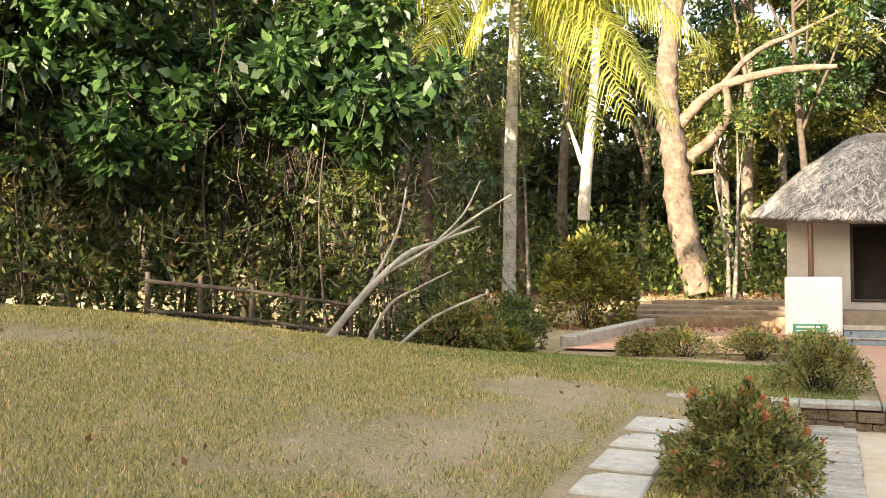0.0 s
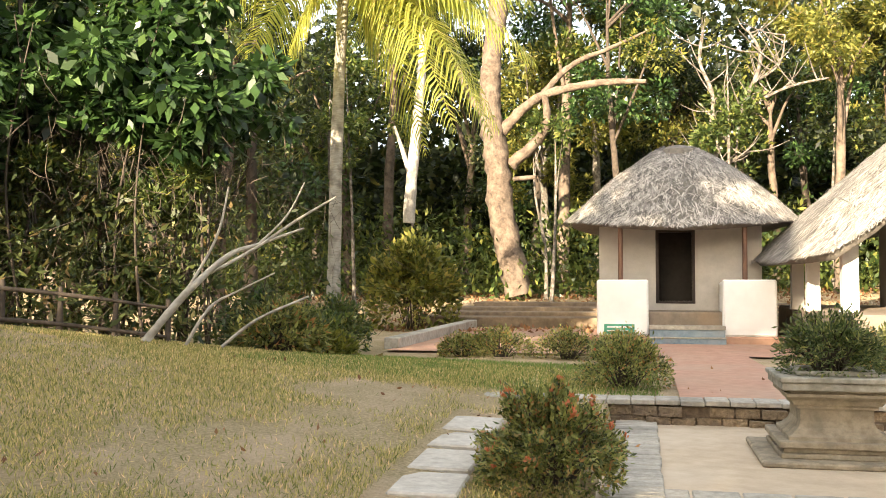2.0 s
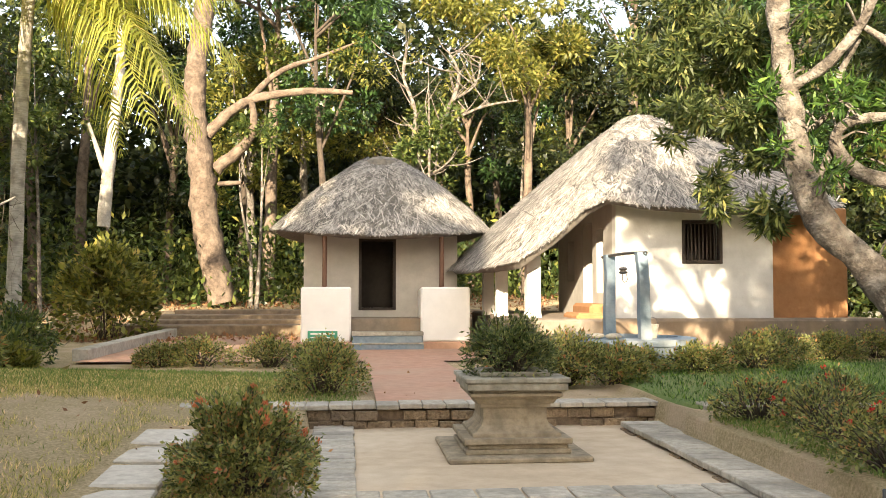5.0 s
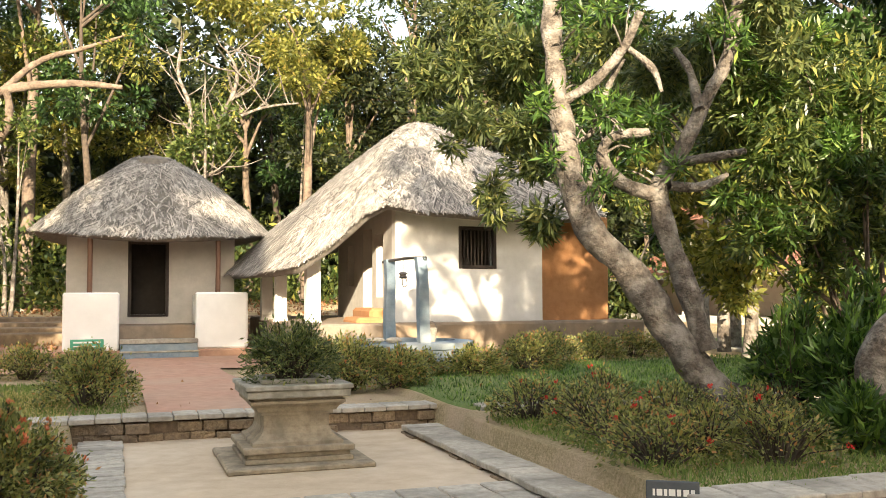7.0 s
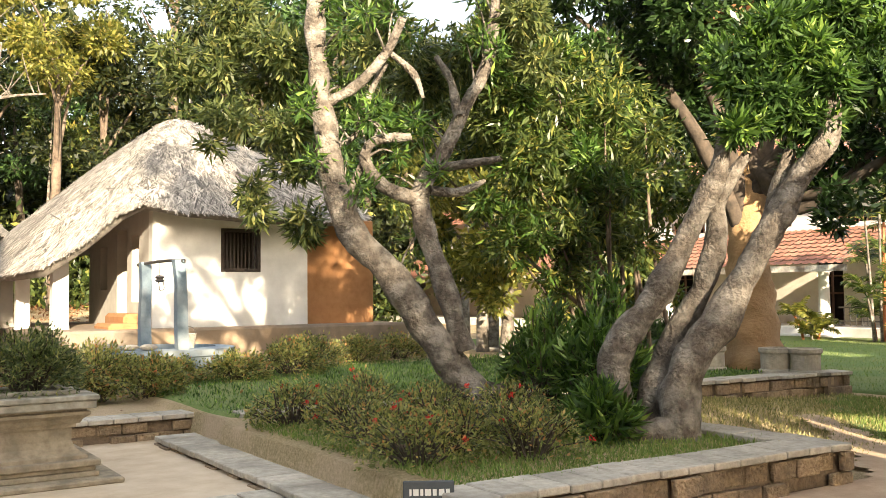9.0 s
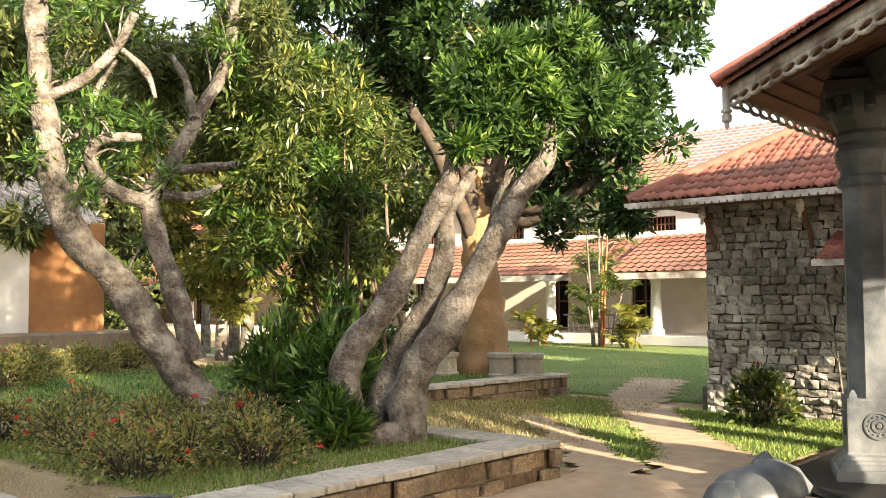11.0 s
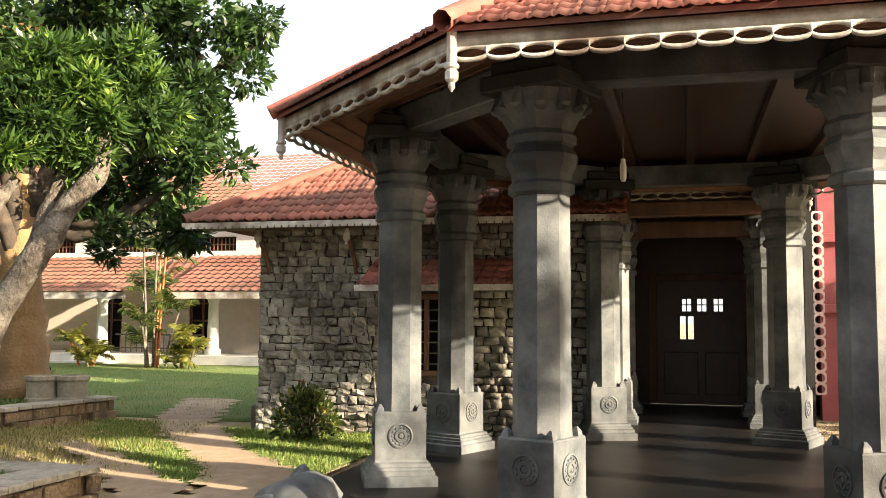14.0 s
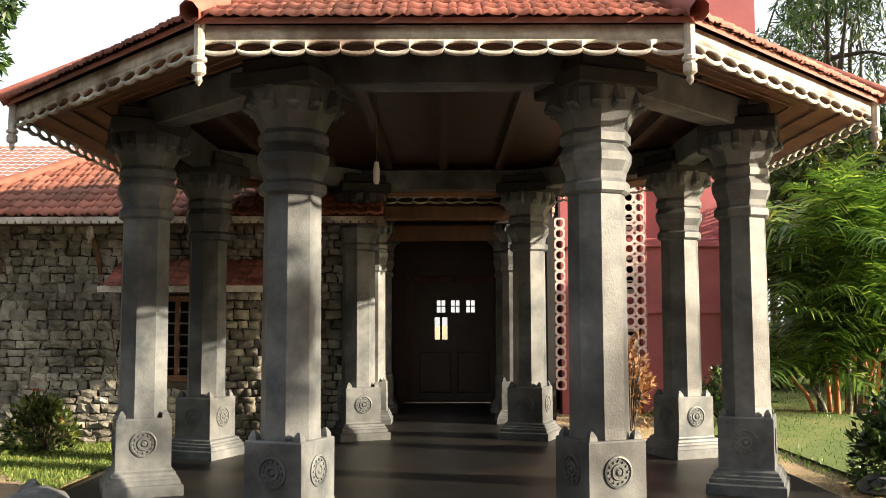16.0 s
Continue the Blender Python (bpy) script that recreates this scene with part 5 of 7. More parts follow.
def frond_mesh(fronds, leaflets=34, leaf_len=0.7, leaf_w=0.035, hang=0.9):
    """Feathered palm leaves: rows of start, way, length, drop."""
    V, F = [], []
    for s, d, length, drop in fronds:
        s, d = Vector(s), Vector(d).normalized()
        side = d.cross(Vector((0, 0, 1)))
        side = side.normalized() if side.length > 0.05 else Vector((1, 0, 0))
        P = []
        for i in range(leaflets + 1):
            t = i / leaflets
            P.append(s + d * length * t + Vector((0, 0, -drop * t ** 2.2)))
        for i in range(leaflets):
            w = 0.025 * (1 - i / leaflets) + 0.006
            j = len(V)
            V += [P[i] - side * w, P[i] + side * w, P[i + 1] + side * w * 0.9, P[i + 1] - side * w * 0.9]
            F.append((j, j + 1, j + 2, j + 3))
            t = i / leaflets
            if t < 0.12:
                continue
            L = leaf_len * (math.sin(math.pi * min(1, t * 0.92 + 0.10)) ** 0.6 + 0.1)
            ax = (P[i + 1] - P[i]).normalized()
            for sg in (-1, 1):
                o = side * sg * 0.8 + ax * 0.55 + Vector((0, 0, random.uniform(-0.35, 0.25)))
                o = o.normalized() * L
                mid = P[i] + o * 0.5
                tip = P[i] + o + Vector((0, 0, -hang * L * random.uniform(0.35, 0.7)))
                wv = ax * leaf_w
                j = len(V)
                V += [P[i] - wv * 0.5, P[i] + wv * 0.5, mid + wv * 0.6, mid - wv * 0.6, tip]
                F += [(j, j + 1, j + 2, j + 3), (j + 3, j + 2, j + 4, j + 4)]
    quads = [f for f in F if len(set(f)) == 4]
    tris = [f for f in F if len(set(f)) == 3]
    V = [tuple(v) for v in V]
    k = len(V)
    for a, b, c, _ in tris:      # the tips become narrow quads
        t = Vector(V[c])
        V.append(tuple(t + (Vector(V[b]) - Vector(V[a])) * 0.12))
        quads.append((a, b, len(V) - 1, c))
    return mesh_from("frond", np.array(V), np.array(quads))


def bush(name, x, y, r, h, label, leaf=None, n=4500, size=0.05, flowers=0, petal=None, z=None, group="", stretch=1.0, rz=0.0, width=0.45):
    """A rounded, open shrub: many thin stems, small leaves towards their ends, and flower heads."""
    z = float(ground_z(x, y)) if z is None else z
    t = thing(name, x, y, z, label, "bush", group, rz=rz)
    rows, tips = [], []
    for i in range(46):
        a, u = rng.uniform(0, 2 * math.pi), math.sqrt(rng.uniform(0, 1))
        k = math.sqrt(max(0.05, 1 - (u * 0.92) ** 2))
        e = (r * u * math.cos(a) * stretch, r * u * math.sin(a), h * k * rng.uniform(0.8, 1.0))
        m = (e[0] * 0.45 + rng.normal(0, 0.04), e[1] * 0.45 + rng.normal(0, 0.04), e[2] * 0.55)
        rows.append(([(e[0] * 0.2, e[1] * 0.2, -0.03), m, e], [0.011, 0.008, 0.003]))
        tips.append((np.array(m), np.array(e)))
    part("branchwork", tubes("branchwork", rows, 0, 4), M_darkbark, t)
    k = rng.integers(0, len(tips), n)
    u = rng.beta(1.7, 1.1, n)[:, None]
    M, E = np.array([q[0] for q in tips])[k], np.array([q[1] for q in tips])[k]
    p = M * (1 - u) + E * u + rng.normal(0, 0.075 * max(r, 0.35), (n, 3))
    low = rng.uniform(0, 1, n) < 0.22
    a = rng.uniform(0, 2 * math.pi, n)
    q = r * rng.uniform(0.75, 1.0, n)
    skirt = np.stack([q * np.cos(a) * stretch, q * np.sin(a), h * rng.uniform(0.03, 0.45, n)], 1)
    p[low] = skirt[low]
    p[:, 2] = np.abs(p[:, 2])
    d = p - np.array([0, 0, h * 0.3])
    d /= np.linalg.norm(d, axis=1)[:, None] + 1e-6
    part("foliage", leaf_cloud("foliage", p, d, size, width, -0.15, 0.8), leaf or L_bush, t)
    if flowers:
        for i in range(flowers):
            tip = tips[rng.integers(0, len(tips))]
            e = tip[0] * 0.25 + tip[1] * 0.75 + rng.normal(0, 0.04, 3) if i % 3 == 0 else tip[1] * rng.uniform(1.0, 1.1)
            pts = e + rng.normal(0, 0.010, (18, 3))
            dd = rng.normal(0, 0.5, (18, 3)) + (0, 0, 0.9)
            part("flower_head", leaf_cloud("flower_head", pts, dd, 0.024, 0.7, 0, 0.4), petal or M_petal, t, "small orange-red flower cluster")
    return t

# fitted courses of limbs (path, radii) and leaf clumps (place, radii)
LEFT_LIMBS = [
    ([(5.75, 7.65, 0.33), (5.39, 7.91, 0.91), (4.94, 8.20, 1.72), (4.49, 8.46, 2.36), (4.34, 8.53, 3.11), (4.28, 8.56, 3.58), (4.23, 8.59, 4.11), (4.22, 8.59, 4.70)], [0.207, 0.163, 0.158, 0.144, 0.113, 0.104, 0.099, 0.109]),
    ([(4.28, 8.56, 3.55), (4.55, 8.31, 3.73), (4.75, 8.08, 4.03), (4.86, 7.90, 4.37)], [0.065, 0.059, 0.053, 0.043]),
    ([(5.51, 7.83, 1.02), (5.36, 8.00, 1.77), (5.24, 8.15, 2.30), (5.24, 8.22, 2.66), (5.44, 8.15, 3.02), (5.70, 8.05, 3.56), (5.94, 7.94, 4.11), (6.05, 7.93, 4.86)], [0.118, 0.109, 0.100, 0.096, 0.086, 0.076, 0.066, 0.051]),
    ([(5.22, 8.15, 2.58), (4.88, 8.26, 2.68), (4.65, 8.31, 2.96), (4.69, 8.21, 3.15), (4.97, 7.95, 3.19)], [0.075, 0.065, 0.059, 0.054, 0.034]),
    ([(5.31, 7.97, 2.90), (5.41, 7.65, 2.90), (5.59, 7.28, 2.93)], [0.055, 0.049, 0.029]),
    ([(5.28, 8.10, 2.68), (5.65, 8.10, 2.68), (5.99, 8.10, 2.82)], [0.050, 0.044, 0.026]),
    ([(4.83, 8.15, 4.08), (5.05, 8.02, 3.85), (5.13, 7.97, 3.60)], [0.034, 0.032, 0.022]),
    ([(5.60, 8.01, 3.46), (5.67, 8.27, 3.91), (5.69, 8.56, 4.22)], [0.060, 0.046, 0.032]),
    ([(4.66, 8.37, 2.97), (4.59, 8.46, 2.77), (4.54, 8.54, 2.54)], [0.039, 0.037, 0.035]),
    ([(4.85, 8.25, 3.99), (4.77, 8.46, 3.67), (4.70, 8.65, 3.28), (4.57, 8.86, 3.18)], [0.039, 0.035, 0.033, 0.026]),
]

LEFT_CROWN = [
    (3.69, 10.15, 4.64, 0.46, 0.46, 0.41), (4.05, 9.80, 4.05, 0.52, 0.52, 0.46), (4.31, 9.46, 3.23, 0.38, 0.38, 0.34), (4.28, 9.37, 4.49, 0.44, 0.44, 0.39), (3.56, 9.45, 3.38, 0.28, 0.28, 0.25), (4.16, 9.75, 2.68, 0.29, 0.29, 0.26), (4.48, 9.39, 2.47, 0.25, 0.25, 0.23), (3.50, 10.43, 4.29, 0.33, 0.33, 0.30),
    (5.05, 8.95, 4.49, 0.43, 0.43, 0.39), (6.12, 9.47, 4.41, 0.41, 0.41, 0.37), (6.39, 8.67, 4.60, 0.52, 0.52, 0.47), (6.49, 7.97, 4.44, 0.50, 0.50, 0.45), (6.68, 9.08, 3.77, 0.34, 0.34, 0.31),
]

RIGHT_LIMBS = [
    ([(6.08, 6.15, 0.35), (6.02, 6.21, 1.00), (6.31, 5.92, 1.61), (6.50, 5.73, 2.13), (6.67, 5.54, 2.66), (6.76, 5.43, 3.21)], [0.161, 0.142, 0.124, 0.106, 0.092, 0.065]),
    ([(6.27, 6.11, 0.31), (6.45, 5.99, 1.03), (6.70, 5.78, 1.61), (6.82, 5.70, 2.09), (6.87, 5.70, 2.42), (7.07, 5.52, 2.86)], [0.153, 0.121, 0.107, 0.099, 0.080, 0.038]),
    ([(6.33, 5.77, 0.29), (6.39, 5.73, 0.84), (6.65, 5.46, 1.45), (6.89, 5.18, 2.13), (7.07, 4.98, 2.59), (7.23, 4.79, 2.96), (7.26, 4.76, 3.28)], [0.200, 0.163, 0.141, 0.123, 0.109, 0.096, 0.059]),
    ([(6.93, 5.22, 2.13), (7.09, 5.18, 2.56), (7.21, 5.18, 2.84)], [0.083, 0.074, 0.052]),
    ([(6.41, 5.67, 0.23), (6.19, 5.81, 0.40), (5.93, 5.98, 0.31), (5.63, 6.16, 0.28)], [0.136, 0.135, 0.112, 0.035]),
]

RIGHT_CROWN = [
    (6.89, 5.43, 3.58, 0.29, 0.29, 0.26), (7.12, 5.14, 3.79, 0.32, 0.32, 0.29), (7.30, 4.88, 3.57, 0.32, 0.32, 0.29), (7.05, 5.23, 3.31, 0.29, 0.29, 0.26), (7.22, 4.99, 3.19, 0.26, 0.26, 0.24), (7.73, 4.78, 4.01, 0.27, 0.27, 0.25), (6.73, 5.31, 3.06, 0.18, 0.18, 0.16), (7.96, 4.80, 3.55, 0.31, 0.31, 0.28), (7.63, 5.11, 4.05, 0.25, 0.25, 0.22),
]

SHRUB_CROWN = [
    (6.78, 8.76, 4.00, 0.53, 0.53, 0.48), (7.50, 8.69, 4.26, 0.55, 0.55, 0.50), (6.93, 8.64, 3.32, 0.50, 0.50, 0.45), (7.52, 8.54, 3.07, 0.48, 0.48, 0.43), (6.88, 8.93, 2.74, 0.41, 0.41, 0.37), (7.21, 8.40, 2.38, 0.40, 0.40, 0.36), (8.01, 8.36, 3.70, 0.42, 0.42, 0.38), (7.97, 8.25, 2.86, 0.35, 0.35, 0.31), (6.99, 8.97, 2.20, 0.31, 0.31, 0.28), (7.62, 8.58, 1.86, 0.35, 0.35, 0.31),
]

DARK_CROWN = [
    (10.04, 11.20, 6.11, 1.09, 1.09, 0.98), (10.97, 10.32, 6.42, 1.37, 1.37, 1.23), (12.66, 9.90, 6.64, 1.26, 1.26, 1.14), (13.53, 8.71, 6.49, 1.26, 1.26, 1.14), (13.29, 7.17, 5.84, 1.00, 1.00, 0.90), (13.65, 6.46, 6.05, 0.64, 0.64, 0.57), (13.11, 7.49, 4.76, 0.82, 0.82, 0.74), (12.92, 6.80, 4.02, 0.53, 0.53, 0.48), (12.96, 7.73, 3.77, 0.64, 0.64, 0.57), (12.75, 7.11, 3.07, 0.44, 0.44, 0.40), (12.96, 8.83, 3.78, 0.57, 0.57, 0.51), (12.17, 7.87, 2.82, 0.39, 0.39, 0.35), (11.27, 11.43, 5.24, 0.87, 0.87, 0.79), (12.46, 10.91, 5.26, 0.90, 0.90, 0.81),
]

BIG_TREE = [
    ([(-4.94, 37.57, 1.04), (-5.59, 37.48, 4.03), (-5.88, 37.43, 6.80), (-6.13, 37.39, 9.35), (-5.87, 37.43, 11.93), (-5.66, 37.47, 14.29)], [0.542, 0.518, 0.495, 0.424, 0.400, 0.306]),
    ([(-5.62, 37.47, 7.73), (-4.19, 37.16, 8.94), (-2.11, 36.83, 9.38), (0.15, 36.39, 9.31)], [0.236, 0.186, 0.149, 0.090]),
    ([(-5.27, 37.52, 6.34), (-4.20, 37.32, 7.24), (-3.76, 37.03, 7.99), (-3.80, 36.69, 8.96)], [0.259, 0.210, 0.185, 0.103]),
    ([(-5.89, 37.43, 7.96), (-6.96, 37.76, 9.20), (-7.64, 38.14, 10.71)], [0.188, 0.143, 0.097]),
    ([(-4.25, 37.65, 8.92), (-2.89, 38.11, 10.42), (-1.26, 38.54, 11.21), (0.40, 38.89, 12.00)], [0.141, 0.119, 0.084, 0.048]),
    ([(-5.15, 37.54, 5.77), (-4.12, 36.66, 5.73)], [0.106, 0.069]),
]

PALE_FORKS = [
    ([(2.21, 35.82, 5.44), (2.75, 35.78, 6.53), (3.62, 35.70, 8.04), (4.26, 35.63, 9.77), (3.84, 35.68, 10.88)], [0.117, 0.117, 0.101, 0.075, 0.042]),
    ([(2.21, 35.82, 6.10), (2.59, 35.79, 8.29), (2.11, 35.83, 9.84), (2.22, 35.82, 10.94)], [0.101, 0.084, 0.058, 0.034]),
    ([(3.51, 35.72, 7.87), (5.10, 35.52, 8.65), (6.55, 35.29, 8.91)], [0.075, 0.058, 0.034]),
    ([(3.07, 35.76, 5.98), (3.82, 35.68, 6.40)], [0.075, 0.050]),
    ([(3.94, 35.67, 8.91), (4.89, 35.55, 9.53), (5.11, 35.52, 10.61)], [0.058, 0.042, 0.025]),
]

PALE_TRUNK = [
    ([(-8.63, 33.81, 3.79), (-8.49, 33.85, 5.90), (-8.31, 33.89, 7.80), (-8.15, 33.93, 9.72), (-8.11, 33.94, 11.86)], [0.239, 0.217, 0.195, 0.174, 0.108]),
    ([(-8.49, 33.85, 5.26), (-8.86, 33.75, 6.52), (-9.17, 33.67, 7.45)], [0.108, 0.087, 0.054]),
]

SLANT_LIMBS = [
    ([(-6.71, 11.52, 0.75), (-6.22, 11.78, 1.43), (-5.72, 12.03, 1.95), (-5.35, 12.20, 2.11), (-4.75, 12.44, 2.35)], [0.066, 0.054, 0.045, 0.029, 0.016]),
    ([(-5.94, 11.93, 1.71), (-5.42, 12.16, 2.03), (-4.82, 12.41, 2.48), (-4.33, 12.59, 2.80)], [0.029, 0.025, 0.021, 0.012]),
    ([(-6.30, 11.75, 1.31), (-5.87, 11.96, 2.19), (-5.72, 12.03, 2.92)], [0.029, 0.021, 0.016]),
    ([(-6.22, 11.78, 0.71), (-5.94, 11.93, 1.23), (-5.57, 12.10, 1.47), (-5.13, 12.29, 1.71)], [0.029, 0.025, 0.016, 0.012]),
    ([(-5.79, 12.00, 0.68), (-5.35, 12.20, 1.06), (-4.68, 12.46, 1.38)], [0.029, 0.025, 0.016]),
    ([(-5.35, 12.20, 2.11), (-4.98, 12.35, 2.52), (-4.75, 12.44, 3.00)], [0.021, 0.016, 0.012]),
]

BACK_CROWN = [
    (7.58, 9.61, 4.79, 0.67, 0.67, 0.60), (8.20, 9.10, 4.22, 0.74, 0.74, 0.67), (7.94, 9.70, 3.50, 0.61, 0.61, 0.55), (8.73, 9.02, 3.37, 0.61, 0.61, 0.55), (8.20, 9.09, 2.58, 0.44, 0.44, 0.40), (8.68, 8.65, 2.36, 0.41, 0.41, 0.37), (7.53, 10.26, 3.74, 0.46, 0.46, 0.42), (6.98, 10.63, 4.70, 0.62, 0.62, 0.56), (6.67, 10.94, 3.87, 0.47, 0.47, 0.42), (9.13, 8.77, 3.93, 0.54, 0.54, 0.48), (6.29, 11.15, 5.11, 0.54, 0.54, 0.49),
]

# ---- the two old trees in the bed
t, o = fitted_tree("crooked_tree", "old grey tree with crooked limbs in the flower bed", LEFT_LIMBS, M_bark)
part("root_flare", tubes("root_flare", [([(0, 0, 0.25), (0.25 * math.cos(a), 0.25 * math.sin(a), 0.06), (0.55 * math.cos(a), 0.55 * math.sin(a), -0.06)], [0.16, 0.10, 0.03]) for a in (0.3, 1.5, 2.6, 3.9, 5.2)], 0.3), M_bark, t, "", True)
tw = []
for path, radii in LEFT_LIMBS:
    for p, q in zip(path[2:], path[3:]):
        for k in range(3):
            s = Vector(p).lerp(Vector(q), random.random()) - Vector(o)
            e = s + Vector((random.uniform(-0.5, 0.5), random.uniform(-0.5, 0.5), random.uniform(0.0, 0.6)))
            tw.append(([s, s.lerp(e, 0.5) + Vector((0, 0, 0.06)), e], [0.016, 0.011, 0.004]))
part("twigwork", tubes("twigwork", tw, 0, 5), M_bark, t)
tips = [(*r[0][2], 0.16, 0.16, 0.14) for r in tw]
crown("fine_foliage", tips, 2600, 0.13, L_fresh, t, width=0.22, droop=0.0, spread=0.9, shell=0.1)
crown("crown", split(local(LEFT_CROWN, o), 5, 0.5), 15000, 0.14, L_dusty, t, width=0.22, droop=0.5, spread=1.0)
# upper crown out of view, added to shade the annex and house roof
high = blob(6.8, 7.9, 7.0, 2.3, 9, 0.6, 3) + blob(4.8, 8.2, 6.4, 1.8, 7, 0.6, 6) + blob(7.8, 8.8, 7.8, 2.0, 6, 0.6, 8)
crown("high_crown", split(local(high, o), 4, 0.5), 3800, 0.2, L_dusty, t, width=0.25, droop=0.4)
t, o = fitted_tree("leaning_tree", "leaning grey tree of three stems with fresh crown", RIGHT_LIMBS, M_bark)
crown("crown", split(local(RIGHT_CROWN, o), 6, 0.5), 11500, 0.135, L_fresh, t, width=0.22, droop=0.1, spread=0.9)
# deep green leaves put the crown's inner shade into colour
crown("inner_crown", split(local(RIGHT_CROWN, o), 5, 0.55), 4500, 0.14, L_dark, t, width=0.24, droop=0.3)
t = thing("tall_shrub", 8.3, 8.6, 0.1, "tall bright shrub of narrow leaves between the old trees", "shrub")
o = (8.3, 8.6, 0.1)
cl = local(SHRUB_CROWN, o)
part("branchwork", tubes("branchwork", [([(0.1 * i - 0.4, 0.12 * (i % 3), 0), (c[0] * 0.4, c[1] * 0.4, c[2] * 0.5), c[:3]], [0.035, 0.025, 0.008]) for i, c in enumerate(cl)], 0.1, 6), M_brownbark, t, "", True)
crown("foliage", split(cl, 9, 0.36), 7200, 0.135, L_mid, t, width=0.24, droop=0.3, spread=0.9)
crown("inner_foliage", split(cl, 7, 0.36), 4200, 0.14, L_fresh, t, width=0.24, droop=0.3)
t = thing("tall_shrub", 9.6, 9.0, 0.2, "tall light-green shrub tree behind the flower bed", "shrub")
cl = local(BACK_CROWN, (9.6, 9.0, 0.2))
part("branchwork", tubes("branchwork", [([(0.15 * i - 0.8, 0.1 * (i % 4), 0), (c[0] * 0.5, c[1] * 0.5, c[2] * 0.5), c[:3]], [0.04, 0.03, 0.008]) for i, c in enumerate(cl)], 0.1, 6), M_brownbark, t, "", True)
crown("foliage", split(cl, 8, 0.5), 12000, 0.15, L_mid, t, width=0.26, droop=0.3)
for x, y, r, h in ((6.15, 7.35, 0.42, 1.25), (6.35, 6.75, 0.45, 1.15), (6.9, 7.2, 0.4, 1.5), (5.75, 6.1, 0.3, 0.5)):
    bush("oleander_shrub", x, y, r, h, "dark green narrow-leaved shrub at the tree foot", L_fresh, 1500, 0.15, group="shrubs under the trees", width=0.22)

# ---- the large dark tree behind, low sun painted on its trunk in ochre
bx, by = 12.85, 10.05
big = thing("banyan_tree", bx, by, 0.3, "large dark spreading tree, its thick trunk coloured ochre for sunlight", "tree")
cl = local(DARK_CROWN, (bx, by, 0.3))
M_sunlit_bark = surface("sunlit_bark", (0.30, 0.17, 0.08), (0.46, 0.30, 0.15), 4, 0.95, 0.8, 20, (0.20, 0.13, 0.08), 1.0, 0.5, bump_dist=0.03)
part("trunk", tubes("trunk", [([(0, 0, -0.1), (0.05, 0, 0.9), (0, 0.05, 2.0), (0.1, 0, 3.6)], [0.50, 0.36, 0.33, 0.26])], 0.3, 12), M_sunlit_bark, big, "", True)
part("bough_frame", tubes("bough_frame", [([(0, 0.0, 2.0 + 0.2 * i), (c[0] * 0.4, c[1] * 0.4, c[2] * 0.75), c[:3]], [0.16, 0.10, 0.03]) for i, c in enumerate(cl[:9])], 0.3, 10), M_darkbark, big, "", True)
crown("crown", split(cl, 7, 0.52), 40000, 0.17, L_dark, big, width=0.4, droop=0.2)
crown("dead_leaves", split(local([(11.2, 11.6, 5.6, 0.5, 0.5, 0.6), (12.3, 9.6, 5.8, 0.5, 0.5, 0.6)], (bx, by, 0.3)), 3, 0.5), 450, 0.22, L_dry, big, "hanging dry brown leaves", droop=1.2)
for i in range(5):
    a = i * 1.3
    bush("low_shrub", bx - 1.2 + 0.7 * i, by + 1.6 + 0.5 * math.sin(a), 0.5, 0.9, "dark low shrub behind the tree", L_dark, 1100, 0.14, group="shrubs behind the big tree", width=0.3)

# ---- flower bushes
bush("flowering_bush", -0.70, 6.55, 0.52, 0.74, "rounded bush with orange flowers beside the paved strip", None, 13000, 0.045, 60)
bush("flowering_bush", -0.28, 11.9, 0.60, 0.72, "green and reddish bush at the path corner", None, 5500, 0.05, 5)
for x, y, r, h in ((-2.85, 18.6, 0.7, 0.62), (-1.5, 18.6, 0.68, 0.65), (-3.6, 18.4, 0.5, 0.5), (-0.45, 18.7, 0.6, 0.6)):
    bush("hedge_bush", x, y, r, h, "low clipped bush along the red square", None, 3600, 0.06, 1, group="hedge by the square")
for x, y, r, h in ((2.5, 12.6, 0.6, 0.85), (3.1, 12.9, 0.6, 0.8), (3.6, 12.3, 0.5, 0.55), (4.3, 13.7, 0.5, 0.42), (5.3, 13.6, 0.55, 0.45), (6.4, 14.0, 0.6, 0.6), (3.7, 14.2, 0.5, 0.45), (7.3, 15.2, 0.7, 0.6), (8.6, 16.0, 0.7, 0.5), (9.8, 16.4, 0.7, 0.5)):
    bush("garden_bush", x, y, r, h, "loose green bush with a few orange flowers near the well", None, 3600, 0.06, 2, group="bushes before the house")
k = 0
for x, y in ((4.0, 8.7), (4.7, 8.5), (5.3, 7.9), (4.2, 7.8), (4.8, 7.3), (4.0, 6.9), (4.4, 6.3), (5.2, 6.7), (3.85, 6.1), (4.7, 5.8)):
    k += 1
    bush("rose_bush", x, y, 0.48, 0.42 + 0.06 * (k % 3), "sparse straggling bush with small red flowers in the bed", None, 1700, 0.045, 3, M_redpetal, group="bushes in the flower bed")
bush("hibiscus_bush", 11.6, 4.6, 0.42, 0.75, "green shrub with red flowers against the stone wall", L_mid, 1300, 0.10, 5, M_redpetal)
bush("red_flower_bush", 8.9, -5.0, 0.75, 1.15, "glossy dark bush with pink-red flowers by the porch", L_dark, 4500, 0.10, 14, M_redpetal)
bush("low_bush", 14.5, -4.75, 0.6, 0.95, "dark round bush beside the maroon wall", L_dark, 2200, 0.09, 5, M_redpetal)
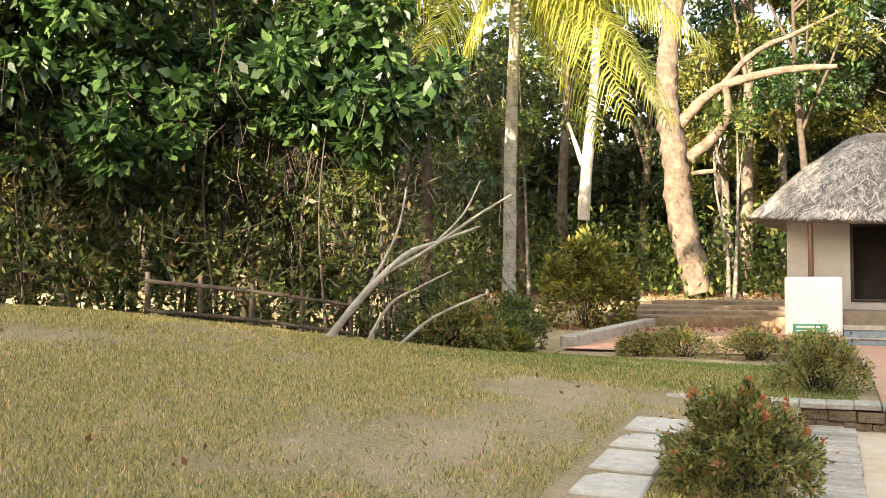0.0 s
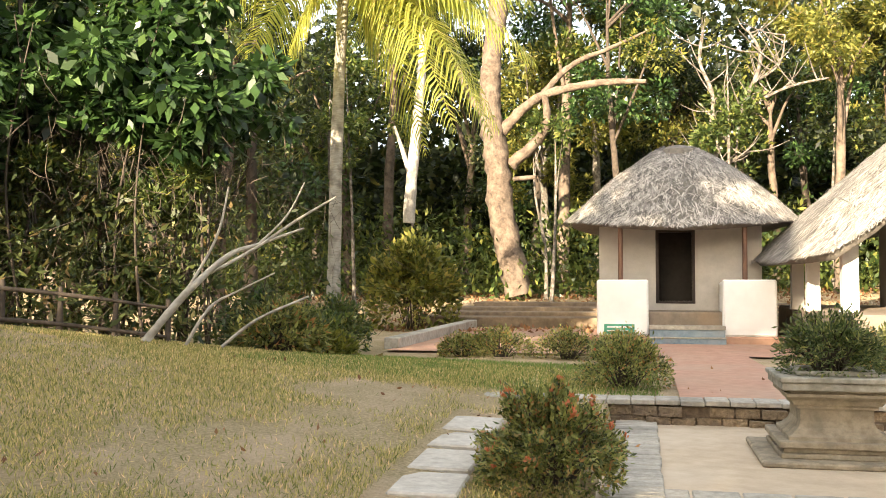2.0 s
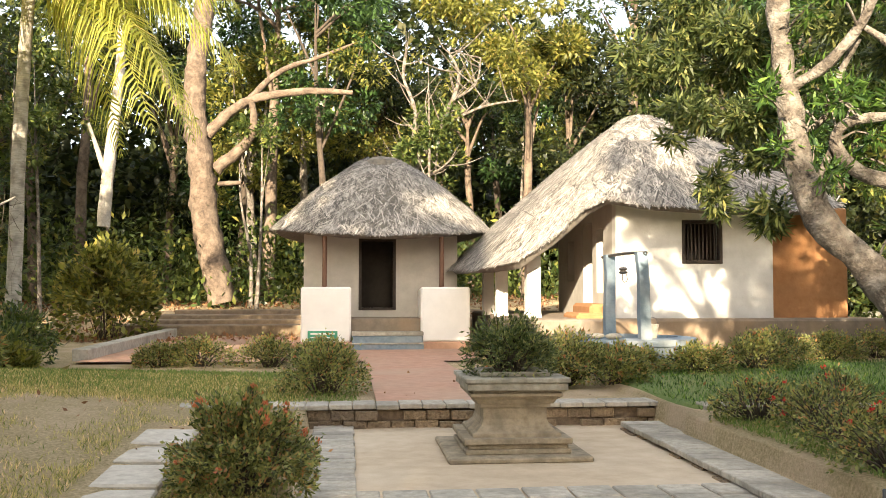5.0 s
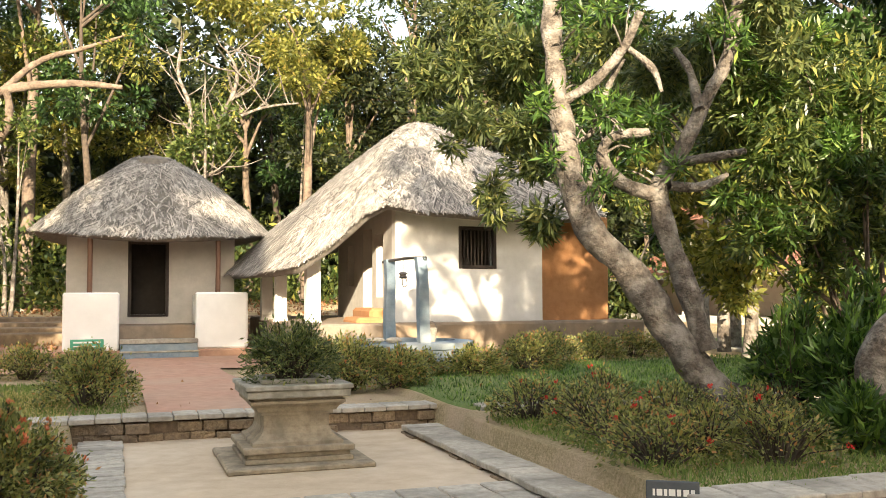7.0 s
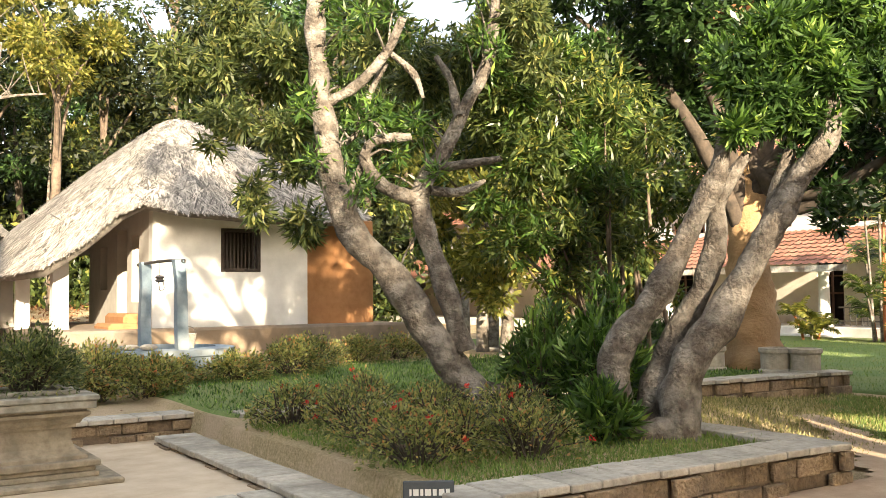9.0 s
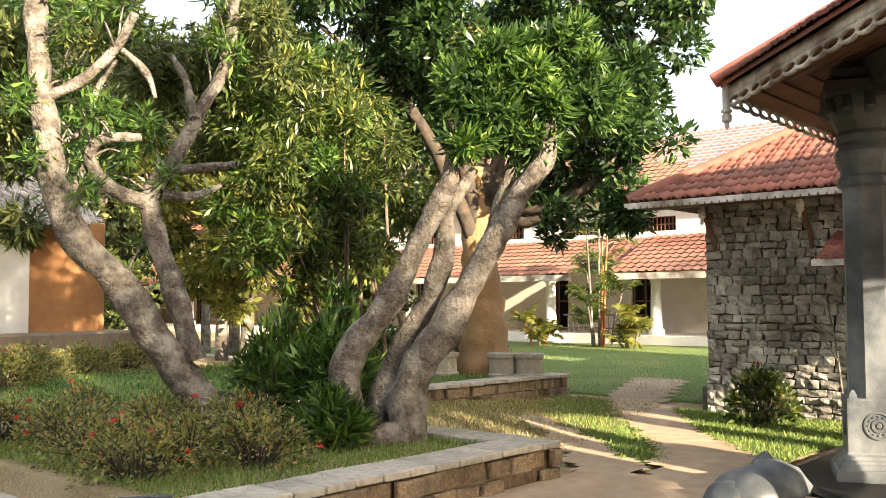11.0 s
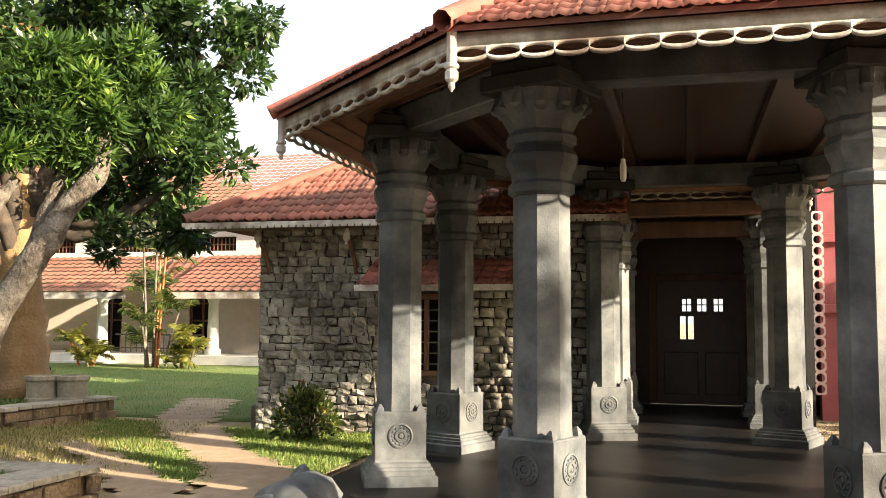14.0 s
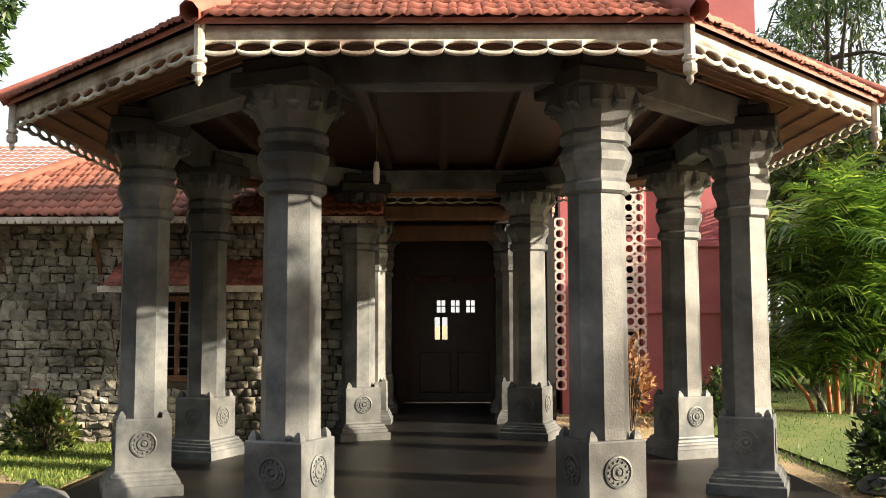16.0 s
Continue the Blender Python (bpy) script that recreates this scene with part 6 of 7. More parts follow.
bush("croton_bush", 14.0, -3.1, 0.35, 1.6, "thin reddish shrub before the maroon building", L_dry, 500, 0.12)
bush("pedestal_plant", 1.58, 8.85, 0.46, 0.62, "grey-green feathery plant growing in the stone pedestal", L_dusty, 5200, 0.055, z=0.76, width=0.3)
vine = thing("bare_vine", 12.25, 3.75, 0.0, "thin bare stems climbing the stone wall", "vine")
part("branchwork", tubes("branchwork", [([(-0.2, 0, 0), (-0.1, 0.1, 0.9), (-0.06, 0.25, 1.7)], [0.018, 0.013, 0.006]), ([(-0.2, 0.02, 0), (-0.12, -0.12, 0.8), (-0.05, -0.1, 1.5)], [0.015, 0.01, 0.005]), ([(-0.12, 0.08, 0.8), (-0.06, 0.4, 1.3), (-0.05, 0.5, 1.6)], [0.01, 0.008, 0.004])], 0.1, 6), M_bark, vine, "", True)

# ---- coconut palm
M_palmbark = surface("ringed_palm_bark", (0.30, 0.275, 0.23), (0.50, 0.46, 0.39), 9, 0.95, 0.8, 20, (0.12, 0.10, 0.08), 5.0, 0.6, stretch=(0.6, 0.6, 3.5), bump_dist=0.03)
palm = thing("coconut_palm", -6.85, 19.8, -0.6, "tall slender coconut palm with yellowing fronds", "palm tree")
part("trunk", tubes("trunk", [([(0, 0, -0.1), (0.05, 0, 2.5), (0.1, 0, 5.5), (0.25, 0.02, 9.05)], [0.22, 0.15, 0.14, 0.12])], 0.1, 12), M_palmbark, palm, "ringed pale trunk", True)
rows = []
for i in range(13):
    a = radians(27.7 * i + 10)
    rows.append(((0.25, 0.02, 9.05), (math.cos(a), math.sin(a), 0.45 + 0.5 * ((i * 7) % 5) / 5), 4.2, 2.2 + 1.2 * ((i * 3) % 4) / 4))
rows += [((0.25, 0.0, 9.0), (0.9, -0.35, 0.0), 3.9, 4.0), ((0.25, 0.0, 9.0), (0.95, -0.2, 0.08), 4.6, 2.8), ((0.25, 0.0, 9.0), (0.95, -0.3, 0.25), 4.8, 2.4), ((0.25, 0.0, 9.0), (0.85, -0.5, -0.05), 3.4, 3.7), ((0.25, 0.0, 9.0), (0.8, 0.3, 0.0), 3.6, 3.4), ((0.25, 0.0, 8.9), (-0.5, -0.3, 0.1), 1.5, 3.0), ((0.25, 0.0, 8.9), (0.5, 0.5, 0.0), 2.2, 3.8)]
for r in rows:
    part("frond", frond_mesh([r], 70, 1.1, 0.045, 0.9), L_palm, palm)

# ---- trees at the edge of the woods
t, o = fitted_tree("old_tree", "huge scarred tree trunk with a broken limb", BIG_TREE, M_brownbark, 0.35, 12)
crown("crown", split(local([(-6.5, 39, 15.5, 3.2, 3, 2.2), (-3.0, 39, 16.5, 3, 3, 2), (-10, 40, 15, 3, 3, 2)], o), 6, 0.5), 7000, 0.30, L_mid, t)
t, o = fitted_tree("bare_tree", "pale forked tree with nearly bare limbs behind the hut", PALE_FORKS, M_bark, 0.2, 8)
tw = []
for path, radii in PALE_FORKS:
    for p, q in zip(path, path[1:]):
        for k in range(5):
            s = Vector(p).lerp(Vector(q), random.random()) - Vector(o)
            e = s + Vector((random.uniform(-1.6, 1.6), random.uniform(-0.5, 0.5), random.uniform(0.3, 1.6)))
            tw.append(([s, s.lerp(e, 0.5) + Vector((0, 0, -0.12)), e], [0.035, 0.025, 0.008]))
part("twigwork", tubes("twigwork", tw, 0, 5), M_bark, t)
crown("sparse_leaves", split(local([(3.5, 37, 10.5, 1.6, 1.5, 1.2), (1.0, 37, 11, 1.6, 1.5, 1)], o), 5, 0.5), 700, 0.22, L_yellow, t)
fitted_tree("dead_tree", "pale bare trunk with a side stub", PALE_TRUNK, M_coping, 0.15, 8)
tree("yellow_tree", 7.4, 38, 10.5, 0.22, "slim tree with a yellow-green sunlit crown", M_brownbark, L_yellow, split(blob(0, 0, 10.8, 3.4, 7, 0.75) + blob(-2.2, 0, 11.4, 2, 4), 4, 0.5), 9500, 0.26)
bush("sunlit_shrub", -7.3, 29.2, 1.5, 3.3, "bright green leafy shrub at the wood's edge", L_yellow, 4500, 0.24, 0)
M_palebark = surface("pale_smooth_bark", (0.30, 0.27, 0.22), (0.52, 0.48, 0.41), 9, 0.9, 0.5, 30, (0.16, 0.13, 0.10), 3.0, 0.5)
fitted_tree("slanting_tree", "slanting pale sapling with spreading bare twigs", SLANT_LIMBS, M_palebark, 0.15, 6)

# ---- thicket on the left, with a stick fence
TH = [(-13.0, 10.2), (-12.0, 11.2), (-10.9, 12.0), (-9.8, 12.9), (-8.6, 13.6), (-7.6, 14.3), (-14.2, 9.2), (-15.2, 8.0), (-16.0, 6.5)]
for i, (x, y) in enumerate(TH):
    z = float(ground_z(x, y))
    t = thing("thicket_tree", x, y, z - 0.05, "tangled thicket tree with thin stems and broad leaves", "tree", "thicket trees")
    R = random.Random(i)
    rows = []
    for k in range(8):
        a, b = R.uniform(-1.0, 1.0), R.uniform(-0.9, 0.9)
        rows.append(([(a, b, 0), (a + R.uniform(-.3, .3), b + R.uniform(-.3, .3), R.uniform(1.5, 2.4)), (a * 1.5 + R.uniform(-.7, .7), b * 1.4, R.uniform(3.2, 5.5))], [R.uniform(0.015, 0.04), R.uniform(0.012, 0.03), 0.008]))
    rows.append(([(0, 0, 0), (R.uniform(-.1, .1), 0, 2), (R.uniform(-.3, .3), 0, 4), (0, 0, 6)], [0.10, 0.08, 0.07, 0.03]))
    part("branchwork", tubes("branchwork", rows, 0.1, 5), M_darkbark, t, "", True)
    cl = blob(0, -0.3, 4.6, 1.7, 6, 0.9, i) + blob(0, 0, 6.6, 1.6, 5, 0.9, i + 3) + blob(0.3, -0.2, 3.5, 1.5, 6, 0.8, i + 9)
    crown("crown", split(cl, 5, 0.42), 6200, 0.24, L_mid if i > 5 else L_dark, t, width=0.55, droop=0.7, spread=0.55)
    lo = blob(0, 0, 2.4, 1.1, 3, 0.8, i + 5) + blob(0, 0, 1.2, 1.0, 3, 0.8, i + 6)
    crown("undergrowth", split(lo, 5, 0.45), 5600, 0.16, L_mid if i % 2 else L_thicket, t, width=0.3, droop=0.3)
    pts, d = clump_points(blob(0, 0, 2.6, 1.3, 5), 260)
    part("twigwork", leaf_cloud("twigwork", pts, d, 0.6, 0.022, 0.1, 1.2), M_darkbark, t)
fence = thing("stick_fence", -8.3, 11.6, float(ground_z(-8.3, 11.6)), "rough stick fence of poles and posts along the thicket", "fence")
a, b = Vector((-9.4, 10.9, 0)), Vector((-7.0, 12.7, 0))
for k in range(5):
    p = a.lerp(b, k / 4)
    z0 = float(ground_z(p.x, p.y)) - float(ground_z(-8.3, 11.6))
    part("post", tubes("post", [([(p.x + 8.3, p.y - 11.6, z0 - 0.1), (p.x + 8.32, p.y - 11.6, z0 + 0.5), (p.x + 8.3, p.y - 11.58, z0 + 0.68)], [0.05, 0.045, 0.035])], 0.3, 7), M_darkbark, fence, "", True)
for h in (0.12, 0.55):
    zs = [float(ground_z(*a.lerp(b, s).xy)) - float(ground_z(-8.3, 11.6)) + h for s in (0, 0.5, 1)]
    part("rail", tubes("rail", [([(a.x + 8.3, a.y - 11.65, zs[0]), ((a.x + b.x) / 2 + 8.3, (a.y + b.y) / 2 - 11.65, zs[1] + 0.03), (b.x + 8.3, b.y - 11.65, zs[2])], [0.035, 0.03, 0.025])], 0.3, 7), M_darkbark, fence, "", True)
for i, (x, y, r, h, m) in enumerate(((-6.4, 15.4, 0.8, 0.9, L_mid), (-6.0, 16.4, 0.7, 0.8, L_mid), (-6.4, 16.6, 0.7, 0.8, L_dark), (-5.8, 14.2, 0.8, 0.9, L_bush), (-6.6, 18.9, 0.9, 1.3, L_mid), (-5.3, 15.1, 0.45, 0.4, L_yellow), (-7.4, 17.2, 0.9, 1.3, L_dark))):
    bush("undergrowth_bush", x, y, r, h, "wild green undergrowth at the thicket's edge", m, 2600, 0.13, group="undergrowth", width=0.35)

# ---- the woods behind
R = random.Random(4)
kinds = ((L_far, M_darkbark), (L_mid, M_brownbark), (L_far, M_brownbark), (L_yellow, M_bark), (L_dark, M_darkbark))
spots = [(-34 + 3.6 * i + R.uniform(-1, 1), 41 + 7 * ((i * 5) % 3) / 2 + R.uniform(-1, 1)) for i in range(20)]
spots += [(-20, 20), (-17, 25), (-14, 29), (-22, 14), (-15.5, 35), (-18, 33), (-14, 20), (-14.5, 25.5), (-25, 22), (14, 33), (18, 36), (22, 40), (12.5, 29.5), (-2, 45), (-5.5, 47), (12, 44), (15.5, 46), (4.5, 47), (0.5, 50), (8.5, 50), (19, 49)]
for i, (x, y) in enumerate(spots):
    lf, bk = kinds[i % 5]
    h = R.uniform(9, 13.5)
    cl = blob(0, 0, h, 3.2, 6, 0.9, i) + blob(R.uniform(-1.5, 1.5), 0, h * 0.66, 2.5, 4, 0.8, i + 40) + blob(R.uniform(-2, 2), -0.5, h * 0.40, 1.9, 3, 0.8, i + 80)
    tree("wood_tree", x, y, h, R.uniform(0.14, 0.26), "tall slim forest tree at the wood's edge", bk, lf, split(cl, 4, 0.48), 5200, 0.30, (R.uniform(-.8, .8), 0), 6, group="forest trees")
for i, (x, y, h) in enumerate(((-3.6, 42.5, 15.5), (12.6, 41, 15.5), (-12, 43, 14.5))):
    cl = blob(0, 0, h, 3.4, 7, 0.9, i + 3) + blob(1, 0, h * 0.72, 3.0, 5, 0.9, i + 44)
    tree("wood_tree", x, y, h, 0.26, "tall forest tree with a sunlit crown", M_brownbark, L_mid, split(cl, 4, 0.48), 6500, 0.30, (0.5, 0), 6, group="forest trees")
for i in range(9):
    x, y = R.uniform(-14, 14), R.uniform(33, 40)
    tree("sapling", x, y, R.uniform(6, 10), 0.07, "thin pale sapling in the wood", M_bark, L_mid, split(blob(0, 0, 7, 1.2, 4, 1.2, i), 3, 0.5), 700, 0.24, (R.uniform(-.6, .6), 0), 3, group="saplings")
n = 110000
az = rng.uniform(radians(-60), radians(62), n)
dist = rng.uniform(54, 66, n)
hz = rng.uniform(0, 1, n) ** 1.25 * (17 + 3.5 * np.sin(az * 17) + 2 * np.sin(az * 41))
pts = np.stack([np.sin(az) * dist, np.cos(az) * dist, hz + 1.0], 1)
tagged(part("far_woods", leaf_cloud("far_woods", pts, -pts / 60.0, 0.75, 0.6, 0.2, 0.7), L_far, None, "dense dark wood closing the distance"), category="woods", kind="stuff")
n = 30000
pts = np.stack([rng.uniform(-32, 24, n), rng.uniform(37, 46, n), np.zeros(n)], 1)
pts[:, 2] = ground_z(pts[:, 0], pts[:, 1]) + rng.beta(1, 2.0, n) * 4.2
tagged(part("wood_undergrowth", leaf_cloud("wood_undergrowth", pts, np.tile((0, -0.5, 0.5), (n, 1)), 0.32, 0.45, 0.1, 0.7), L_mid, None, "wild undergrowth below the forest trees"), category="undergrowth", kind="stuff")
n = 9000
pts = np.stack([rng.uniform(-16, 13, n), rng.uniform(27, 42, n), np.zeros(n)], 1)
pts[:, 2] = ground_z(pts[:, 0], pts[:, 1]) + 0.02
tagged(part("fallen_leaves", leaf_cloud("fallen_leaves", pts, np.tile((0, 0, 0.0), (n, 1)), 0.16, 0.6, 0.0, 0.6), L_dry, None, "dry brown fallen leaves under the trees"), category="leaves", kind="stuff")

# ---- palms and trees round the maroon building and the verandah
def areca(x, y, h, k, label, leaf, size=1.6, seed=0, z=0.0, fronds=9):
    p = thing("areca_palm", x, y, z, label, "palm", "areca palms")
    Q = random.Random(seed)
    for i in range(k):
        a = Q.uniform(0, 6.28)
        d = Q.uniform(0.05, 0.45)
        bx2, by2 = d * math.cos(a), d * math.sin(a)
        hh = h * (0.12 + 0.88 * (i + 0.5) / k) * Q.uniform(0.85, 1.1)
        e = (bx2 * 1.9, by2 * 1.9, hh)
        part("stem", tubes("stem", [([(bx2, by2, -0.05), (bx2 * 1.3, by2 * 1.3, hh * 0.5), e], [0.045, 0.035, 0.03])], 0.05, 7), M_orange if i % 2 else M_bark, p, "", True)
        rows = []
        for j in range(fronds):
            b2 = Q.uniform(0, 6.28)
            rows.append((e, (math.cos(b2), math.sin(b2), Q.uniform(0.5, 1.9)), size * Q.uniform(0.7, 1.1), size * Q.uniform(0.15, 0.6)))
        part("frond", frond_mesh(rows, 22, 0.42 * size / 1.6, 0.04, 0.5), leaf, p)
    return p


M_orange = surface("orange_palm_stem", (0.40, 0.10, 0.04), (0.55, 0.20, 0.07), 6, 0.6, 0.2, 30)
areca(15.9, -7.1, 3.4, 15, "lush sealing-wax palm clump with red stems on the lawn", L_fresh, 2.3, 3)
areca(18.0, -8.6, 4.2, 10, "lush palm clump with red stems on the lawn", L_fresh, 2.0, 5)
areca(25.0, 15.2, 4.3, 13, "slender palm clump with orange stems by the verandah", L_mid, 1.25, 7, 0.1, 5)
areca(24.6, 13.9, 0.9, 4, "low yellowish palm by the verandah", L_yellow, 0.9, 9, 0.1)
areca(24.8, 17.2, 0.8, 4, "low green palm by the verandah", L_yellow, 0.9, 10, 0.1)
for i, (x, y) in enumerate(((30, -13), (34, -15.5), (38, -13), (27, -16), (24, -12.5), (33, -20), (21, -16))):
    h = 11 + (i % 3)
    tree("tall_tree", x, y, h, 0.22, "tall dark feathery tree beyond the lawn", M_darkbark, L_far if i % 2 else L_dark, split(blob(0, 0, h, 3, 6, 1.2, i) + blob(0, 0, h * 0.6, 2.6, 5, 1, i + 7) + blob(0, 0, 3, 2.6, 4, 0.9, i + 9), 4, 0.45), 5000, 0.32, group="tall trees", width=0.2, droop=0.8)
structure("lawn_side", sheet("lawn_side", cuts(9.5, 24, 0.5), cuts(-14, -3.9, 0.5), 0.05, lambda x, y: (x > 12.8) | (y < -4.6)), M_lawn, "sunny green lawn beside the porch", "lawn")
tree("dead_tree", 17.0, 17.5, 4.5, 0.14, "pale bare branching tree before the verandah", M_coping, L_yellow, split(blob(0, 0, 4.6, 1.6, 5), 4, 0.5), 500, 0.16, limbs=12)

# ---- big unseen trees added behind and beside the camera to cast shade
for i, (x, y, h) in enumerate(((-9.5, -9, 6.6), (-13.5, -12, 7), (-5.8, -8.0, 7.4), (-5, -19, 9.5), (-1.6, -11.5, 6.6), (-2.5, -17.5, 8.5), (-13.5, -3.5, 4.6), (-9.6, -4.6, 5.0), (-17.5, -7, 5.5), (-6.2, -4.8, 7.4), (-5.4, -6.4, 5.2))):
    tree("shade_tree", x, y, h, 0.35, "broad leafy tree added out of view to cast shade", M_brownbark, L_mid, split(blob(0, 0, h, 3.4, 9, 0.8, i) + blob(0, 0, h * 0.62, 3.2, 7, 0.7, i + 5), 4, 0.5), 5200, 0.34, group="shade trees")
# smaller unseen trees, added to shade the ground before the porch
for i, (x, y, h) in enumerate(((3.0, -8.6, 4.6), (0.2, -7.6, 5.0), (2.6, -13.0, 6.0))):
    tree("garden_tree", x, y, h, 0.16, "leafy tree added out of view to shade the earth path", M_brownbark, L_mid, split(blob(0, 0, h, 1.6, 7, 0.8, i) + blob(0, 0, h * 0.62, 1.5, 6, 0.8, i + 5), 4, 0.5), 3600, 0.22, group="garden trees")
# two taller unseen trees, added to shade the hut and the house
for i, (x, y, h, r, n) in enumerate(((-6.5, -4.4, 12.2, 2.9, 26000), (2.0, -4.8, 12.2, 2.3, 5200))):
    cl = blob(0, 0.6, h - (1.4 if i else 3.0), r, 8, 0.8, i) + blob(0, 0.8, h - 0.6, r, 8, 0.8, i + 5) + blob(0.2, 0.6, h + 1.6, r * 0.8, 6, 0.8, i + 9)
    cl += blob(0, 0.6, h + 2.6, 1.8, 6, 0.8, i + 31)
    cl += blob(-2.7, 0.6, h - 4.6, 1.4, 6, 0.8, 22) if i else blob(0.4, 0.6, h - 5.6, 2.2, 7, 0.8, 21)
    tree("rain_tree", x, y, h, 0.42, "very tall spreading tree added out of view to shade the houses", M_brownbark, L_mid, split(cl, 4, 0.5), n, 0.32, group="shade trees", limbs=8)

for i, (x, y, h) in enumerate(((22, -8.5, 5), (24, -10.5, 6), (27, -9.5, 7), (20, -11, 4), (30, -11, 8), (19, -13.5, 6))):
    tree("garden_tree", x, y, h, 0.12, "dense leafy garden tree beyond the side lawn", M_darkbark, L_dark if i % 2 else L_mid, split(blob(0, 0, h * 0.9, 2, 6, 1, i) + blob(0, 0, h * 0.5, 2, 5, 1, i + 7) + blob(0, 0, 1, 1.8, 4, 0.8, i + 9), 4, 0.5), 5000, 0.26, group="garden trees")
# a leafy bank that closes the horizon
V, F = [], []
for i in range(97):
    a = radians(-64 + i * 130 / 96 - 0)
    for k, (r, z) in enumerate(((69, -0.5), (68, 5.0), (70, 11.5), (76, 12.5))):
        w = noise.noise(Vector((i * 0.7, k * 2.0, 0))) * 1.6
        V.append((-math.sin(a) * (r + w), math.cos(a) * (r + w), z + (w if k else 0)))
for i in range(96):
    for k in range(3):
        F.append((i * 4 + k, (i + 1) * 4 + k, (i + 1) * 4 + k + 1, i * 4 + k + 1))
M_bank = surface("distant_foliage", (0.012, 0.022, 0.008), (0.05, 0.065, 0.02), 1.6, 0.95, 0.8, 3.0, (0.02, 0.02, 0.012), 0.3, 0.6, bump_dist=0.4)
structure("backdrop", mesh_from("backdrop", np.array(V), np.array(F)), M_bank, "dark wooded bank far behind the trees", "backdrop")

# brown and green tangle at the foot of the thicket
n = 15000
u = rng.uniform(0, 1, n)
pts = np.stack([-16 + 9.2 * u + rng.normal(0, 0.8, n), 7.4 + 7.4 * u + rng.normal(0, 0.6, n), np.zeros(n)], 1)
pts[:, 2] = ground_z(pts[:, 0], pts[:, 1]) + rng.beta(1.1, 1.8, n) * 2.6
tagged(part("thicket_tangle", leaf_cloud("thicket_tangle", pts, np.tile((0.3, -0.5, 0.3), (n, 1)), 0.17, 0.35, 0.2, 0.9), L_thicket, None, "tangled green and brown undergrowth in the thicket"), category="undergrowth", kind="stuff")
n = 2600
u = rng.uniform(0, 1, n)
pts = np.stack([-16 + 10.0 * u + rng.normal(0, 0.9, n), 7.2 + 8.0 * u + rng.normal(0, 0.7, n), np.zeros(n)], 1)
pts[:, 2] = ground_z(pts[:, 0], pts[:, 1]) + rng.uniform(0.1, 3.6, n)
tagged(part("dry_twigs", leaf_cloud("dry_twigs", pts, np.tile((0.2, 0, 0.6), (n, 1)), 0.8, 0.016, 0.0, 0.8), M_darkbark, None, "dry brown twigs hanging through the thicket"), category="twigs", kind="stuff")

for i, (x, y, h) in enumerate(((18.5, 19.5, 5.5), (21.5, 25, 7), (15.8, 15.6, 4.6), (16.5, 23.5, 6.5), (14.2, 19.0, 5.0), (13.2, 13.6, 3.4), (11.2, 14.6, 3.6), (12.4, 17.0, 4.0), (14.0, 15.2, 4.4))):
    tree("court_tree", x, y, h, 0.12, "light leafy tree before the verandah building", M_bark, L_mid if i % 2 else L_yellow, split(blob(0, 0, h, 1.9, 7, 0.8, i) + (blob(0, 0, h * 0.55, 1.5, 6, 0.8, i + 30) if i > 4 else []), 5, 0.42), 3600 if i < 5 else 8500, 0.18, group="trees before the verandah", limbs=8)

# ---- grass blades
L_lawn = leaf_mat("lawn_blade", (0.09, 0.15, 0.028), (0.22, 0.29, 0.07), (0.32, 0.29, 0.11), 0.7, 0.25)
L_mound = leaf_mat("mound_blade", (0.15, 0.17, 0.045), (0.60, 0.50, 0.20), (0.80, 0.60, 0.36), 0.7, 0.3)
def blades(name, n, x0, x1, y0, y1, size, keep, label, leaf=None):
    x, y = rng.uniform(x0, x1, n), rng.uniform(y0, y1, n)
    k = keep(x, y)
    x, y = x[k], y[k]
    pts = np.stack([x, y, ground_z(x, y) + 0.015], 1)
    up = np.tile((0, 0, 1.0), (len(x), 1))
    tagged(part(name, leaf_cloud(name, pts, up, size, 0.16, 0, 0.7), leaf or L_grass, None, label), category="grass", kind="stuff")


def patchy(x, y):
    v = np.array([noise.noise(Vector((a * 0.55, b * 0.55, 1.7))) + 0.5 * noise.noise(Vector((a * 2.1, b * 2.1, 5))) for a, b in zip(x, y)])
    return v + rng.normal(0, 0.22, len(x)) > -0.2


blades("mound_grass", 330000, -11, -0.5, 3.6, 14.5, 0.052, lambda x, y: patchy(x, y) & ~((np.abs(x + 1.55) < 0.3) & (y < 9)), "short dry grass on the mound", L_mound)
blades("verandah_grass", 34000, 13.5, 25, 6.3, 17, 0.06, lambda x, y: x > 0, "mown lawn grass before the verandah", L_lawn)
blades("lawn_grass", 26000, -5.2, 0.2, 10.8, 16.2, 0.06, lambda x, y: x < 0.15, "short green lawn grass", L_lawn)
blades("upper_grass", 26000, 3.7, 13.1, 9.3, 15.5, 0.07, lambda x, y: y > 9.3, "green lawn grass beside the house", L_fresh)
blades("bed_grass", 30000, 3.6, 6.9, 4.9, 8.9, 0.055, lambda x, y: x > 0, "grass and weeds in the planter bed", L_lawn)
blades("verge_grass", 30000, 7.1, 13, 4.6, 8.8, 0.06, lambda x, y: y > 4.9 + (x - 7) * 0.28, "worn grass verge along the path")
blades("wall_grass", 42000, 8.5, 12.4, 2.4, 6.2, 0.06, lambda x, y: (y < path_mid(x) - 0.45) & (np.hypot(x - PX, y - PY) > 3.75), "green grass at the foot of the stone wall", L_lawn)
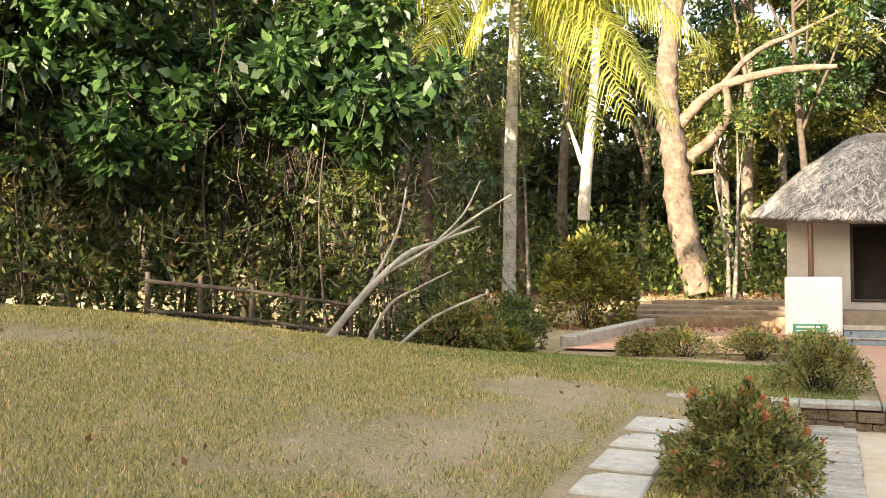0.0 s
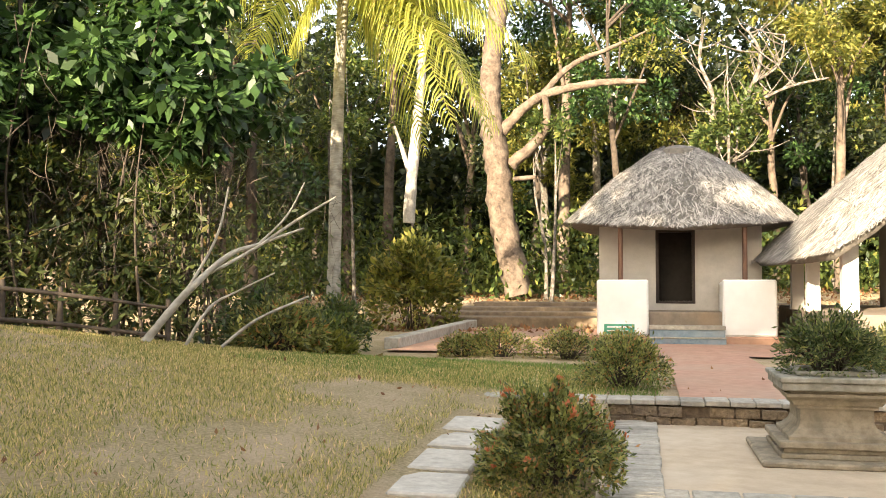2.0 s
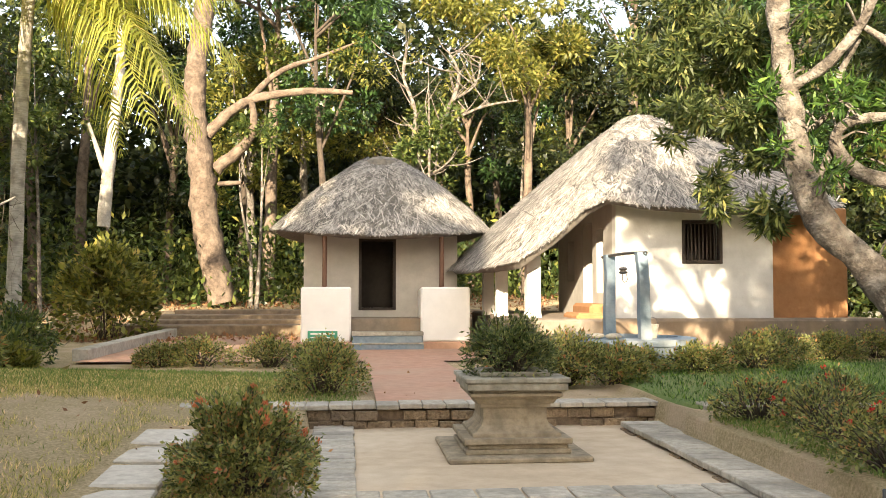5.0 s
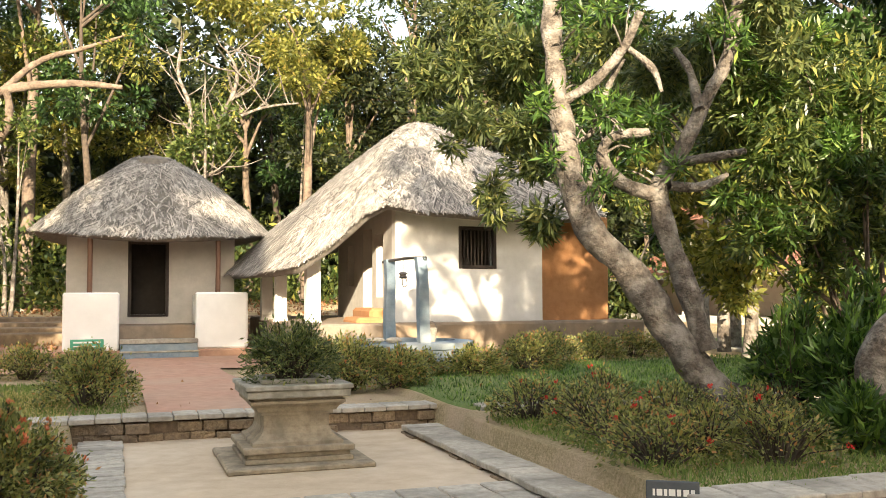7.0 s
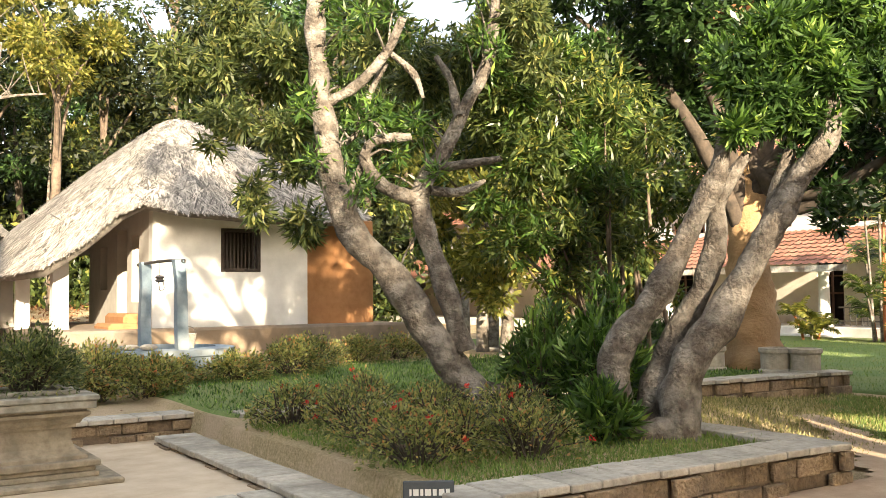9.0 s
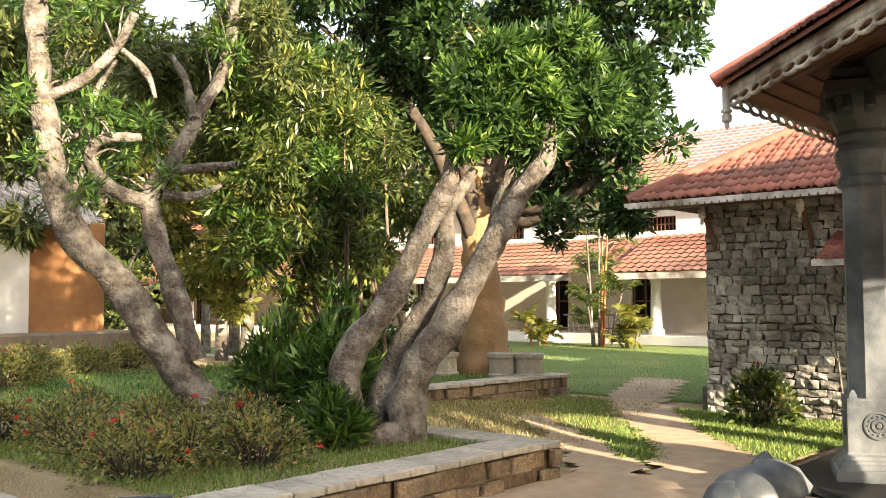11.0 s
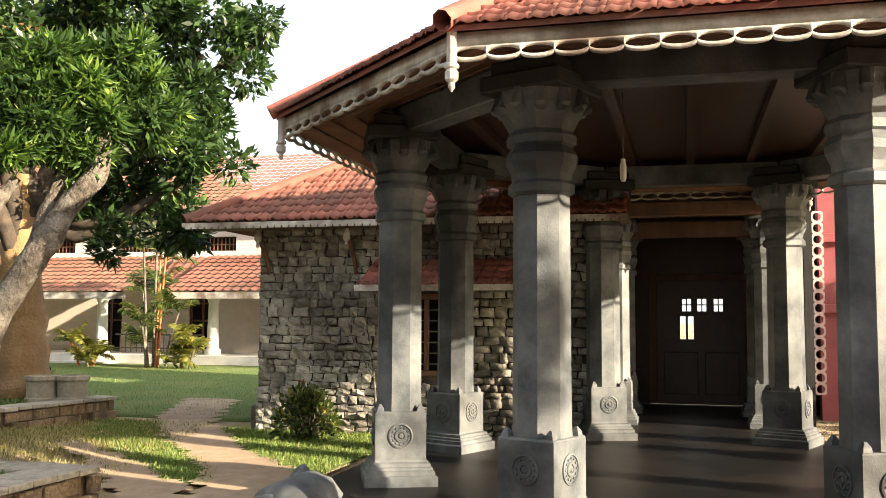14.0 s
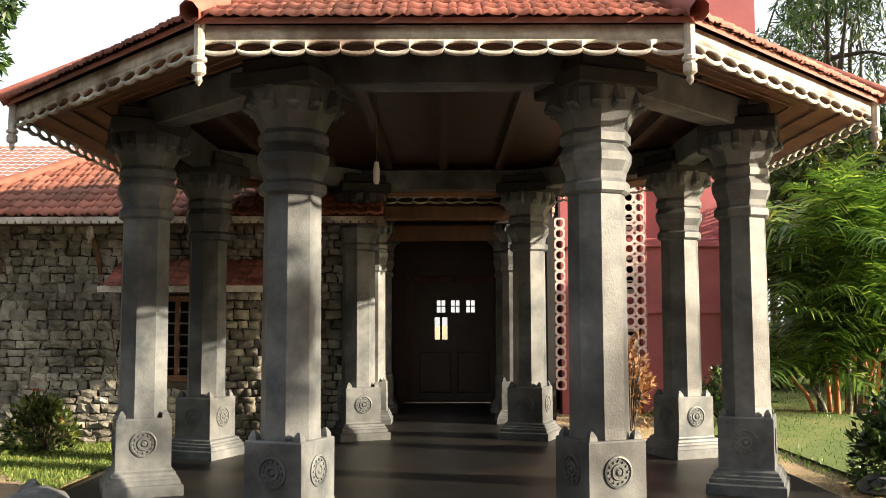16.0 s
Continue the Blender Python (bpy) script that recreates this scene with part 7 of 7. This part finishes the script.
blades("tongue_grass", 42000, 8.2, 12.8, 4.2, 8.4, 0.06, lambda x, y: (y > path_mid(x) + 0.42) & (x > branch_mid(y) + 0.3) & (y < path_mid(x) + 1.5 + 0.3 * np.sin(x * 5)), "green grass between the two paths", L_lawn)
blades("side_grass", 16000, 9.5, 20, -10, -3.6, 0.07, lambda x, y: np.hypot(x - PX, y - PY) > 3.9, "bright lawn grass beside the porch", L_fresh)
n = 500
pts = np.stack([rng.uniform(-12, 6, n), rng.uniform(4.5, 16, n), np.zeros(n)], 1)
pts = pts[(pts[:, 0] < -0.5) | (pts[:, 1] > 10.8)]
pts[:, 2] = ground_z(pts[:, 0], pts[:, 1]) + 0.03
tagged(part("leaf_litter", leaf_cloud("leaf_litter", pts, np.zeros((len(pts), 3)), 0.06, 0.6, 0.0, 0.6), L_dry, None, "scattered dry fallen leaves on the grass"), category="leaves", kind="stuff")

# ---- steps and kerbs behind the small hut
M_step = surface("weathered_stone_step", (0.16, 0.115, 0.075), (0.30, 0.22, 0.14), 6, 0.95, 0.5, 30, (0.10, 0.075, 0.05), 0.8, 0.6)
for i, (y, z) in enumerate(((30.3, 0.42), (31.6, 0.55), (32.9, 0.68), (34.2, 0.82))):
    structure("terrace_step", boxes((-7.4 + 0.4 * i, 6.0, y, y + 1.4, z - 0.5, z), bevel=0.03), M_step, "long weathered stone terrace step behind the hut", "step")
structure("kerb", boxes((-5.75, -5.4, 20.2, 30.3, 0.0, 0.33), bevel=0.02), M_coping, "raised grey kerb of the red square", "kerb")

# ---- rubble stones of the stone building
Q = random.Random(8)
variants = []
for k in range(10):
    b = bmesh.new()
    box(b, -0.5, 0.5, -0.5, 0.5, 0, 1)
    bmesh.ops.subdivide_edges(b, edges=[e for e in b.edges if abs(e.verts[0].co.z - e.verts[1].co.z) < 0.5], cuts=1, use_grid_fill=True)
    for v in b.verts:
        edge = max(abs(v.co.x), abs(v.co.y))
        v.co.x += Q.uniform(-0.07, 0.07)
        v.co.y += Q.uniform(-0.09, 0.09)
        if v.co.z > 0.5:
            v.co.z = (0.55 if edge > 0.35 else 1.0) + Q.uniform(-0.25, 0.25)
            v.co.x *= 0.95
            v.co.y *= 0.93
    me = bpy.data.meshes.new("rubble_stone")
    bmesh.ops.recalc_face_normals(b, faces=b.faces)
    b.to_mesh(me)
    b.free()
    me.materials.append(M_rubble)
    variants.append(me)
z = 0.02
count, V, F = 0, [], []
while z < 2.86:
    h = Q.uniform(0.085, 0.145)
    y = 5.72 - Q.uniform(0, 0.05)
    while y > 1.05:
        w = Q.uniform(0.10, 0.27)
        inside = 2.82 < y - w / 2 < 3.62 and 0.78 < z + h / 2 < 2.0
        if not inside:
            me = Q.choice(variants)
            m = Matrix(((0, 0, -1, 0.0 if z > 0.36 else -0.06), (1, 0, 0, y - w / 2 - 3.6), (0, 1, 0, z + h / 2), (0, 0, 0, 1)))
            hj = h * Q.uniform(0.75, 1.15)
            m = m @ Matrix.Rotation(Q.uniform(-0.14, 0.14), 4, "Z") @ Matrix.Diagonal((w * Q.uniform(0.85, 1.0), hj, Q.uniform(0.03, 0.085), 1)) @ pose(0, 0, 0, 0, 0, Q.choice((0, 180)))
            if y > 3.6 and count < 320:      # the stretch that stands clear of the pillars
                o = new("rubble_stone", me)
                o.parent, o.matrix_basis = swall, m
                count += 1
            else:
                k = len(V)
                V += [tuple(m @ v.co) for v in me.vertices]
                F += [tuple(k + n for n in p.vertices) for p in me.polygons]
        y -= w
    z += h
tagged(part("rubble_rest", mesh_from("rubble_rest", np.array(V), np.array(F)), M_rubble_rest, swall), kind="stuff")
